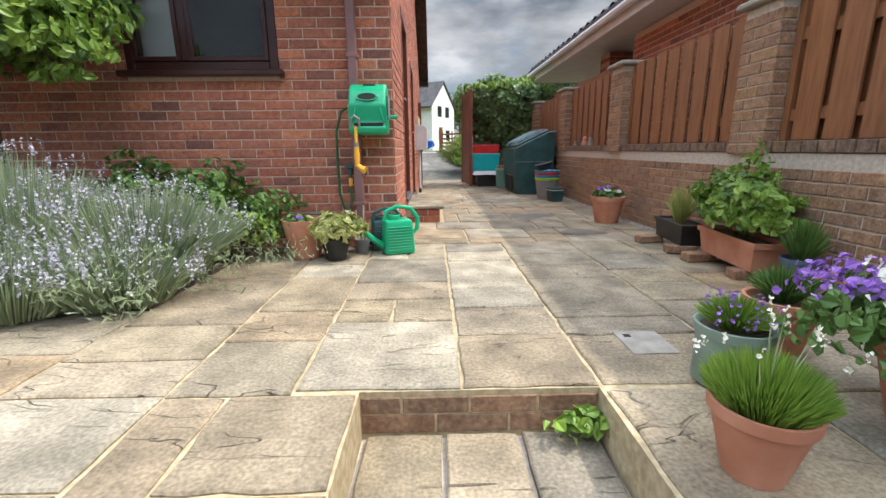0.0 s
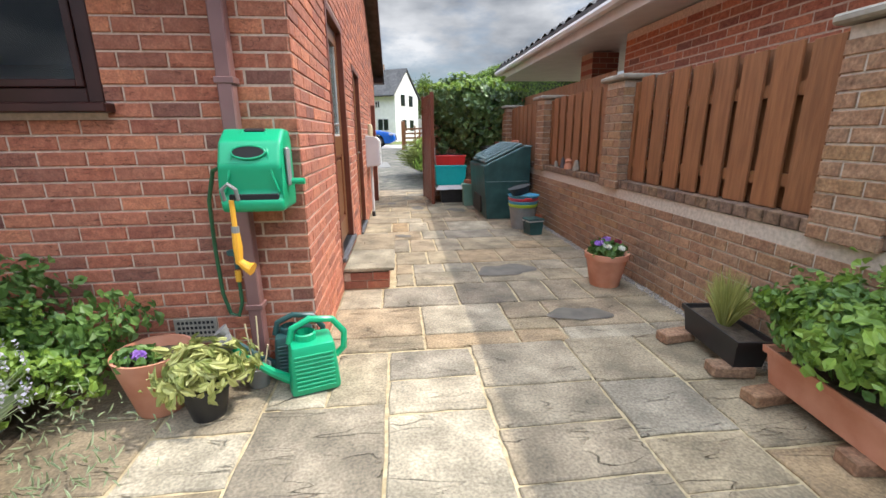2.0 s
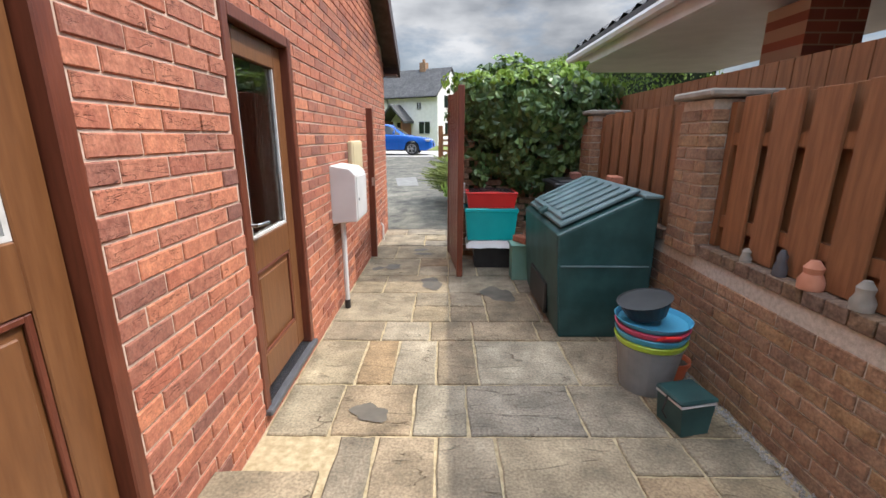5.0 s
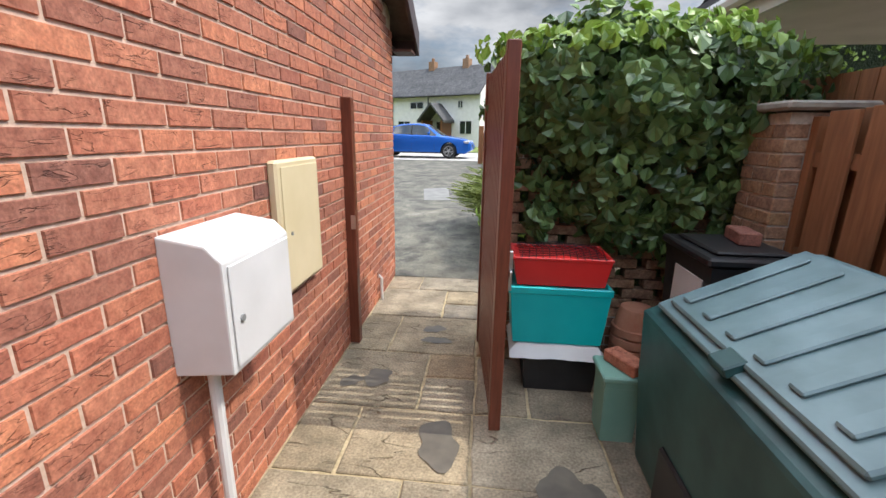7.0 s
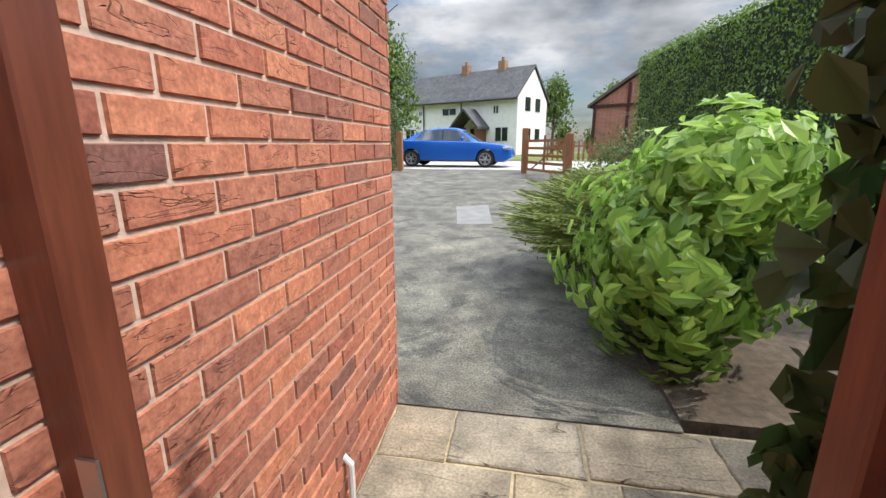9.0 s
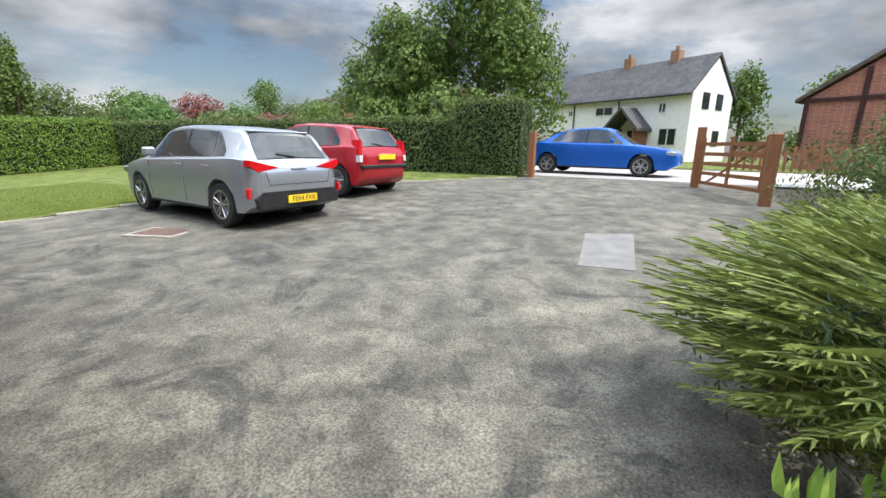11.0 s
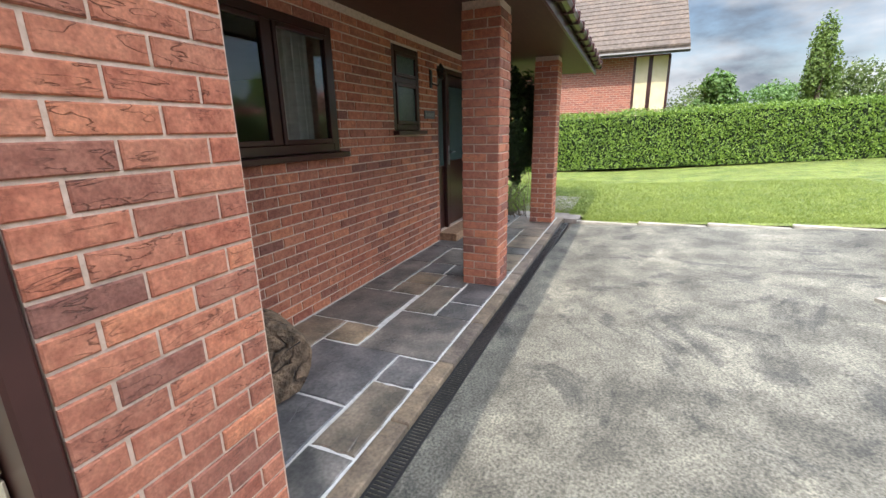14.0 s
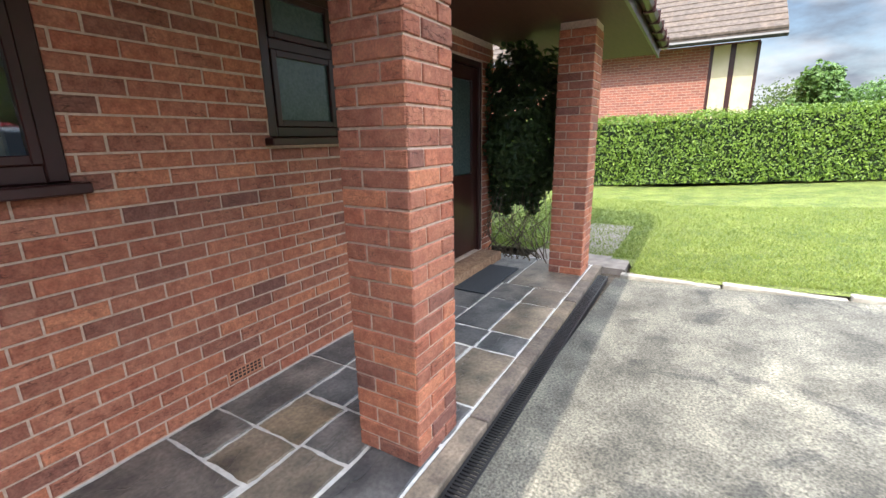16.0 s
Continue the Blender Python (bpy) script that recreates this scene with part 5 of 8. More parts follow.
SALOON = [(-0.5, 0.50, 0.505, 0.80, 0.74), (-0.49, 0.58, 0.585, 0.88, 0.78), (-0.47, 0.645, 0.655, 0.93, 0.80), (-0.42, 0.665, 0.685, 0.96, 0.80), (-0.36, 0.67, 0.72, 0.98, 0.76), (-0.28, 0.665, 0.87, 1.0, 0.70), (-0.20, 0.66, 0.955, 1.0, 0.69), (-0.10, 0.65, 0.99, 1.0, 0.70), (0.0, 0.645, 1.0, 1.0, 0.70),
          (0.06, 0.64, 0.98, 1.0, 0.70), (0.11, 0.635, 0.90, 1.0, 0.71), (0.17, 0.63, 0.77, 1.0, 0.75), (0.225, 0.625, 0.65, 1.0, 0.82), (0.32, 0.60, 0.615, 0.99, 0.84), (0.42, 0.555, 0.565, 0.95, 0.80), (0.47, 0.50, 0.505, 0.88, 0.74), (0.492, 0.43, 0.435, 0.78, 0.66), (0.5, 0.36, 0.365, 0.66, 0.58)]
car("silver_hatchback", "silver five-door hatchback parked nose to the lawn", (-6.55, 12.66, 0.205), 175.5, M_SILVER, 4.14, 1.47, 1.74, (-1.36, 1.24), HATCH,
    {"style": "wide", "cuts": (-0.355, -0.285, -0.10, -0.085, 0.10, 0.20), "ws": (0.12, 0.25), "rs": (-0.472, -0.395)}, "FE64 FXK")
car("red_hatchback", "small red hatchback with black bumper strip parked beside the silver car", (-6.94, 15.45, 0.355), 177, M_CARRED, 3.85, 1.50, 1.66, (-1.27, 1.17), HATCH,
    {"style": "tall", "cuts": (-0.35, -0.28, -0.09, -0.075, 0.11, 0.21), "ws": (0.12, 0.25), "rs": (-0.470, -0.395)})
car("blue_saloon", "bright blue saloon parked across the gateway", (-1.9, 22.6, 0.61), -4, M_BLUE, 4.62, 1.43, 1.81, (-1.45, 1.36), SALOON,
    {"style": "saloon", "cuts": (-0.29, -0.235, -0.06, -0.05, 0.105, 0.175), "ws": (0.10, 0.22), "rs": (-0.35, -0.22)})


# gate posts and field gate
for x, y, hgt in ((-3.30, 19.9, 1.25), (0.77, 19.5, 1.35), (1.85, 17.3, 1.25)):
    p = thing("gate_post", "weathered brown wooden gate post at the drive entrance", "gate post", (x, y, ground_z(y)), 0, "wooden gate posts")
    part("post", boxes((-0.09, 0.09, -0.09, 0.09, -0.05, hgt), bev=0.015), M_FENCE, p)
fg = thing("field_gate", "open wooden five-bar gate with a diagonal brace", "gate", (0.86, 19.35, ground_z(19) + 0.12), -63)
for i in range(5):
    part("bar", boxes((0, 2.1, -0.015, 0.015, i * 0.21, i * 0.21 + 0.075)), M_FENCE, fg)
for x in (0.0, 1.0, 2.02):
    part("stile", boxes((x, x + 0.08, -0.045, -0.016, 0, 1.02)), M_FENCE, fg)
bm = bmesh.new()
prism(bm, [(0.05, 0.0), (0.15, 0.0), (2.05, 0.9), (1.95, 0.9)], "y", 0.016, 0.04)
part("brace", bm, M_FENCE, fg)



# ---------- pots and plants on the patio ----------
def pot(name, label, at, r0, r1, h, mat, category="plant pot", rim=True, soil=0.03, squash=1.0, group=""):
    """An open tapered pot with a rolled rim and soil."""
    t = thing(name, label, category, at, 0, group)
    rr = [(r0 * 0.97, 0.0), (r0, 0.008), (r1 * 0.96 if rim else r1, h * (0.82 if rim else 0.96))]
    rr += [(r1 * 1.03, h * 0.83), (r1 * 1.05, h * 0.99), (r1 * 1.0, h), (r1 * 0.93, h * 0.98)] if rim else [(r1 * 1.02, h), (r1 * 0.95, h)]
    rr += [(r1 * 0.86, h - soil)]
    part("body", lathe(bmesh.new(), rr, 28, squash=squash), mat, t, smooth=True)
    part("soil", lathe(bmesh.new(), [(r1 * 0.88, h - soil - 0.012), (r1 * 0.88, h - soil), (0.01, h - soil + 0.012)], 20, squash=squash), M_SOIL, t)
    return t


def clump(parent, c, r, n, mat, leaf=0.05, aspect=0.6, seed=1, name="foliage", rough=0.4, low=-0.3):
    rng = np.random.default_rng(seed)
    p, nn = blob_points(rng, n, c, r, low, rough)
    q, n2 = blob_points(rng, n // 2, c, tuple(k * 0.7 for k in r), low, rough)
    return leaves(name, np.concatenate([p, q]), np.concatenate([nn, n2]), leaf, mat, parent, aspect=aspect, kind="stuff", seed=seed)


def spray(parent, c, spread, height, n, width, mat, seed=1, name="stem_spray", lean=(0, 0), bend=0.12, base=0.3):
    rng = np.random.default_rng(seed)
    a = rng.uniform(0, 6.283, n)
    k = np.sqrt(rng.random(n))
    roots = np.stack([c[0] + np.cos(a) * k * spread[0] * base, c[1] + np.sin(a) * k * spread[1] * base, np.full(n, c[2])], 1)
    tips = np.stack([c[0] + lean[0] + np.cos(a) * k * spread[0], c[1] + lean[1] + np.sin(a) * k * spread[1], c[2] + height * (1 - 0.45 * k * k) * rng.uniform(0.7, 1.1, n)], 1)
    blades(name, roots, tips, width, mat, parent, bend, seed, kind="stuff")
    return roots, tips


def flower_spikes(parent, tips, n, length, mat, seed=2, name="blossom", size=0.012, per=7):
    rng = np.random.default_rng(seed)
    pick = rng.choice(len(tips), min(n, len(tips)), replace=False)
    P = []
    for i in pick:
        base = tips[i]
        for k in range(per):
            P.append(base + rng.normal(0, size * 0.4, 3) + np.array([0, 0, -length * 0.3 + length * k / per]))
    P = np.array(P)
    nn = rng.normal(0, 1, P.shape)
    leaves(name, P, nn, size, mat, parent, aspect=0.9, kind="stuff", seed=seed)


# lavender bed
lav = thing("lavender_bush", "large sprawling lavender in flower at the patio edge below the window", "lavender", (-1.95, -1.0, 0.0))
LT = []
for i, (cx, cy, sx, sy, hh, nn) in enumerate(((0.35, 0.05, 0.75, 0.62, 0.62, 2600), (-0.35, 0.0, 0.75, 0.75, 0.80, 2800), (-1.0, 0.1, 0.8, 0.8, 0.95, 2600), (0.55, -0.35, 0.45, 0.4, 0.38, 1300), (-0.3, -0.6, 0.6, 0.35, 0.42, 1500), (-1.3, -0.5, 0.7, 0.5, 0.6, 1300), (-0.75, -0.85, 0.6, 0.35, 0.45, 1200), (0.1, -0.55, 0.5, 0.3, 0.4, 1100))):
    _, tp = spray(lav, (cx, cy, 0.02), (sx, sy), hh, nn, 0.009, L_LAV, 11 + i, base=0.55)
    flower_spikes(lav, tp, nn // 9, 0.075, L_LAVF, 31 + i, size=0.015, per=8)
clump(lav, (-0.3, -0.1, 0.12), (1.5, 0.75, 0.25), 5200, L_LAV, 0.05, 0.16, 5, low=-0.2)
gera = thing("cranesbill_clump", "low dark green leafy clump against the brick wall", "plant", (-1.75, -0.32, 0.0))
clump(gera, (0.0, 0.0, 0.30), (0.80, 0.28, 0.40), 3000, L_MID, 0.055, 0.8, 8)
clump(gera, (0.35, -0.1, 0.22), (0.45, 0.22, 0.30), 1400, L_BRIGHT, 0.04, 0.8, 9, name="young_foliage")
shr = thing("climbing_shrub", "leafy green climbing shrub with yellow-tinged leaves on the brick wall", "shrub", (-2.62, -0.45, 0.0))
part("stem", tube(bmesh.new(), [(-0.4, 0.3, 0), (-0.4, 0.3, 0.9), (-0.35, 0.25, 1.7), (-0.3, 0.2, 2.3)], [0.03, 0.025, 0.02, 0.01]), M_BARK, shr)
clump(shr, (-0.15, 0.0, 1.62), (0.78, 0.35, 0.62), 2600, L_MID, 0.085, 0.6, 14)
clump(shr, (0.02, -0.1, 1.55), (0.74, 0.36, 0.52), 1700, L_BRIGHT, 0.085, 0.6, 15, name="young_foliage")
for k, (x, z) in enumerate(((0.45, 1.55), (0.62, 1.72), (0.5, 1.30))):
    part("twig", tube(bmesh.new(), [(0.1, 0, 1.6), (x * 0.7, -0.05, (z + 1.6) / 2 + 0.05), (x, -0.08, z)], 0.006, 5), M_BARK, shr)
    clump(shr, (x, -0.08, z), (0.16, 0.1, 0.10), 40, L_BRIGHT, 0.08, 0.6, 16 + k, name="twig_leaves")

tp = pot("terracotta_pot", "weathered terracotta pot with a few purple violas by the brick wall", (-0.68, -0.36, 0.0), 0.105, 0.165, 0.30, M_TERRA, rim=False, soil=0.05)
clump(tp, (-0.05, -0.05, 0.29), (0.09, 0.08, 0.04), 60, L_MID, 0.06, 0.8, 3)
clump(tp, (-0.02, -0.08, 0.31), (0.03, 0.03, 0.02), 14, L_PURPLE, 0.035, 1.0, 4, name="blossom")
bp = pot("black_pot", "black plastic pot with a bushy variegated plant", (-0.43, -0.45, 0.0), 0.075, 0.105, 0.17, M_BLACKP)
clump(bp, (0, 0, 0.22), (0.20, 0.18, 0.12), 420, leaf_mat("variegated_leaf", (0.22, 0.26, 0.06), (0.52, 0.52, 0.20)), 0.075, 0.4, 5)
sp = pot("small_grey_pot", "small grey pot holding thin canes", (-0.27, -0.22, 0.0), 0.05, 0.062, 0.11, M_GREYP)
for k, (dx, hh) in enumerate(((-0.02, 0.34), (0.01, 0.38), (0.03, 0.22))):
    part("cane", tube(bmesh.new(), [(dx, 0, 0.08), (dx * 2, 0.01, hh)], 0.004, 5), M_CREAM, sp)


def watering_can(name, label, at, rz, mat, s=1.0):
    w = thing(name, label, "watering can", at, rz)
    bm = bmesh.new()
    box(bm, -0.10 * s, 0.10 * s, -0.075 * s, 0.075 * s, 0.0, 0.22 * s, 0.02 * s, 2)
    for v in bm.verts:
        if v.co.z > 0.15 * s:
            v.co.x *= 0.86
    part("body", bm, mat, w, smooth=True)
    for i in range(9):
        part("rib", boxes((-0.075 * s, 0.075 * s, -0.081 * s, -0.073 * s, (0.03 + i * 0.018) * s, (0.037 + i * 0.018) * s), bev=0.002), mat, w)
    part("neck", lathe(bmesh.new(), [(0.042 * s, 0.215 * s), (0.042 * s, 0.245 * s), (0.036 * s, 0.25 * s), (0.034 * s, 0.22 * s)], 16, at=(-0.02 * s, 0, 0)), mat, w)
    part("handle", tube(bmesh.new(), [(-0.085 * s, 0, 0.21 * s), (-0.07 * s, 0, 0.27 * s), (0.0, 0, 0.30 * s), (0.09 * s, 0, 0.285 * s), (0.135 * s, 0, 0.22 * s), (0.13 * s, 0, 0.15 * s), (0.095 * s, 0, 0.12 * s)], 0.014 * s, 8), mat, w, smooth=True)
    part("spout", tube(bmesh.new(), [(-0.08 * s, 0, 0.04 * s), (-0.16 * s, 0, 0.10 * s), (-0.25 * s, 0, 0.19 * s), (-0.29 * s, 0, 0.24 * s)], [0.022 * s, 0.018 * s, 0.013 * s, 0.012 * s], 8), mat, w, smooth=True)
    part("rose", tube(bmesh.new(), [(-0.285 * s, 0, 0.235 * s), (-0.315 * s, 0, 0.272 * s)], [0.013 * s, 0.035 * s], 14), M_GREYP, w, "pale sprinkler rose")
    return w


watering_can("green_watering_can", "bright green plastic watering can with a ribbed body", (0.02, -0.26, 0.0), 18, M_GREENP, 1.24)
watering_can("dark_watering_can", "dark green watering can behind the bright one", (-0.10, -0.11, 0.0), 12, M_DGREEN, 1.12)

# hose reel, hose, tap, air brick, downpipe
hr = thing("hose_reel", "bright green wall-mounted hose reel with grey crank", "hose reel", (-0.165, 0.0, 1.11))
bm = bmesh.new()
prism(bm, [(-0.02, -0.19), (-0.27, -0.19), (-0.285, -0.14), (-0.25, -0.10), (-0.27, 0.02), (-0.22, 0.13), (-0.14, 0.185), (-0.05, 0.18), (-0.02, 0.12)], "x", -0.15, 0.13)
bmesh.ops.bevel(bm, geom=list(bm.edges), offset=0.022, segments=3, profile=0.6, affect="EDGES")
part("case", bm, M_GREENP, hr, smooth=True)
for x in (-0.08, 0.07):
    part("ridge", tube(bmesh.new(), [(x * 0.7, -0.16, 0.17), (x, -0.245, 0.08), (x * 1.3, -0.268, -0.03), (x * 1.6, -0.265, -0.10)], 0.007, 6), M_GREENP, hr)
# Dark plate on the closed case, painted as the shade in the slot.
part("slot", boxes((-0.11, 0.11, -0.276, -0.262, -0.145, -0.105), bev=0.004), M_DARK, hr)
bm = bmesh.new()
tilt = Matrix.Translation((-0.01, -0.246, 0.078)) @ Matrix.Rotation(radians(66), 4, "X") @ Matrix.Diagonal((1.0, 0.42, 1.0, 1.0))
bmesh.ops.create_cone(bm, cap_ends=True, segments=28, radius1=0.07, radius2=0.07, depth=0.018, matrix=tilt)
# Flat dark disc on the case: the shade in the carrying hole is painted.
part("carry_hole_shade", bm, M_DARK, hr, "flat dark oval painted as the shade in a carrying hole")
part("hole_rim", tube(bmesh.new(), [tilt @ Vector((0.073 * math.cos(2 * math.pi * i / 24), 0.073 * math.sin(2 * math.pi * i / 24), 0.007)) for i in range(25)], 0.005, 6), M_GREENP, hr)
part("top_grip", boxes((-0.05, 0.05, -0.165, -0.13, 0.163, 0.185), bev=0.01), M_DARK, hr)
part("crank", boxes((0.132, 0.15, -0.20, -0.15, -0.08, 0.10), bev=0.008), M_GREYP, hr, "grey crank arm")
part("crank_knob", tube(bmesh.new(), [(0.145, -0.17, -0.06), (0.21, -0.17, -0.06)], 0.015, 10), M_GREENP, hr)
part("hose_guide", tube(bmesh.new(), [(-0.13, -0.275, -0.13), (-0.13, -0.295, -0.08), (-0.10, -0.30, -0.055), (-0.07, -0.295, -0.08), (-0.07, -0.275, -0.13)], 0.009, 6), M_GREYP, hr)
sg = thing("spray_gun", "yellow spray nozzle hanging below the hose reel", "hose nozzle", (-0.265, -0.28, 0.98))
part("hose_end", tube(bmesh.new(), [(0, 0, 0), (0.0, 0, -0.12)], 0.012), M_YEL, sg)
part("collar", tube(bmesh.new(), [(0, 0, -0.12), (0, 0, -0.15)], 0.018, 10), M_GREYP, sg)
part("grip", tube(bmesh.new(), [(0, 0, -0.15), (0, 0, -0.22), (0.0, -0.005, -0.30)], [0.018, 0.022, 0.016], 10), M_YEL, sg)
part("head", tube(bmesh.new(), [(-0.01, 0, -0.28), (0.035, -0.01, -0.315), (0.06, -0.015, -0.325)], [0.016, 0.024, 0.032], 12), M_YEL, sg)
hose = thing("garden_hose", "thin green hose from the tap up to the reel", "hose")
M_HOSE = surface("hose_green", (0.02, 0.09, 0.035), (0.03, 0.12, 0.05), 20, 0.5, 0.2, 0.001)
part("tube", tube(bmesh.new(), [(-0.33, -0.13, 1.13), (-0.40, -0.10, 1.10), (-0.455, -0.06, 0.95), (-0.465, -0.05, 0.70), (-0.46, -0.05, 0.45), (-0.43, -0.06, 0.34), (-0.385, -0.07, 0.33), (-0.365, -0.06, 0.40), (-0.365, -0.06, 0.52)], 0.010, 8), M_HOSE, hose, smooth=True)
part("connector", tube(bmesh.new(), [(-0.365, -0.06, 0.52), (-0.365, -0.06, 0.58)], 0.016, 10), M_YEL, hose)
part("connector", tube(bmesh.new(), [(-0.34, -0.13, 1.13), (-0.31, -0.13, 1.13)], 0.018, 10), M_CREAM, hose)
tap = thing("outside_tap", "dark green outside tap on the brick wall", "tap", (-0.365, -0.002, 0.66))
part("body", tube(bmesh.new(), [(0, 0, 0), (0, -0.05, 0), (0, -0.058, -0.07)], 0.013), M_DGREEN, tap)
part("handle", lathe(bmesh.new(), [(0.018, 0.0), (0.042, 0.008), (0.042, 0.028), (0.02, 0.035)], 9, at=(0, -0.055, 0.0)), M_DGREEN, tap)
ab = thing("air_brick", "pale clay air brick low in the brick wall", "air brick", (-0.76, -0.0, 0.155))
part("frame", boxes((0, 0.225, -0.008, 0.004, 0, 0.145), bev=0.002), M_CONC, ab)
for i in range(9):
    for j in range(4):
        # Flat black squares: the shade in each hole is painted on the face.
        part("hole", boxes((0.018 + i * 0.022, 0.032 + i * 0.022, -0.0095, -0.0081, 0.02 + j * 0.03, 0.036 + j * 0.03)), M_DARK, ab)
dp = thing("downpipe", "square brown downpipe fixed to the brick wall", "downpipe", (-0.30, 0.0, 0.0))
part("pipe", boxes((-0.035, 0.035, -0.08, -0.012, 0.06, 2.38), bev=0.006), M_PIPE, dp)
for z in (0.36, 1.5):
    part("clip", boxes((-0.045, 0.045, -0.085, -0.002, z, z + 0.03), bev=0.003), M_PIPE, dp)

# right side of the patio
gp = pot("green_glazed_pot", "pale green glazed pot of lavender with worn rim", (1.34, -2.26, 0.0), 0.115, 0.12, 0.215, surface("green_glaze", (0.20, 0.29, 0.22), (0.30, 0.40, 0.32), 4, 0.35, 0.15, 0.002, big=0.25), soil=0.02)
_, t2 = spray(gp, (0, 0, 0.19), (0.14, 0.14), 0.13, 1500, 0.004, L_BRIGHT, 41)
flower_spikes(gp, t2, 26, 0.03, L_PURPLE, 42, size=0.014, per=4)
t3 = pot("terracotta_pot", "orange terracotta pot of green lavender foliage on the patio edge", (1.11, -2.69, 0.0), 0.072, 0.115, 0.20, M_TERRA)
_, t4 = spray(t3, (0, 0, 0.17), (0.15, 0.15), 0.16, 2600, 0.0042, L_BRIGHT, 43, base=0.6)
_, t5 = spray(t3, (0, 0, 0.17), (0.18, 0.16), 0.27, 14, 0.004, L_LAV, 44, name="flower_stems")
flower_spikes(t3, t5, 14, 0.03, L_WHITEP, 45, size=0.012, per=5)
t6 = pot("terracotta_pot_behind", "terracotta pot with a fine-leaved green plant", (1.70, -2.02, 0.0), 0.09, 0.13, 0.22, M_TERRA)
spray(t6, (0, 0, 0.2), (0.14, 0.14), 0.16, 500, 0.007, L_MID, 46)
t7 = pot("flower_pot_large", "large terracotta pot overflowing with purple, pink and white flowers", (1.74, -2.60, 0.0), 0.13, 0.19, 0.27, M_TERRA, category="flower pot")
clump(t7, (0, 0, 0.30), (0.30, 0.30, 0.13), 1300, L_MID, 0.045, 0.9, 47)
clump(t7, (-0.16, 0.16, 0.40), (0.17, 0.16, 0.08), 170, L_PURPLE, 0.026, 1.0, 48, name="purple_blossom")
clump(t7, (0.06, 0.05, 0.43), (0.22, 0.18, 0.08), 260, L_PINK, 0.028, 1.0, 49, name="pink_blossom")
clump(t7, (0.02, 0.0, 0.43), (0.24, 0.2, 0.08), 200, L_WHITEP, 0.030, 1.0, 50, name="white_blossom")
clump(t7, (-0.12, -0.16, 0.20), (0.16, 0.12, 0.24), 420, leaf_mat("trailing_leaf", (0.16, 0.22, 0.12), (0.34, 0.42, 0.28)), 0.05, 1.0, 51, name="trailing_leaves", low=-1)


def trough(name, label, at, rz, w, d, h, mat):
    t = thing(name, label, "planter", at, rz)
    bm = bmesh.new()
    def rect(a, b, z):
        return [bm.verts.new(p) for p in ((-a, -b, z), (a, -b, z), (a, b, z), (-a, b, z))]
    rings = [rect(w / 2 * 0.88, d / 2 * 0.8, 0), rect(w / 2 * 0.95, d / 2 * 0.93, h * 0.8), rect(w / 2 * 1.01, d / 2 * 1.02, h * 0.82), rect(w / 2 * 1.02, d / 2 * 1.04, h), rect(w / 2 * 0.97, d / 2 * 0.93, h), rect(w / 2 * 0.93, d / 2 * 0.86, h * 0.86)]
    for a, b in zip(rings, rings[1:]):
        for i in range(4):
            bm.faces.new((a[i], a[(i + 1) % 4], b[(i + 1) % 4], b[i]))
    bm.faces.new(rings[0][::-1]), bm.faces.new(rings[-1])
    part("trough", bm, mat, t)
    part("soil", boxes((-w / 2 * 0.9, w / 2 * 0.9, -d / 2 * 0.82, d / 2 * 0.82, h * 0.84, h * 0.88)), M_SOIL, t)
    return t


def loose_brick(at, rz, label="old brick lying under a planter"):
    b = thing("loose_brick", label, "brick", at, rz, "bricks under the planters")
    part("brick_body", boxes((-0.1075, 0.1075, -0.05, 0.05, 0, 0.062), bev=0.007), M_GBRICK, b)


for x, y, a in ((2.18, -0.02, 8), (2.22, -0.42, -10), (2.22, -0.66, 5), (2.26, -1.10, -6), (2.27, -1.40, 12)):
    loose_brick((x, y, 0.002), a)
tr1 = trough("black_trough", "black plastic trough with a tuft of yellow-green grass", (2.30, -0.24, 0.064), 84, 0.52, 0.19, 0.16, M_BLACKP)
spray(tr1, (0, 0, 0.14), (0.20, 0.12), 0.34, 420, 0.005, L_YEL, 61, base=0.2)
tr2 = trough("terracotta_trough", "ribbed terracotta-coloured trough of mint on bricks", (2.33, -0.90, 0.064), 84, 0.66, 0.22, 0.18, M_TERRA)
clump(tr2, (0.0, 0, 0.34), (0.36, 0.20, 0.20), 1300, L_BRIGHT, 0.055, 0.7, 62)
clump(tr2, (0.1, 0, 0.34), (0.30, 0.20, 0.24), 700, L_MID, 0.05, 0.7, 63, name="inner_foliage")
_, t8 = spray(tr2, (0.0, 0, 0.16), (0.28, 0.14), 0.50, 30, 0.006, L_MID, 64, name="stem_spray")
flower_spikes(tr2, t8, 30, 0.10, L_BRIGHT, 65, name="shoot_leaves", size=0.04, per=5)
p9 = pot("blue_pot", "small blue-grey pot with a feathery green plant on a brick", (2.33, -1.38, 0.064), 0.07, 0.095, 0.14, surface("blue_grey_plastic", (0.07, 0.11, 0.16), (0.10, 0.15, 0.20), 4, 0.5, 0.1, 0.001))
spray(p9, (0, 0, 0.13), (0.14, 0.13), 0.24, 420, 0.006, L_MID, 66)
tr3 = trough("terracotta_trough_low", "low terracotta trough with a few seedlings by the wall", (2.34, -1.86, 0.004), 86, 0.62, 0.20, 0.17, M_TERRA)
clump(tr3, (0, 0, 0.18), (0.22, 0.08, 0.06), 60, L_MID, 0.05, 0.6, 67)
pp = pot("pansy_pot", "terracotta pot of white and purple pansies by the garden wall", (2.22, 1.02, 0.0), 0.12, 0.172, 0.29, M_TERRA)
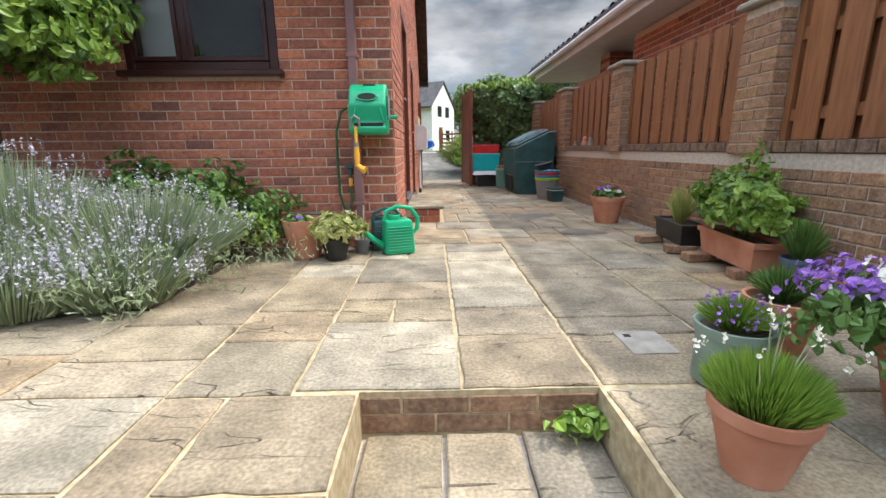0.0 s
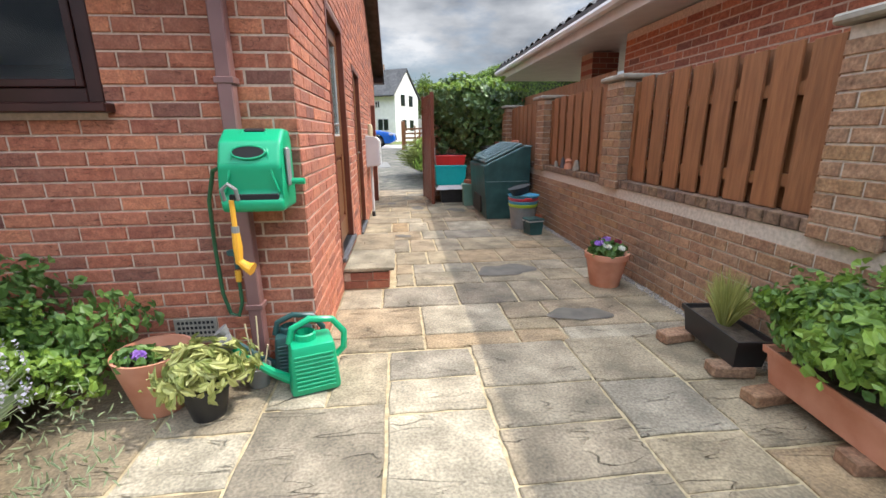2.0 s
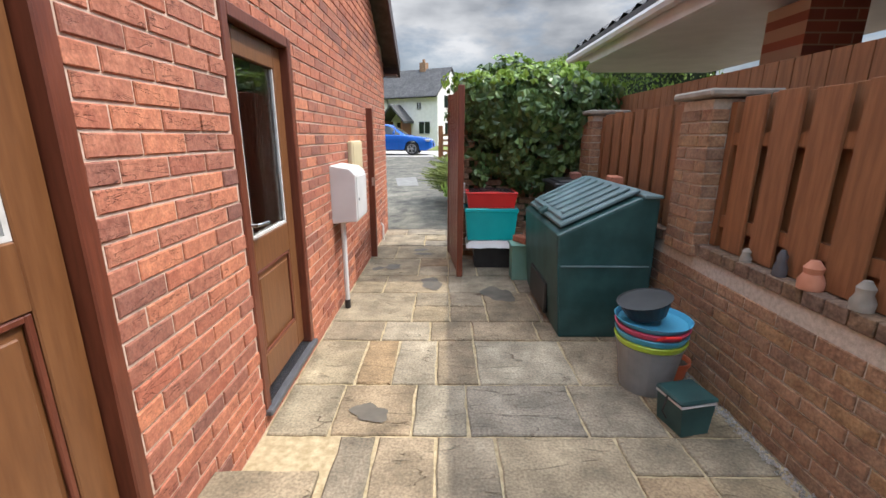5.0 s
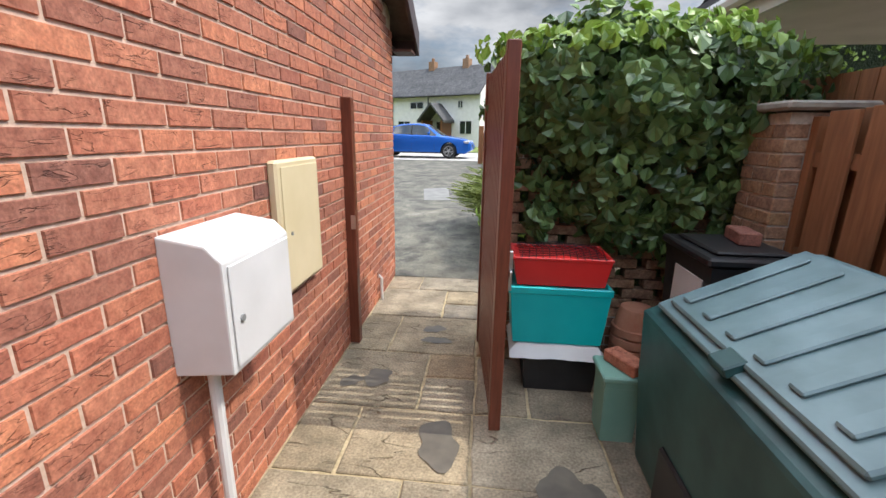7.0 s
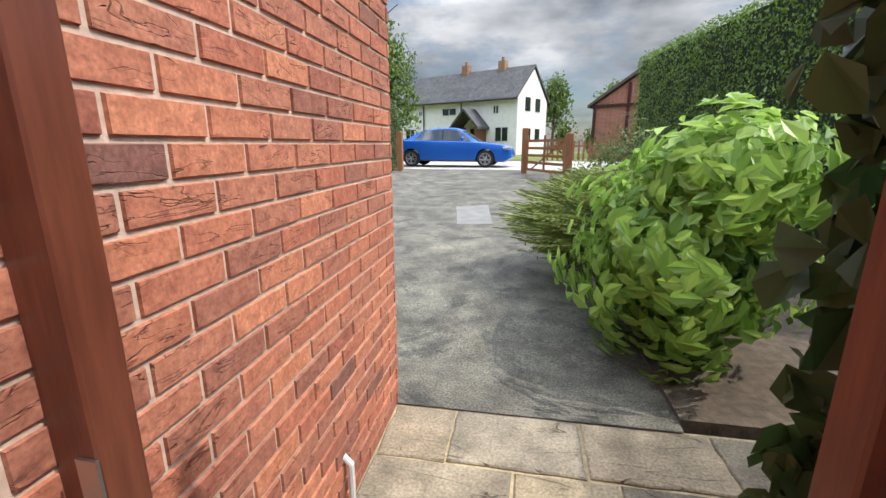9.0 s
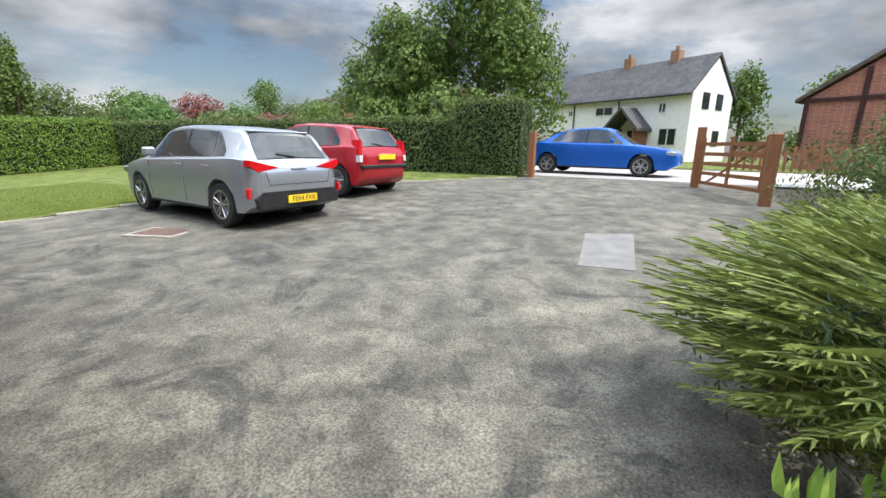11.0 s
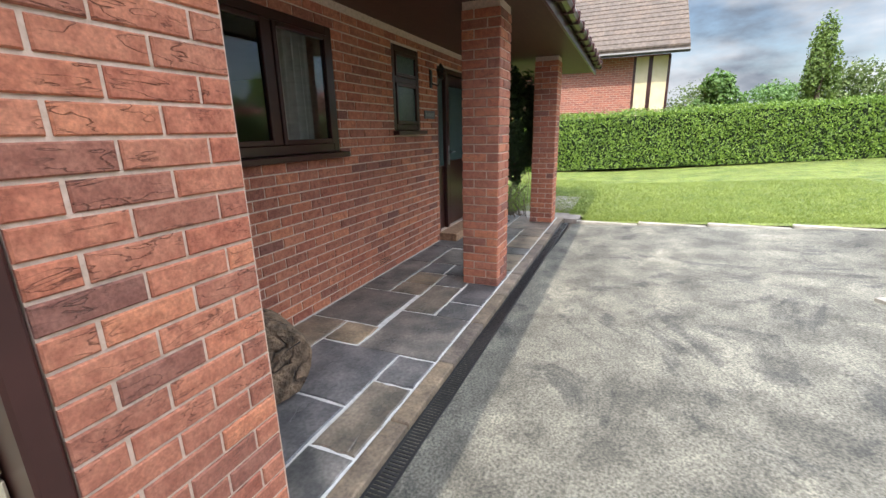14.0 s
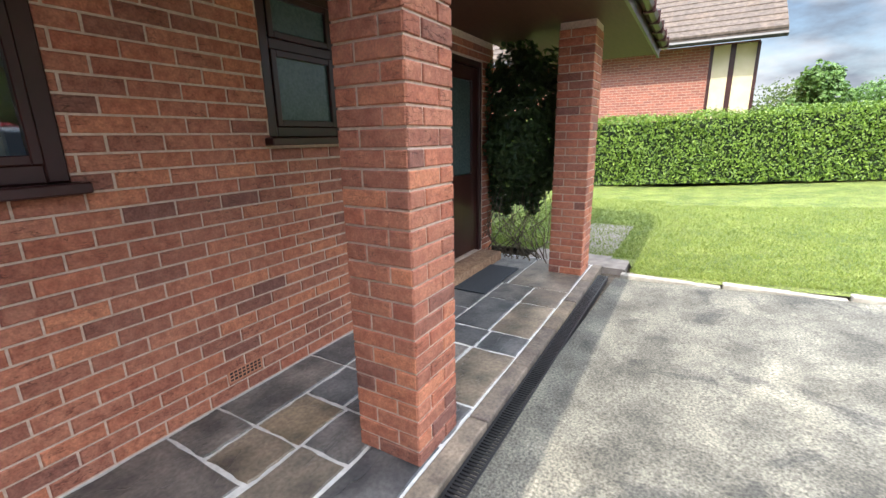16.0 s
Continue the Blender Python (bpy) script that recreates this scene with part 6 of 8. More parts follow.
clump(pp, (0, 0, 0.30), (0.14, 0.14, 0.07), 260, L_MID, 0.05, 0.8, 68)
for k, (x, y, z, m) in enumerate(((0.06, -0.12, 0.34, L_WHITEP), (-0.08, -0.02, 0.37, L_PURPLE), (0.02, 0.06, 0.38, L_PURPLE), (-0.04, -0.08, 0.35, L_WHITEP), (0.10, 0.02, 0.36, leaf_mat("maroon_petal", (0.20, 0.02, 0.05), (0.3, 0.04, 0.08))))):
    clump(pp, (x, y, z), (0.025, 0.025, 0.015), 12, m, 0.04, 1.0, 70 + k, name="flower")
sp2 = thing("step_weed", "broad-leaved green plant growing beside the sunken step", "plant", (0.78, -2.36, -0.17))
clump(sp2, (0.02, 0.02, 0.05), (0.10, 0.05, 0.05), 34, L_BRIGHT, 0.06, 0.75, 76)
dc = thing("drain_cover", "small pale drain cover with a square hole in the paving", "drain cover", (1.19, -1.95, 0.0))
part("slab", boxes((-0.09, 0.10, -0.11, 0.10, -0.02, 0.0045), bev=0.002), M_CONC, dc)
# Dark square laid on the slab as the painted shade of its hole.
part("hole", boxes((-0.06, -0.03, 0.04, 0.07, 0.0046, 0.0052)), M_DARK, dc)

# gravel line along the garden wall
rng = np.random.default_rng(9)
vs, fs = [], []
for i in range(2600):
    y, x, s = rng.uniform(-0.5, 5.5), 2.475 + rng.normal(0, 0.018), rng.uniform(0.004, 0.011)
    k = len(vs)
    vs += [(x - s, y, 0.004), (x, y - s, 0.004), (x + s, y, 0.004), (x, y + s, 0.004), (x, y, 0.006 + s)]
    fs += [(k, k + 1, k + 4), (k + 1, k + 2, k + 4), (k + 2, k + 3, k + 4), (k + 3, k, k + 4)]
me = bpy.data.meshes.new("gravel")
me.from_pydata(vs, [], fs)
me.materials.append(surface("gravel_stone", (0.2, 0.18, 0.15), (0.5, 0.46, 0.40), 60, 0.9, 0.2, 0.001))
tagged(new("gravel", me), "thin line of gravel and leaf litter along the wall foot", "gravel", kind="stuff")

# damp stains in the paving
M_STAIN = surface("damp_stone", (0.095, 0.085, 0.066), (0.15, 0.13, 0.10), 8, 0.6, 0.4, 0.003)


def stain(x, y, rx, ry, seed):
    r = random.Random(seed)
    bm = bmesh.new()
    vs = []
    for i in range(26):
        a = 2 * math.pi * i / 26
        k = 1 + 0.22 * math.sin(2 * a + seed) + 0.12 * math.sin(5 * a + seed * 2) + r.uniform(-0.03, 0.03)
        vs.append(bm.verts.new((x + rx * k * math.cos(a), y + ry * k * math.sin(a), 0.0065)))
    bm.faces.new(vs)
    ob = link_bm("damp_patch", bm, M_STAIN)
    tagged(ob, kind="structure")


for i, q in enumerate(((1.48, 1.50, 0.24, 0.19), (1.75, 0.43, 0.19, 0.13), (0.52, 3.06, 0.10, 0.08), (0.80, 5.20, 0.12, 0.16), (0.33, 5.78, 0.10, 0.09), (0.17, 5.72, 0.07, 0.06), (0.62, 6.55, 0.08, 0.07), (0.66, 6.35, 0.10, 0.06), (1.45, 4.9, 0.14, 0.2))):
    stain(*q, i + 1)

# ---------- bins and boxes ----------
bk = thing("grit_bunker", "large dark green plastic storage bunker with a sloping ribbed lid", "storage bunker", (1.76, 3.97, 0.0))
bm = bmesh.new()
prism(bm, [(0.04, 0.0), (0.69, 0.0), (0.69, 1.07), (0.55, 1.07), (-0.02, 0.80), (0.0, 0.50)], "y", 0.02, 1.27)
bmesh.ops.bevel(bm, geom=list(bm.edges), offset=0.02, segments=2, profile=0.6, affect="EDGES")
part("body", bm, M_DGREEN, bk)
SL = math.atan2(0.27, 0.57)
lidp = new("lid")
lidp.parent = bk
lidp.matrix_local = Matrix.Translation((0.02, 0.10, 0.835)) @ Matrix.Rotation(-SL, 4, "Y")
# Body green made far paler: sky light on the lid is put into the colour.
M_LID = surface("skylit_green_lid", (0.12, 0.20, 0.205), (0.19, 0.29, 0.30), 5, 0.4, 0.3, 0.003, big=0.3)
part("plate", boxes((0.0, 0.62, 0, 1.10, 0.0, 0.03), (0.04, 0.58, 0.06, 1.04, 0.03, 0.055), bev=0.008), M_LID, lidp)
for i in range(6):
    part("rib", boxes((0.08, 0.54, 0.14 + i * 0.16, 0.20 + i * 0.16, 0.055, 0.07), bev=0.006), M_LID, lidp)
part("latch", boxes((-0.02, 0.06, 0.50, 0.60, 0.02, 0.06), bev=0.006), M_DGREEN, lidp)
part("ledge", boxes((0.57, 0.70, 0.0, 1.28, 1.066, 1.09), bev=0.006), M_LID, bk)
part("seam", boxes((0.02, 0.66, 0.008, 0.0185, 0.565, 0.575)), M_LID, bk)
part("hatch", boxes((-0.002, 0.03, 0.35, 0.95, 0.05, 0.32), bev=0.01), M_BLACKP, bk)
for x, y, z, lab in ((2.395, 4.72, 1.092, "red brick lying on the bunker ledge as a weight"), (2.33, 5.62, 1.052, "red brick lying on the black bin lid as a weight")):
    b = thing("loose_brick", lab, "brick", (x, y, z), 80)
    part("brick_body", boxes((-0.1075, 0.1075, -0.05, 0.05, 0, 0.065), bev=0.006), M_BRICK, b)


def wheelie(at, rz):
    w = thing("wheelie_bin", "black wheeled bin with a pale label, standing behind the bunker", "wheeled bin", at, rz)
    bm = bmesh.new()
    lo = [bm.verts.new(p) for p in ((-0.17, -0.20, 0.05), (0.17, -0.20, 0.05), (0.17, 0.20, 0.05), (-0.17, 0.20, 0.05))]
    hi = [bm.verts.new(p) for p in ((-0.21, -0.27, 0.98), (0.21, -0.27, 0.98), (0.21, 0.25, 0.98), (-0.21, 0.25, 0.98))]
    for i in range(4):
        bm.faces.new((lo[i], lo[(i + 1) % 4], hi[(i + 1) % 4], hi[i]))
    bm.faces.new(lo[::-1]), bm.faces.new(hi)
    part("body", bm, M_BLACKP, w)
    part("lid", boxes((-0.235, 0.235, -0.28, 0.275, 0.985, 1.03), (-0.18, 0.18, -0.22, 0.20, 1.03, 1.05), bev=0.012), M_BLACKP, w, "black lid")
    part("handle", tube(bmesh.new(), [(-0.20, 0.275, 0.96), (0.20, 0.275, 0.96)], 0.016), M_BLACKP, w)
    for s in (-1, 1):
        part("wheel", tube(bmesh.new(), [(s * 0.19, 0.20, 0.10), (s * 0.225, 0.20, 0.10)], 0.10, 16), M_RUBBER, w)
    part("label", boxes((-0.212, -0.203, -0.20, 0.10, 0.68, 0.90)), M_WHITE, w, "pale label")


wheelie((2.27, 5.60, 0.0), 0)


def crate(name, label, x0, x1, y0, y1, z0, z1, mat):
    c = thing(name, label, "recycling box", ((x0 + x1) / 2, (y0 + y1) / 2, z0))
    w, d, h = (x1 - x0) / 2, (y1 - y0) / 2, z1 - z0
    bm = bmesh.new()
    lo = [bm.verts.new(p) for p in ((-w * .88, -d * .88, 0), (w * .88, -d * .88, 0), (w * .88, d * .88, 0), (-w * .88, d * .88, 0))]
    hi = [bm.verts.new(p) for p in ((-w * .97, -d * .97, h * .9), (w * .97, -d * .97, h * .9), (w * .97, d * .97, h * .9), (-w * .97, d * .97, h * .9))]
    for i in range(4):
        bm.faces.new((lo[i], lo[(i + 1) % 4], hi[(i + 1) % 4], hi[i]))
    bm.faces.new(lo[::-1]), bm.faces.new(hi)
    part("tub", bm, mat, c)
    part("rim", boxes((-w, w, -d, -d + 0.025, h * .88, h), (-w, w, d - 0.025, d, h * .88, h), (-w, -w + 0.025, -d + 0.025, d - 0.025, h * .88, h), (w - 0.025, w, -d + 0.025, d - 0.025, h * .88, h), bev=0.005), mat, c)
    return c


crate("black_crate", "black plastic crate at the bottom of the stack", 1.26, 1.74, 5.76, 6.12, 0.0, 0.315, M_BLACKP)
bag = thing("plastic_sheet", "crumpled white plastic sheet over the black crate", "plastic sheet", (1.47, 5.94, 0.317))
bm = bmesh.new()
r = random.Random(4)
bmesh.ops.create_grid(bm, x_segments=14, y_segments=10, size=0.5)
for v in bm.verts:
    v.co.x *= 0.58
    v.co.y *= 0.46
    e = max(abs(v.co.x) / 0.24, abs(v.co.y) / 0.18)
    v.co.z = 0.012 + r.uniform(-0.004, 0.006) - max(0, e - 1) * 0.28
    v.co.z = max(v.co.z, -0.09)
part("sheet", bm, M_WHITE, bag, smooth=True)
c2 = crate("teal_crate", "turquoise recycling box stacked under the red one", 1.16, 1.765, 5.74, 6.12, 0.334, 0.70, M_TEAL)
c3 = crate("red_crate", "red recycling box covered with a dark net", 1.17, 1.755, 5.76, 6.10, 0.702, 0.88, M_RED)
bm = bmesh.new()
for i in range(13):
    x = -0.24 + i * 0.04
    tube(bm, [(x, -0.18, 0.178), (x + 0.02, 0.0, 0.192), (x, 0.17, 0.182)], 0.003, 4)
    if i < 9:
        y = -0.16 + i * 0.04
        tube(bm, [(-0.25, y, 0.18), (0.0, y + 0.015, 0.194), (0.25, y, 0.18)], 0.003, 4)
part("net", bm, M_BLACKP, c3, "dark net")
cd = crate("food_caddy", "small pale green food waste caddy with a brick on its lid", 1.64, 1.83, 5.32, 5.52, 0.0, 0.36, surface("pale_green_plastic", (0.16, 0.33, 0.26), (0.20, 0.38, 0.30), 5, 0.45, 0.1, 0.001))
part("lid", boxes((-0.11, 0.11, -0.12, 0.12, 0.362, 0.395), bev=0.008), surface("pale_green_lid", (0.16, 0.33, 0.26), (0.20, 0.38, 0.30), 5, 0.45, 0.1, 0.001), cd, "green lid")
lb = thing("loose_brick", "dark red brick weighing down the food caddy lid", "brick", (1.76, 5.42, 0.3955), -62)
part("brick_body", boxes((-0.1075, 0.1075, -0.05, 0.05, 0, 0.065), bev=0.006), M_BRICK, lb)
ts = thing("terracotta_pot_stack", "stack of empty terracotta pots beside the bins", "plant pots", (2.04, 6.10, 0.0))
for i in range(5):
    z = 0.07 * i
    part("pot", lathe(bmesh.new(), [(0.145, z), (0.152, z + 0.005), (0.150, z + 0.055), (0.138, z + 0.06), (0.105, z + 0.185), (0.098, z + 0.19), (0.014, z + 0.19)], 22), M_TERRA, ts)
tb = thing("flexible_tubs", "stack of grey, blue, red and lime flexible garden tubs", "garden tubs", (2.17, 3.36, 0.0))
part("grey_tub", lathe(bmesh.new(), [(0.145, 0.0), (0.19, 0.30), (0.197, 0.30), (0.18, 0.29)], 26), M_GREYP, tb)
part("lime_tub", lathe(bmesh.new(), [(0.19, 0.301), (0.205, 0.335), (0.20, 0.34), (0.18, 0.33)], 26), surface("lime_plastic", (0.42, 0.60, 0.05), (0.48, 0.66, 0.07), 4, 0.4, 0, 0), tb, "lime tub")
M_SKY = surface("blue_plastic", (0.06, 0.33, 0.50), (0.08, 0.38, 0.55), 4, 0.4, 0, 0)
part("blue_tub", lathe(bmesh.new(), [(0.19, 0.341), (0.205, 0.375), (0.20, 0.38), (0.18, 0.37)], 26), M_SKY, tb, "blue tub")
part("red_tub", lathe(bmesh.new(), [(0.19, 0.381), (0.21, 0.415), (0.20, 0.42), (0.18, 0.41)], 26), surface("rose_plastic", (0.60, 0.06, 0.12), (0.64, 0.08, 0.14), 4, 0.4, 0, 0), tb, "red tub")
part("top_tub", lathe(bmesh.new(), [(0.19, 0.421), (0.215, 0.455), (0.207, 0.455), (0.19, 0.43)], 26), M_SKY, tb, "blue tub")
for s in (-1, 1):
    part("tub_handle", tube(bmesh.new(), [(-0.06, s * 0.20, 0.40), (-0.04, s * 0.235, 0.43), (0.04, s * 0.235, 0.43), (0.06, s * 0.20, 0.40)], 0.009, 6), M_RED, tb)
bm = lathe(bmesh.new(), [(0.11, 0.0), (0.15, 0.10), (0.155, 0.10), (0.145, 0.095)], 22)
bmesh.ops.rotate(bm, verts=bm.verts, cent=(0, 0, 0), matrix=Matrix.Rotation(radians(-14), 3, "Y"))
bmesh.ops.translate(bm, verts=bm.verts, vec=(-0.04, 0.0, 0.47))
part("black_bowl", bm, M_BLACKP, tb, "black bowl")
rp = pot("red_plastic_pot", "shallow orange-red plastic pot by the wall", (2.36, 3.42, 0.0), 0.07, 0.10, 0.15, surface("orange_plastic", (0.50, 0.10, 0.04), (0.55, 0.13, 0.05), 4, 0.5, 0.1, 0.001))
kc = thing("kitchen_caddy", "small dark green kitchen caddy with a pale bag under its lid", "caddy", (2.20, 2.98, 0.0), 12)
bm = bmesh.new()
prism(bm, [(-0.08, 0.0), (0.08, 0.0), (0.10, 0.17), (-0.10, 0.17)], "y", -0.09, 0.09)
part("body", bm, M_DGREEN, kc)
part("liner", boxes((-0.106, 0.106, -0.096, 0.096, 0.165, 0.178), bev=0.003), M_WHITE, kc, "pale bag liner")
part("lid", boxes((-0.112, 0.112, -0.10, 0.10, 0.18, 0.205), bev=0.01), M_DGREEN, kc)
part("handle", tube(bmesh.new(), [(-0.112, 0, 0.19), (-0.15, -0.02, 0.12), (-0.13, -0.03, 0.08)], 0.005, 6), M_BLACKP, kc)

# ornaments on the coping
for k, (y, hh, rr, m) in enumerate(((3.22, 0.075, 0.028, M_CONC), (2.98, 0.13, 0.03, M_SLATEGREY), (2.80, 0.13, 0.05, M_TERRA), (2.56, 0.12, 0.04, M_CONC))):
    o = thing("wall_ornament", "small weathered stone ornament on the wall coping", "ornament", (WX + 0.03, y, 0.836), 0, "ornaments on the wall")
    part("figure", lathe(bmesh.new(), [(rr, 0), (rr * 1.05, hh * 0.3), (rr * 0.7, hh * 0.55), (rr * 0.8, hh * 0.75), (rr * 0.35, hh)], 12), m, o, smooth=True)

# ---------- gate, post, meter boxes ----------
M_GREDGE = M_GATEWOOD
sgt = thing("slatted_gate", "open dark red-brown slatted timber gate with a latch", "gate", (1.09, 5.27, 0.055), 95)
for x in (0.0, 1.0):
    part("stile", boxes((x, x + 0.055, -0.03, 0.03, 0, 1.90), bev=0.004), M_GATEWOOD, sgt, "gate stile")
for z in (0.10, 0.92, 1.74):
    part("rail", boxes((0.055, 1.0, -0.028, 0.0, z, z + 0.08), bev=0.003), M_GATEWOOD, sgt)
for i in range(14):
    part("slat", boxes((0.065 + i * 0.067, 0.065 + i * 0.067 + 0.045, 0.002, 0.02, 0.02, 1.87), bev=0.002), M_GATEWOOD, sgt)
part("latch", boxes((-0.012, 0.10, -0.045, -0.031, 0.86, 0.89), (0.02, 0.045, -0.05, -0.031, 0.78, 0.98), bev=0.003), M_METAL, sgt, "metal latch")
gpst = thing("gate_post_wall", "dark brown timber gate post fixed to the brick wall", "gate post", (0.0, 6.28, 0.0))
part("post", boxes((0.0, 0.075, -0.04, 0.03, 0.0, 1.80), bev=0.004), M_GATEWOOD, gpst)
part("keep", boxes((0.045, 0.078, -0.046, -0.041, 0.9, 1.0)), M_METAL, gpst, "metal keep")
wbx = thing("white_meter_box", "white meter box with a sloping top on the brick wall", "meter box", (0.0, 4.445, 0.78))
bm = bmesh.new()
prism(bm, [(0.0, 0.0), (0.21, 0.02), (0.21, 0.40), (0.16, 0.45), (0.0, 0.475)], "y", 0.03, 0.47)
bmesh.ops.bevel(bm, geom=list(bm.edges), offset=0.008, segments=2, profile=0.6, affect="EDGES")
part("case", bm, M_WHITE, wbx)
part("door", boxes((0.211, 0.219, 0.05, 0.45, 0.04, 0.385), bev=0.003), M_WHITE, wbx, "white door")
part("lock", tube(bmesh.new(), [(0.219, 0.09, 0.2), (0.226, 0.09, 0.2)], 0.012, 10), M_GREYP, wbx)
part("pipe", tube(bmesh.new(), [(0.07, 0.12, 0.02), (0.07, 0.12, -0.72)], 0.021, 10), M_WHITE, wbx, "white pipe")
part("pipe_foot", tube(bmesh.new(), [(0.07, 0.12, -0.80), (0.07, 0.12, -0.70)], 0.026, 10), M_BLACKP, wbx)
ybx = thing("cream_meter_box", "cream meter cabinet on the brick wall with a keyhole", "meter box", (0.0, 5.18, 0.785))
part("case", boxes((0.0, 0.05, 0.0, 0.48, 0.0, 0.655), bev=0.012), M_CREAM, ybx)
part("door", boxes((0.0505, 0.056, 0.035, 0.46, 0.02, 0.625), bev=0.002), M_CREAM, ybx, "cream door")
part("lock", tube(bmesh.new(), [(0.056, 0.10, 0.30), (0.060, 0.10, 0.30)], 0.010, 12), M_GREYP, ybx)
spk = thing("wall_pipe_stub", "short pale pipe stub low on the brick wall", "pipe", (0.0, 7.15, 0.0))
part("pipe", tube(bmesh.new(), [(0.03, 0, 0.0), (0.03, 0, 0.22), (0.0, 0, 0.25)], 0.014, 8), M_WHITE, spk)

# ---------- honeycomb wall and ivy ----------
bpy.data.objects.remove(W_END)
hw = thing("honeycomb_wall", "pierced brown brick screen wall behind the bins", "wall", (1.16, 6.36, 0.0))
hw["kind"] = "structure"
vs = 0
for c in range(22):
    z = c * 0.075
    off = 0.0 if c % 2 else 0.14
    x = -0.14 + off
    while x < 1.36:
        gap = 0.28 if 4 < c < 19 else 0.225
        xa, xb = max(x, 0.0), min(x + 0.215, 1.36)
        if xb - xa > 0.03:
            part("brick", boxes((xa, xb, -0.05, 0.05, z, z + 0.066), bev=0.003), M_GBRICK, hw)
        x += gap
part("mortar", boxes((0.0, 1.36, -0.046, 0.046, 0.0, 0.33), (0.0, 1.36, -0.046, 0.046, 1.42, 1.64)), M_GMORTAR, hw)
ivy = thing("ivy_screen", "thick glossy green climber spilling over the pierced screen wall", "climber", (1.75, 6.28, 0.0))
rng = np.random.default_rng(77)
for k, (c, r3, n) in enumerate((((0.0, 0.1, 1.85), (0.66, 0.42, 0.42), 1500), ((0.45, 0.05, 1.80), (0.72, 0.45, 0.42), 1600), ((-0.35, 0.02, 1.82), (0.35, 0.28, 0.36), 800), ((0.35, -0.02, 1.40), (0.75, 0.25, 0.42), 1600), ((0.05, -0.02, 1.12), (0.26, 0.16, 0.22), 260), ((0.75, -0.02, 1.05), (0.32, 0.18, 0.40), 500), ((-0.38, -0.05, 1.02), (0.09, 0.09, 0.13), 70), ((0.25, -0.03, 0.95), (0.2, 0.12, 0.16), 220))):
    p, nn = blob_points(rng, n, c, r3, -0.8, 0.35)
    nn[:, 1] -= 0.5
    leaves("foliage", p, nn, 0.095, L_IVY, ivy, aspect=0.9, kind="stuff", seed=80 + k, droop=0.7)
p, nn = blob_points(rng, 1000, (0.2, 0.1, 2.05), (0.95, 0.45, 0.26), 0.0, 0.35)
leaves("top_foliage", p, nn, 0.085, L_BRIGHT, ivy, aspect=0.85, kind="stuff", seed=95)
# Leaves added behind the screen; their dark green carries the shade in its gaps.
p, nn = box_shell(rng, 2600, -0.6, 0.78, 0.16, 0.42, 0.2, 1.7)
leaves("rear_shade_foliage", p, nn, 0.10, L_DARKG, ivy, aspect=0.9, kind="stuff", seed=97)
# Darker leaves within the ivy: its inner shade is put into the colour.
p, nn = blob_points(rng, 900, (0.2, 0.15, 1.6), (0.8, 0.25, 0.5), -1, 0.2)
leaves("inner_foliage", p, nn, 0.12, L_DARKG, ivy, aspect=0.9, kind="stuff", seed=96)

# ---------- shrubs beside the drive ----------
def feathery(name, label, at, r, h, n, seed):
    t = thing(name, label, "shrub", at)
    rng = np.random.default_rng(seed)
    R, T = [], []
    for i in range(n):
        a, u = rng.uniform(0, 6.283), rng.random()
        z = h * (0.12 + 0.78 * u)
        k = math.sin(math.pi * (0.15 + 0.75 * u)) ** 0.7
        tip = np.array([math.cos(a) * r * k * rng.uniform(0.7, 1.15), math.sin(a) * r * k * rng.uniform(0.7, 1.15), z + rng.uniform(0, 0.12)])
        root = tip * np.array([0.45, 0.45, 0.8])
        R.append(root), T.append(tip)
        d = tip - root
        side = np.cross(d, [0, 0, 1.0])
        side /= np.linalg.norm(side) + 1e-9
        for j in range(7):
            f = 0.35 + 0.1 * j
            b = root + d * f
            for s in (-1, 1):
                R.append(b), T.append(b + d * 0.13 + s * side * 0.07 * (1.1 - f) * 1.6 + np.array([0, 0, -0.012]))
    blades("sprays", R, T, 0.012, L_CONIF, t, 0.05, seed, kind="stuff")
    # Dark core leaves: the shade inside the shrub is put into their colour.
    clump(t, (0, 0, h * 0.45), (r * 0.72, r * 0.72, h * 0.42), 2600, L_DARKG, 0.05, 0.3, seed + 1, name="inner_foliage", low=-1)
    return t


feathery("juniper", "spreading feathery juniper with yellow-green tips beside the drive", (1.65, 10.2, 0.06), 1.1, 1.2, 1200, 101)
feathery("juniper", "low feathery juniper with yellow-green tips", (2.0, 12.3, 0.15), 0.9, 0.95, 600, 103)
L_LEAFY = leaf_mat("fresh_leaf", (0.18, 0.32, 0.05), (0.42, 0.58, 0.13), 0.4, 0.5)
ds1 = thing("leafy_shrub", "bright green large-leaved shrub at the corner of the drive", "shrub", (1.62, 8.72, 0.0))
clump(ds1, (0.05, 0.1, 0.68), (0.60, 0.75, 0.66), 1500, L_LEAFY, 0.145, 0.52, 105, low=-1)
clump(ds1, (0.28, 0.0, 1.22), (0.48, 0.65, 0.38), 700, L_LEAFY, 0.145, 0.5, 106, name="upper_foliage", low=-1)
# Inner leaves in a darker green, shade between the outer ones coloured in.
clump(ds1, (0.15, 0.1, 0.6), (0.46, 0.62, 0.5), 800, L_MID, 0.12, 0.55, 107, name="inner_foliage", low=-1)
sh2 = thing("cotoneaster", "loose dark green shrub by the gate post", "shrub", (3.0, 15.6, 0.3))
clump(sh2, (0, 0, 0.7), (1.1, 1.4, 0.8), 3000, L_PRIVET, 0.07, 0.5, 109, low=-1)
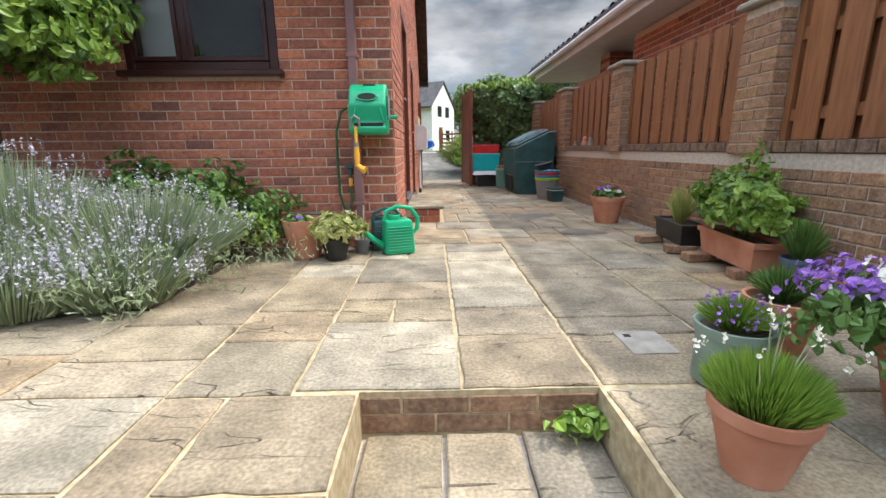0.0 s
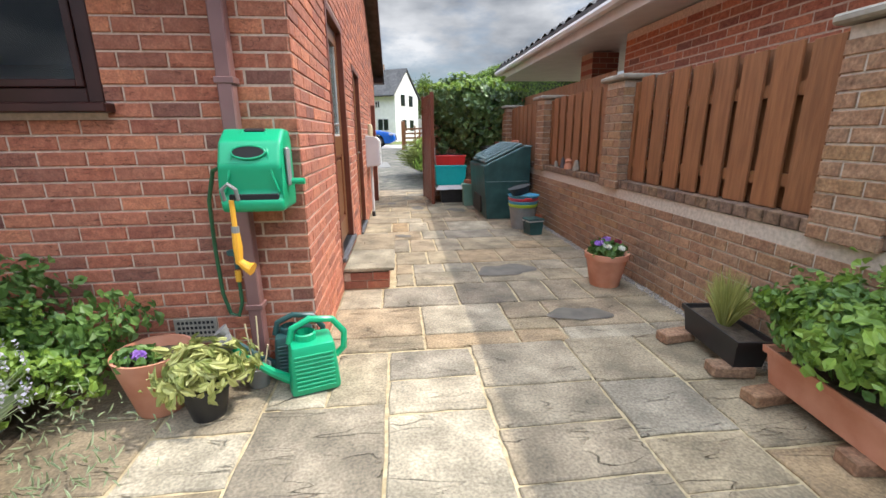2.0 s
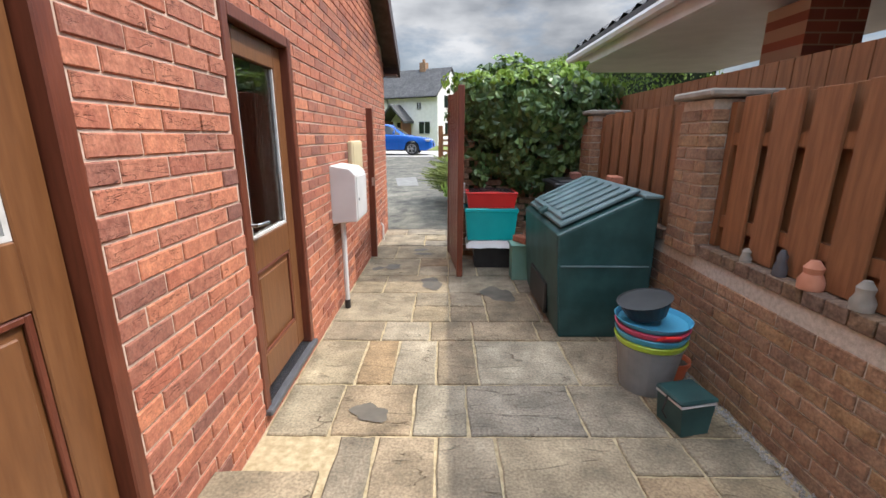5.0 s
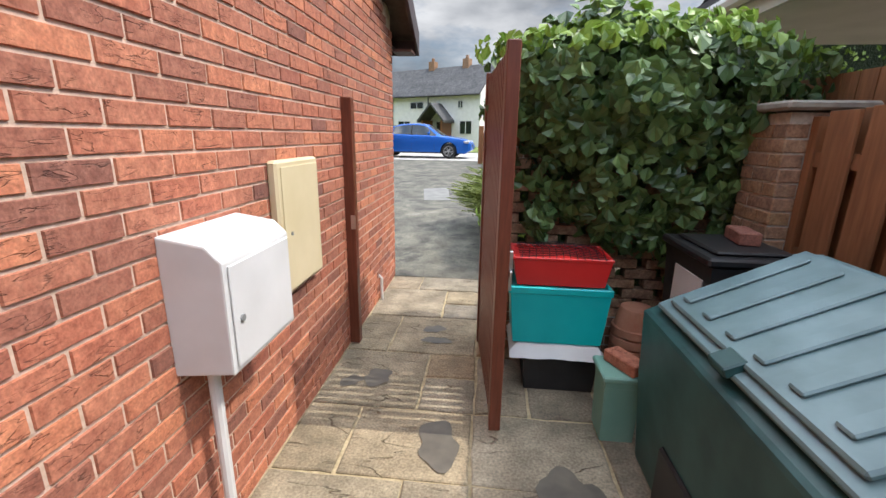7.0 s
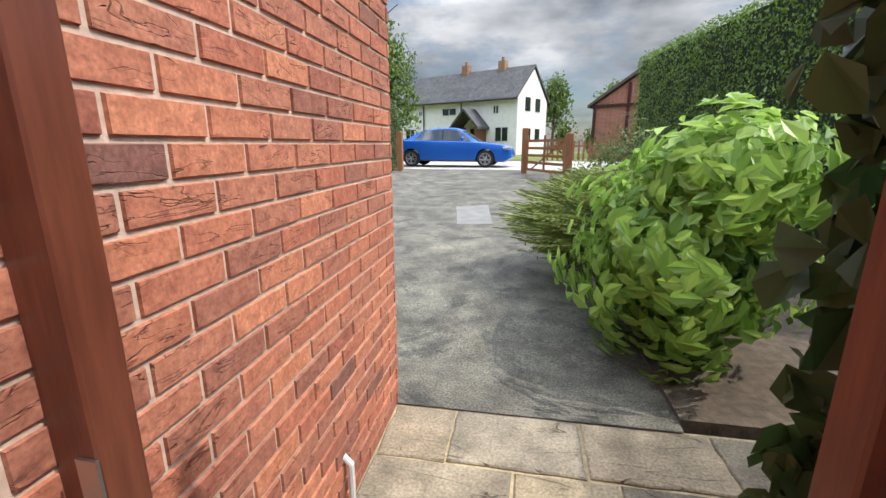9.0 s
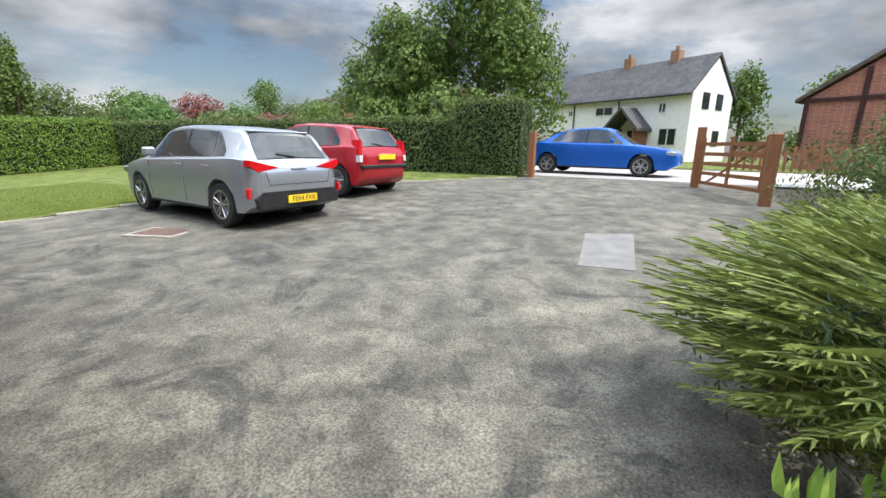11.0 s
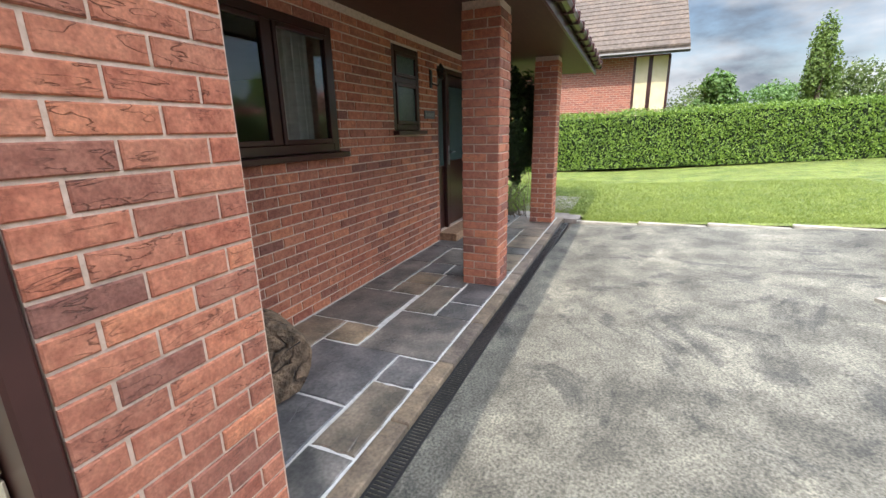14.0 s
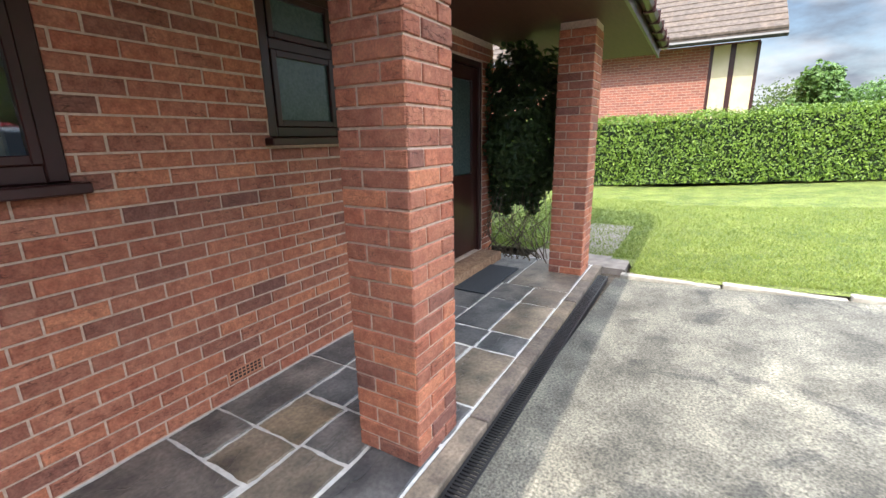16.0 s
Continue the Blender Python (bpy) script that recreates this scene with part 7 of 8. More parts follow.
setting("border_soil", boxes((1.5, 6.0, 7.95, 12.0, -0.1, 0.03)), M_SOIL)

# manhole cover on the drive
mh = thing("manhole_cover", "rusty square manhole cover in a concrete surround", "manhole cover", (-5.84, 11.15, ground_z(11.15) + 0.003), 24)
part("surround", boxes((-0.38, 0.38, -0.30, 0.30, -0.03, 0.006), bev=0.003), M_CONC, mh)
part("cover", boxes((-0.30, 0.30, -0.22, 0.22, 0.0, 0.012), bev=0.003), surface("rust", (0.09, 0.052, 0.038), (0.17, 0.10, 0.075), 20, 0.8, 0.4, 0.002), mh, "rusty cover")

# ---------- porch things ----------
lg = thing("log_round", "short thick rough-sawn log round standing on edge in the porch", "log", (-3.50, 7.22, 0.30), 62)
bm = bmesh.new()
n = 26
rings = []
for x, s in ((-0.21, 1.05), (-0.19, 1.12), (0.10, 1.12), (0.13, 1.05)):
    rings.append([bm.verts.new((x, 0.205 * s * (1 + 0.07 * noise.noise(Vector((math.cos(6.283 * i / n) * 2, math.sin(6.283 * i / n) * 2, 0)))) * math.cos(6.283 * i / n), 0.205 * s * (1 + 0.07 * noise.noise(Vector((math.cos(6.283 * i / n) * 2, math.sin(6.283 * i / n) * 2, 0)))) * math.sin(6.283 * i / n))) for i in range(n)])
for a, b in zip(rings, rings[1:]):
    for i in range(n):
        bm.faces.new((a[i], a[(i + 1) % n], b[(i + 1) % n], b[i]))
bm.faces.new(rings[0][::-1]), bm.faces.new(rings[-1])
part("wood", bm, surface("log_end", (0.07, 0.048, 0.03), (0.28, 0.19, 0.12), 14, 0.95, 1, 0.03, detail=12, crease=0.85, csc=(9.0, 5.0, 5.0), cw=0.03), lg)
for a, r1 in ((0.5, 0.19), (2.3, 0.12), (4.4, 0.17)):
    part("crack", tube(bmesh.new(), [(0.129, 0.03 * math.cos(a), 0.03 * math.sin(a)), (0.129, r1 * 0.6 * math.cos(a + 0.2), r1 * 0.6 * math.sin(a + 0.2)), (0.129, r1 * math.cos(a + 0.05), r1 * math.sin(a + 0.05))], [0.001, 0.002, 0.005], 4), M_DARK, lg)
lg.location.z = 0.275
mt = thing("door_mat", "dark grey door mat before the front door", "door mat", (-8.05, 7.03, 0.044))
part("mat", boxes((-0.45, 0.42, -0.24, 0.24, 0, 0.012), bev=0.003), surface("mat_pile", (0.03, 0.033, 0.038), (0.05, 0.055, 0.06), 80, 0.95, 0.8, 0.003), mt)
ln = thing("wall_lantern", "black carriage lantern on the porch wall", "wall lamp", (-6.86, 6.70, 2.02))
part("bracket", boxes((-0.03, 0.03, 0.004, 0.02, -0.10, 0.10), bev=0.004), M_BLACKP, ln)
part("arm", tube(bmesh.new(), [(0, 0.02, -0.05), (0, 0.10, -0.08), (0, 0.14, -0.02)], 0.008, 6), M_BLACKP, ln)
part("lantern", lathe(bmesh.new(), [(0.03, 0.0), (0.05, 0.10), (0.058, 0.105), (0.02, 0.15), (0.008, 0.17)], 6, at=(0, 0.14, -0.01)), M_BLACKP, ln)
part("lantern_glass", lathe(bmesh.new(), [(0.034, 0.012), (0.05, 0.095)], 6, at=(0, 0.14, -0.01)), M_GLASS, ln)
npl = thing("name_plate", "small dark slate house name plate on the porch wall", "name plate", (-6.80, 6.705, 1.62))
part("plate", boxes((-0.14, 0.14, 0, 0.012, -0.045, 0.045), bev=0.002), M_SLATEGREY, npl)
part("lettering", boxes(*[(-0.10 + i * 0.036, -0.078 + i * 0.036, 0.0125, 0.0135, -0.02, 0.02) for i in range(6)]), M_GREYP, npl)
pab = thing("porch_air_brick", "terracotta air brick low in the porch wall", "air brick", (-5.62, 6.70, 0.13))
part("frame", boxes((-0.11, 0.11, 0, 0.006, 0, 0.07), bev=0.002), M_TERRA, pab)
for i in range(8):
    for j in range(3):
        # Thin black squares on the face, the shade of the holes as colour.
        part("hole", boxes((-0.095 + i * 0.025, -0.078 + i * 0.025, 0.0065, 0.0072, 0.01 + j * 0.02, 0.022 + j * 0.02)), M_DARK, pab)
iv = thing("porch_climber", "dark green climber with bare stems in the porch corner", "climber", (-9.05, 7.0, 0.03))
rng = np.random.default_rng(55)
p, nn = blob_points(rng, 9000, (0.05, 0.05, 1.42), (0.26, 0.56, 0.86), -1, 0.3)
leaves("foliage", p, nn, 0.075, L_DARKG, iv, aspect=0.6, kind="stuff", seed=3)
rs = random.Random(8)
for k in range(34):
    y0, y1 = rs.uniform(-0.42, 0.5), rs.uniform(-0.42, 0.5)
    part("bare_stem", tube(bmesh.new(), [(rs.uniform(-0.05, 0.2), y0, 0.0), (rs.uniform(0.05, 0.3), y0 * 0.4 + y1 * 0.6 + rs.uniform(-0.15, 0.15), rs.uniform(0.2, 0.4)), (rs.uniform(0.0, 0.28), y1, rs.uniform(0.5, 0.7)), (0.1, y1 * 0.8, 0.95)], [0.006, 0.005, 0.004, 0.003], 5), M_BARK, iv)
cu2 = thing("curtain", "pale grey patterned curtain behind the porch window", "curtain", (-4.70, 6.52, 1.20))
bm = bmesh.new()
N = 28
top = [bm.verts.new((-0.22 + 0.44 * i / N, 0.025 * math.sin(i * 1.35), 1.06)) for i in range(N + 1)]
bot = [bm.verts.new((-0.22 + 0.44 * i / N, 0.03 * math.sin(i * 1.35 + 0.3), 0.0)) for i in range(N + 1)]
for i in range(N):
    bm.faces.new((top[i], top[i + 1], bot[i + 1], bot[i]))
part("cloth", bm, surface("curtain_cloth", (0.42, 0.42, 0.38), (0.56, 0.55, 0.50), 9, 0.95, 0.3, 0.003, stretch=(1, 1, 3)), cu2)
shl = thing("window_shelf", "white painted inner sill behind the back window", "shelf", (-1.47, 0.18, 1.40))
part("board", boxes((-0.55, 0.55, -0.09, 0.1, -0.03, 0.0)), M_WHITE, shl)
hpp = pot("house_plant", "small white pot with a spiky house plant on the inner sill", (-1.62, 0.18, 1.402), 0.05, 0.075, 0.06, M_WHITE)
spray(hpp, (0, 0, 0.05), (0.12, 0.06), 0.26, 40, 0.012, L_MID, 58)
bld = thing("window_blind", "pale blind hanging behind the back window", "blind", (-1.93, 0.16, 1.42))
part("cloth", boxes((-0.08, 0.32, 0, 0.012, 0, 0.98)), M_WHITE, bld)

# ---------- distance ----------
tree("poplar", "tall narrow dark green tree beyond the laurel hedge", (-31, 17.5, 0.0), 7.0, 0.95, 9000, L_TREE, 0.13, 21, 0.15, 0.12)
for k, (x, y, hh, cr, m, lab) in enumerate(((-34, 20, 4.2, 2.6, L_PRIVET, "green"), (-31, 24, 4.0, 2.4, L_MID, "green"), (-34, 29, 4.8, 2.8, L_REDTREE, "copper-leaved"), (-29, 27, 3.6, 2.6, L_PRIVET, "green"), (-33, 35, 6.0, 2.2, L_TREE, "green"), (-28, 34, 4.2, 2.8, L_PRIVET, "green"), (-24, 33, 4.0, 2.4, L_TREE, "green"), (-33, 41, 5.0, 3.0, L_REDTREE, "copper-leaved"), (-23, 12.0, 3.2, 0.9, L_MID, "green"), (-37, 13, 3.8, 2.4, L_PRIVET, "green"), (-20, 38, 4.6, 3.0, L_PRIVET, "green"), (-36, 17, 3.6, 2.6, L_MID, "green"), (-32, 21.5, 3.3, 2.6, L_PRIVET, "green"), (-35, 25, 4.4, 2.8, L_TREE, "green"), (-31, 31, 4.0, 2.8, L_MID, "green"), (-26, 30, 3.4, 2.6, L_REDTREE, "copper-leaved"), (-30, 38, 4.8, 3.0, L_MID, "green"))):
    tree("garden_tree", "rounded " + lab + " garden tree beyond the hedge", (x, y, 0.0), hh * 1.12, cr * 1.3, 9000, m, 0.15, 30 + k, 0.12, 0.08)
tree("acer", "red-leaved acer beside the white house", (9.5, 30.5, 0.6), 3.0, 1.8, 2400, L_REDTREE, 0.14, 51, 0.08, 0.2)
tree("garden_tree", "light green tree beyond the half-timbered house", (13.5, 42.0, 0.6), 7.0, 3.0, 4000, L_BRIGHT, 0.3, 52, 0.2, 0.2)
for k, (x, y, h2) in enumerate(((0.5, 46, 8.2), (3.4, 46, 8.8), (8.0, 45, 7.6))):
    tree("conifer_far", "dark conifer behind the white house", (x, y, 0.6), h2 * 0.82, 2.0, 3500, L_TREE, 0.22, 60 + k, 0.15, 0.1)


def brick_house(name, label, at, rz, w, d, h, rh, timber=False):
    t = thing(name, label, "house", at, rz)
    part("wall", boxes((0, w, 0, d, 0, h)), M_FARB_Y, t)
    bm = bmesh.new()
    prism(bm, [(0, h), (d, h), (d / 2, h + rh)], "x", 0.01, w - 0.01)
    part("gable", bm, M_FARB_Y, t)
    bm = bmesh.new()
    prism(bm, [(-0.3, h - 0.1), (d / 2, h + rh + 0.12), (d + 0.3, h - 0.1), (d + 0.3, h + 0.05), (d / 2, h + rh + 0.28), (-0.3, h + 0.05)], "x", -0.2, w + 0.2)
    part("roof", bm, M_TILE, t, "brown tile roof")
    if timber:
        for x in (-0.05,):
            for y in (0.1, d * 0.3, d * 0.5, d * 0.7, d - 0.1):
                part("timber", boxes((x - 0.05, x + 0.04, y - 0.08, y + 0.08, 1.0, h + rh * (1 - abs(y - d / 2) / (d / 2)) - 0.1)), M_BROWN, t)
            part("timber", boxes((x - 0.05, x + 0.04, 0, d, h - 0.1, h + 0.06)), M_BROWN, t)
    for i in range(3):
        part("window", boxes((w * (0.15 + 0.3 * i), w * (0.15 + 0.3 * i) + 1.1, -0.05, 0.02, h - 1.5, h - 0.4)), M_WHITE, t)
    return t


brick_house("timbered_house", "red brick house with dark timbered gable across the road", (10.5, 30.0, 0.6), 62, 8, 6.5, 3.0, 2.1, True)
brick_house("far_brick_house", "brown-roofed brick house seen over the hedge", (-31.0, 50.0, 0.3), -20, 10, 7, 4.2, 3.0)
brick_house("far_brick_house", "brown-roofed brick house with white windows over the hedge", (-42.0, 46.0, 0.3), -20, 8, 6, 3.6, 2.6)
sl = thing("street_lamp", "grey street lamp column beyond the hedge", "street lamp", (-22.5, 44.0, 0.5))
part("column", tube(bmesh.new(), [(0, 0, 0), (0, 0, 7.2), (-0.8, 0, 7.5)], 0.06, 8), M_GREYP, sl)
part("lamp_head", boxes((-1.3, -0.75, -0.12, 0.12, 7.42, 7.55), bev=0.03), M_GREYP, sl)
sl2 = thing("street_lamp", "grey street lamp by the half-timbered house", "street lamp", (12.0, 29.0, 0.6))
part("column", tube(bmesh.new(), [(0, 0, 0), (0, 0, 6.0)], 0.05, 8), M_GREYP, sl2)
part("lamp_head", boxes((-0.2, 0.4, -0.1, 0.1, 6.0, 6.12), bev=0.03), M_GREYP, sl2)
rf = thing("roadside_fence", "low brown picket fence in front of the white house", "fence", (2.0, 29.2, 0.6))
for i in range(26):
    part("picket", boxes((i * 0.26, i * 0.26 + 0.1, 0, 0.03, 0, 1.0)), M_FENCE, rf)
part("rail", boxes((0, 6.7, 0.031, 0.06, 0.7, 0.78)), M_FENCE, rf)



# ---------- flags of the patio ----------
FLAG_MESHES = {}


def flag_mesh(w, l, mat, h=0.03, seed=0):
    key = (round(w, 3), round(l, 3), mat.name, seed)
    if key not in FLAG_MESHES:
        rng = random.Random(hash((round(w, 3), round(l, 3), seed)) % 9973)
        g = 0.008
        bm = bmesh.new()
        def ring(inset, z, k):
            per = []
            for (xa, ya), (xb, yb) in zip(((g, g), (w - g, g), (w - g, l - g), (g, l - g)), ((w - g, g), (w - g, l - g), (g, l - g), (g, g))):
                for i in range(5):
                    f = i / 5
                    per.append((xa + (xb - xa) * f, ya + (yb - ya) * f))
            cx, cy = w / 2, l / 2
            return per, cx, cy
        per, cx, cy = ring(0, 0, 0)
        jit = [(rng.uniform(-0.0055, 0.0055), rng.uniform(-0.0055, 0.0055)) for _ in per]
        def at(p, j, inset, z):
            x, y = p[0] + j[0], p[1] + j[1]
            return (x + (inset if x < cx else -inset), y + (inset if y < cy else -inset), z)
        low = [bm.verts.new(at(p, j, 0, -h)) for p, j in zip(per, jit)]
        mid = [bm.verts.new(at(p, j, 0, -0.006)) for p, j in zip(per, jit)]
        top = [bm.verts.new(at(p, j, 0.007, 0)) for p, j in zip(per, jit)]
        for r0, r1 in ((low, mid), (mid, top)):
            for i in range(20):
                k = (i + 1) % 20
                bm.faces.new((r0[i], r0[k], r1[k], r1[i]))
        bm.faces.new(top)
        bmesh.ops.recalc_face_normals(bm, faces=bm.faces)
        me = bpy.data.meshes.new("flagstone")
        bm.to_mesh(me)
        bm.free()
        me.materials.append(mat)
        FLAG_MESHES[key] = me
    return FLAG_MESHES[key]


def lay_flags(parent, rects, mat, z=0.0, name="flagstone"):
    rng = random.Random(7)
    for x0, x1, y0, y1 in rects:
        ob = new(name, flag_mesh(x1 - x0, y1 - y0, mat))
        ob.parent = parent
        ob.location = (x0, y0, z + rng.uniform(-0.002, 0.002))


# near part: strips that run along the passage, as (x0, x1), then the joints across each
STRIPS = [((-0.62, -0.19), (-2.29, -1.86, -1.51, -0.92, -0.60, 0.0)),
          ((0.40, 0.89), (-2.27, -1.84, -1.50, -1.18, -0.55, -0.26, 0.05)),
          ((0.89, 1.49), (-2.27, -1.86, -1.66, -1.02, -0.70, -0.38, 0.08)),
          ((1.49, 1.95), (-2.93, -2.35, -1.88, -1.45, -1.13, -0.83, -0.40, 0.10)),
          ((1.95, 2.50), (-2.93, -2.35, -1.90, -1.34, -0.95, -0.45, 0.14)),
          ((-1.20, -0.62), (-2.70, -2.28, -2.02, -1.67, -0.90, -0.45, 0.0)),
          ((-1.85, -1.20), (-2.93, -2.40, -1.95, -1.45)),
          ((-2.55, -1.85), (-2.93, -2.30, -1.75)),
          ((-3.30, -2.55), (-2.93, -2.45, -1.80))]
patio = thing("patio", "riven sandstone flag paving in buff and grey with sandy joints", "paving")
patio["kind"] = "structure"
rects = [(x0, x1, a, b) for (x0, x1), cuts in STRIPS for a, b in zip(cuts, cuts[1:])]
rects += [(-0.19, 0.40, -2.27, -1.67), (-0.19, 0.09, -1.67, -1.36), (0.09, 0.40, -1.67, -1.36), (-0.19, 0.40, -1.36, -1.05), (-0.19, 0.40, -1.05, -0.46),
          (-0.19, 0.10, -0.46, 0.0), (0.10, 0.40, -0.46, 0.05), (-1.20, -0.62, -2.93, -2.70), (-0.62, -0.40, -2.93, -2.29), (-0.40, 0.04, -2.72, -2.29), (-0.40, 0.04, -2.93, -2.72), (0.89, 1.49, -2.93, -2.29)]
# passage: (first joint, last joint across), then the joints along
COURSES = [((0.06, 0.25), (0.0, 0.62, 1.22, 1.54, 2.16, 2.48)), ((0.25, 0.73), (0.0, 0.62, 1.22)), ((0.43, 0.73), (1.22, 1.54)), ((0.25, 0.43), (1.22, 1.54)), ((0.25, 0.73), (1.54, 2.16, 2.48)),
           ((0.73, 1.15), (0.0, 0.33, 0.93)), ((0.73, 1.20), (0.93, 1.40, 1.71, 2.00, 2.48)),
           ((1.20, 1.52), (0.43, 0.60, 1.20)), ((1.52, 1.82), (0.43, 0.60, 0.90, 1.20)), ((1.20, 1.82), (1.20, 1.80)), ((1.20, 1.50), (1.80, 2.12, 2.48)), ((1.50, 1.82), (1.80, 2.12, 2.48)),
           ((1.82, 2.30), (0.43, 0.76, 1.10, 1.53, 2.15, 2.48)),
           ((2.30, 2.88), (0.40, 0.59, 0.89, 1.19, 1.80)), ((2.30, 2.62), (1.80, 2.12, 2.48)), ((2.62, 2.88), (1.80, 2.12, 2.48)),
           ((2.88, 3.35), (0.0, 0.33, 0.76, 1.06, 1.68, 2.10, 2.48)), ((3.35, 3.94), (0.0, 0.37, 0.60, 0.88, 1.15, 1.78, 2.48)),
           ((3.94, 4.28), (0.0, 0.45, 0.82, 1.15, 1.66, 2.10, 2.48)),
           ((4.28, 4.95), (0.0, 0.66)), ((4.28, 4.61), (0.66, 0.98, 1.30)), ((4.61, 4.95), (0.66, 0.98, 1.30)), ((4.28, 4.95), (1.30, 1.74, 2.48)),
           ((4.95, 5.48), (0.0, 0.32, 0.97, 1.66, 2.08, 2.48)),
           ((5.48, 6.15), (0.0, 0.64)), ((5.48, 5.84), (0.64, 0.98)), ((5.84, 6.15), (0.64, 0.98)), ((5.48, 6.15), (0.98, 1.30, 1.72, 2.10, 2.48)),
           ((6.15, 6.80), (0.0, 0.31, 0.97, 1.55, 2.48)), ((6.80, 7.48), (0.0, 0.65)), ((6.80, 7.13), (0.65, 1.10)), ((7.13, 7.48), (0.65, 1.10)), ((6.80, 7.48), (1.10, 1.75, 2.48)),
           ((7.48, 7.88), (0.0, 0.34, 0.98, 1.60, 2.48))]
for (a, b), cuts in COURSES:
    rects += [(x0, x1, a, b) for x0, x1 in zip(cuts, cuts[1:])]
lay_flags(patio, rects, M_FLAG)
step = thing("sunken_step", "worn flagstone steps leading down from the patio with a brick riser", "steps")
step["kind"] = "structure"
lay_flags(step, [(0.05, 0.33, -2.68, -2.275), (0.33, 0.60, -2.68, -2.275), (0.60, 0.875, -2.68, -2.275)], M_FLAG, -0.172)
part("riser", boxes((0.045, 0.30, -2.275, -2.262, -0.175, -0.105), (0.31, 0.56, -2.275, -2.262, -0.175, -0.105), (0.57, 0.875, -2.275, -2.262, -0.175, -0.105), (0.045, 0.18, -2.275, -2.262, -0.098, -0.035), (0.19, 0.42, -2.275, -2.262, -0.098, -0.035), (0.43, 0.66, -2.275, -2.262, -0.098, -0.035), (0.67, 0.875, -2.275, -2.262, -0.098, -0.035), bev=0.003), M_GBRICKJ, step)

# door step of two slabs on brick
ds = thing("door_step", "low stone slab step on red brick below the side door", "step", (0.0, 1.15, 0.0))
part("base", boxes((0.004, 0.37, 0.03, 1.27, -0.02, 0.14)), M_MORTAR, ds)
lay_flags(ds, [(0.004, 0.435, 0.0, 0.62), (0.004, 0.43, 0.605, 1.30)], M_FLAG, 0.186, "slab")
for z in (0.002, 0.077):
    for i in range(2):
        part("brick", boxes((0.01 + i * 0.19 + (0.05 if z > 0.05 else 0), min(0.19 + i * 0.2 + (0.05 if z > 0.05 else 0), 0.38), 0.018, 0.029, z, z + 0.063)), M_BRICK, ds)
    for i in range(6):
        part("brick", boxes((0.371, 0.380, 0.035 + i * 0.21, 0.235 + i * 0.21, z, z + 0.063)), M_BRICK, ds)

# porch flags
pf = thing("porch_paving", "dark slate-grey and buff flags with pale joints in the porch", "paving")
pf["kind"] = "structure"
PORCH = [((-9.03, -8.04), (6.71, 7.32, 7.92)), ((-8.04, -7.30), (6.71, 7.28)), ((-8.04, -7.62), (7.28, 7.60, 7.92)), ((-7.62, -6.99), (7.28, 7.60)), ((-7.62, -6.99), (7.60, 7.92)), ((-7.30, -6.74), (6.71, 7.28)),
         ((-6.99, -6.70), (7.28, 7.62)), ((-6.99, -6.70), (7.62, 7.92)), ((-6.74, -6.09), (6.71, 7.01)), ((-6.70, -6.09), (7.01, 7.60, 7.92)), ((-6.74, -6.70), (7.01, 7.28)), ((-6.09, -5.43), (6.71, 7.02)), ((-6.09, -5.76), (7.02, 7.30)), ((-5.76, -5.43), (7.02, 7.33)),
         ((-6.09, -5.76), (7.30, 7.62, 7.92)), ((-5.76, -5.45), (7.33, 7.62)), ((-5.76, -5.12), (7.62, 7.92)), ((-5.43, -5.16), (6.71, 7.02)), ((-5.45, -4.82), (7.33, 7.62)), ((-5.43, -5.16), (7.02, 7.33)),
         ((-5.16, -4.49), (6.71, 7.30)), ((-5.16, -4.82), (7.30, 7.33)), ((-5.12, -4.81), (7.62, 7.92)), ((-4.82, -4.17), (7.33, 7.92)), ((-4.82, -4.49), (7.30, 7.33)), ((-4.49, -4.19), (7.04, 7.33)),
         ((-4.49, -3.92), (6.71, 7.04)), ((-4.19, -3.60), (7.04, 7.66)), ((-4.17, -3.86), (7.66, 7.92)), ((-3.86, -3.30), (7.66, 7.92)), ((-3.92, -3.30), (6.71, 7.04)), ((-3.60, -2.95), (7.04, 7.66)), ((-3.30, -2.95), (7.66, 7.92))]
rects = [(x0, x1, a, b) for (x0, x1), cuts in PORCH for a, b in zip(cuts, cuts[1:]) if x1 - x0 > 0.1 and b - a > 0.1]
lay_flags(pf, rects, M_SLATE, 0.04)

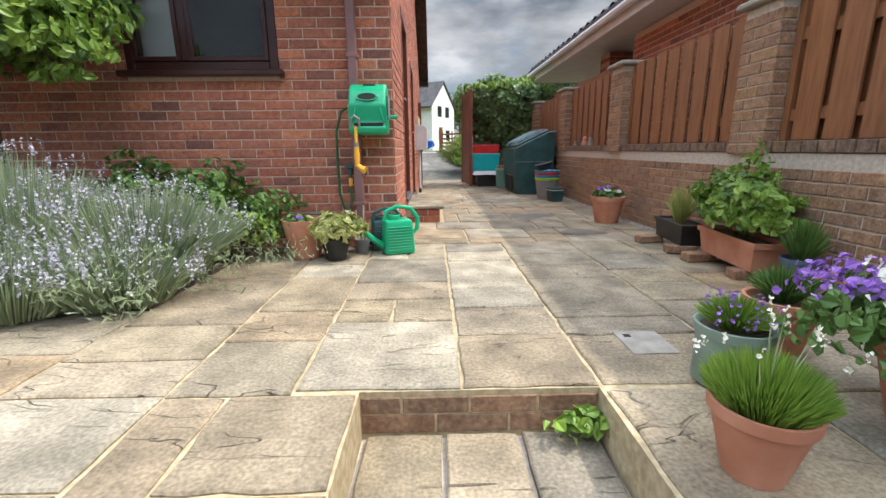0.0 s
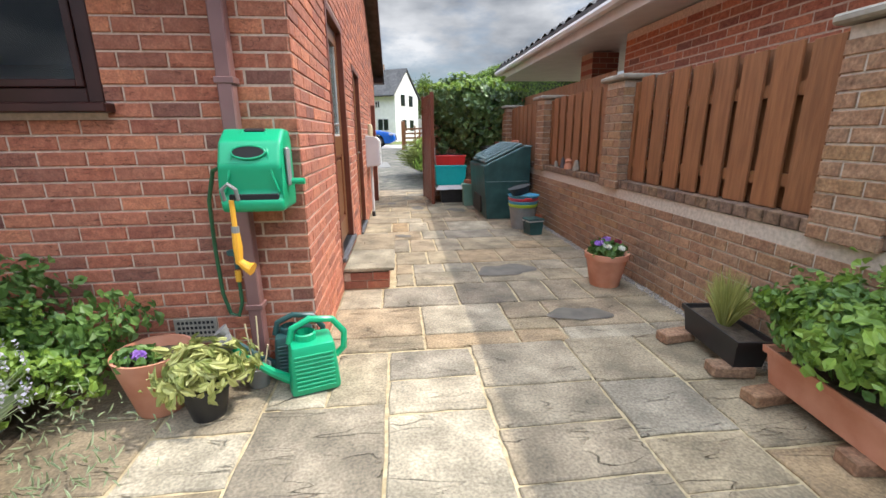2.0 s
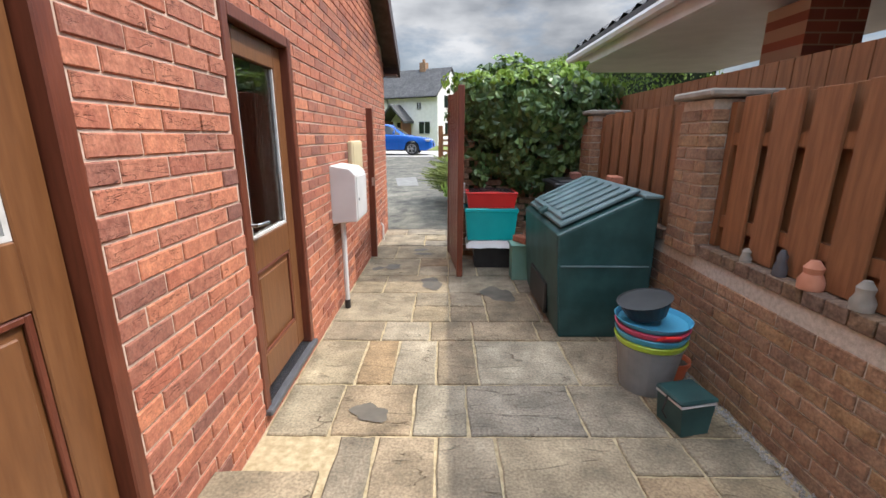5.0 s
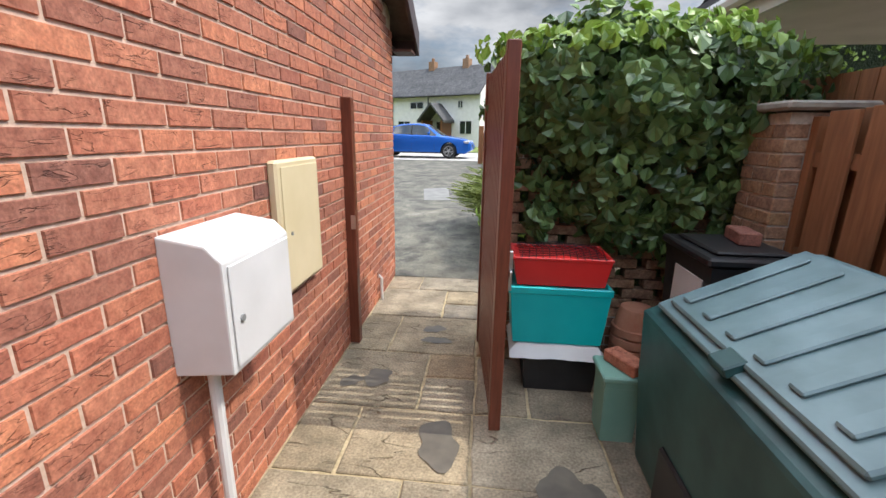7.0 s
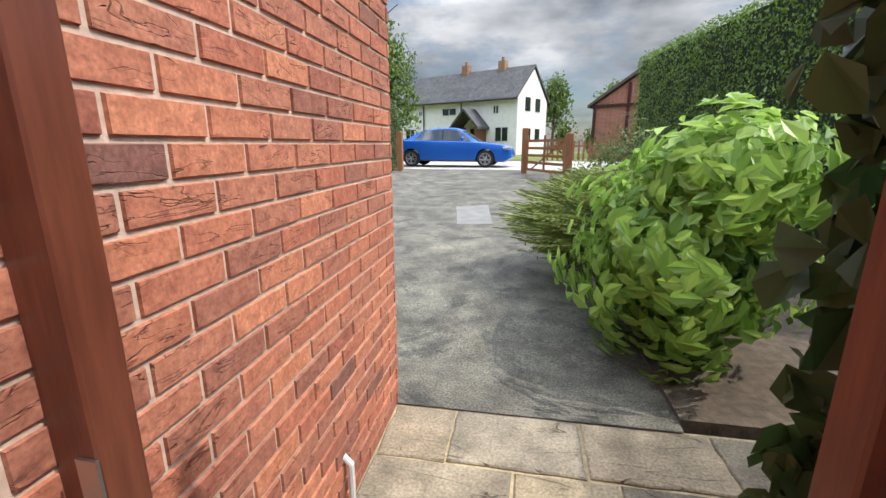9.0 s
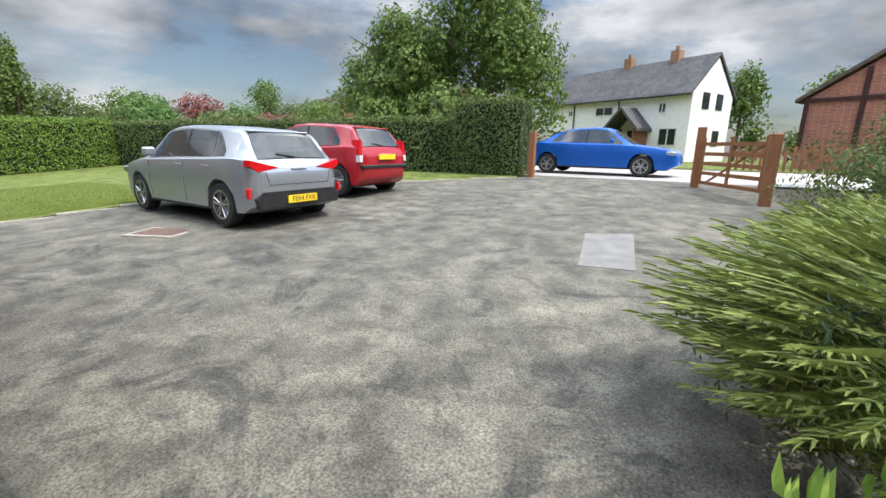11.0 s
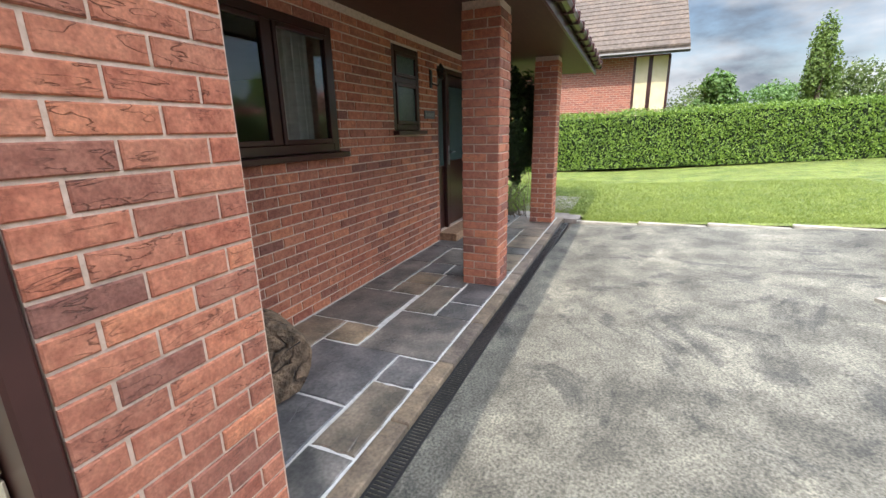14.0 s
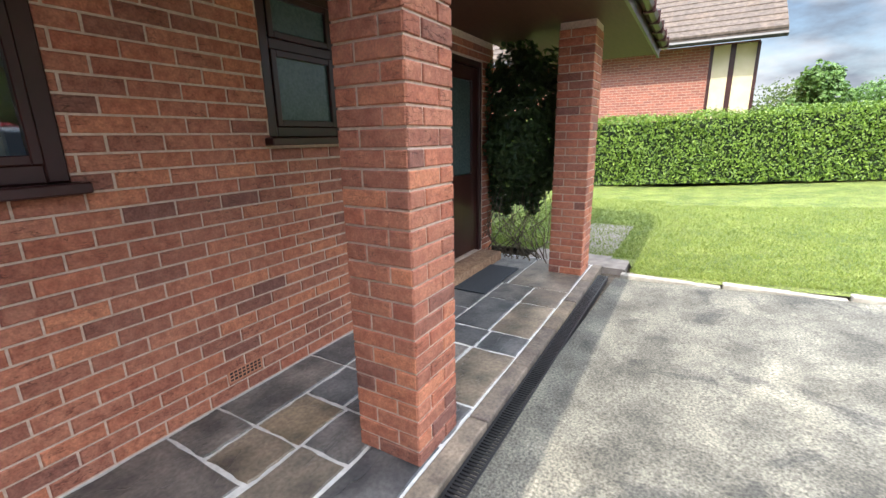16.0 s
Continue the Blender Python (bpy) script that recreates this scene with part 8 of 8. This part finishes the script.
# ---------- bricks ----------
bpy.context.view_layer.update()
lay_bricks(W_SIDE, (0.0, 0.0, 0.0), 90, 7.9, 0.003, 4.70, (1.2, 1.3), [D1, D2], top=lambda v: 2.60 + (v if v < 4.0 else (7.9 - v) * 4.0 / 3.9) * 0.515)
lay_bricks(W_BACK, (-9.0, 0.0, 0.0), 0, 9.0, 0.003, 2.50, (8.0, 1.2), [(WIN[0] + 9, WIN[1] + 9, WIN[2], WIN[3]), (8.24, 8.47, 0.15, 0.30)])
lay_bricks(W_FRONT, (-2.93, 6.70, 0.0), 180, 6.12, 0.043, 2.42, (1.5, 0.9), [(-2.93 - b, -2.93 - a, c, d) for a, b, c, d in (PW, SW, FD)])
lay_bricks(W_PIER, (-2.392, 7.90, 0.0), 180, 0.536, 0.005, 2.42, (0.2, 1.2))
lay_bricks(W_PIER, (-2.94, 7.89, 0.0), 270, 1.18, 0.043, 2.42, (0.2, 1.2), limit=100)
lay_bricks(W_GARD, (WX, 6.5, 0.0), -90, 12.5, 0.003, 0.73, (6.0, 0.5), mats=(M_GBRICK, M_GBRICKJ))
bm = bmesh.new()
for i in range(111):
    box(bm, WX - 0.009, WX + 0.215, 6.5 - i * 0.1125 - 0.1045, 6.5 - i * 0.1125, 0.765, 0.835, 0.004)
part("coping_brick", bm, surface("coping_brick_face", (0.13, 0.085, 0.058), (0.25, 0.17, 0.115), 20, 0.92, 0.8, 0.006, speck=0.3, spsc=60, vary="island", c=GW_TINTS, fine=50), W_GARD, "brick on edge coping", "stuff")
for p, x in POSTS:
    for ox, oy, rz in ((x, 7.575, 0), (x + 0.327, 7.575, 90), (x + 0.327, 7.902, 180), (x, 7.902, 270)):
        lay_bricks(p, (ox, oy, 0.0), rz, 0.327, 0.043, 2.40, (0.1, 1.2), phase=0.112 if rz % 180 else 0.0, limit=70)
for (y, _), p in zip(PIERS, PIER_THINGS):
    for ox, oy, rz in ((WX - 0.03, y + 0.327, -90), (WX + 0.297, y + 0.327, 180), (WX - 0.03, y, 0)):
        lay_bricks(p, (ox, oy, 0.0), rz, 0.327, 0.753, 1.69, (0.1, 1.2), mats=(M_GBRICK, M_GBRICKJ), phase=0.112 if rz % 180 else 0.0)
W_NB = setting("wall_neighbour", boxes((3.28, 3.328, -6.8, 3.05, -0.2, 2.40)), M_MORTAR)
lay_bricks(W_NB, (3.28, 3.05, 0.0), -90, 9.8, 0.003, 2.38, (4.0, 2.0), limit=0)
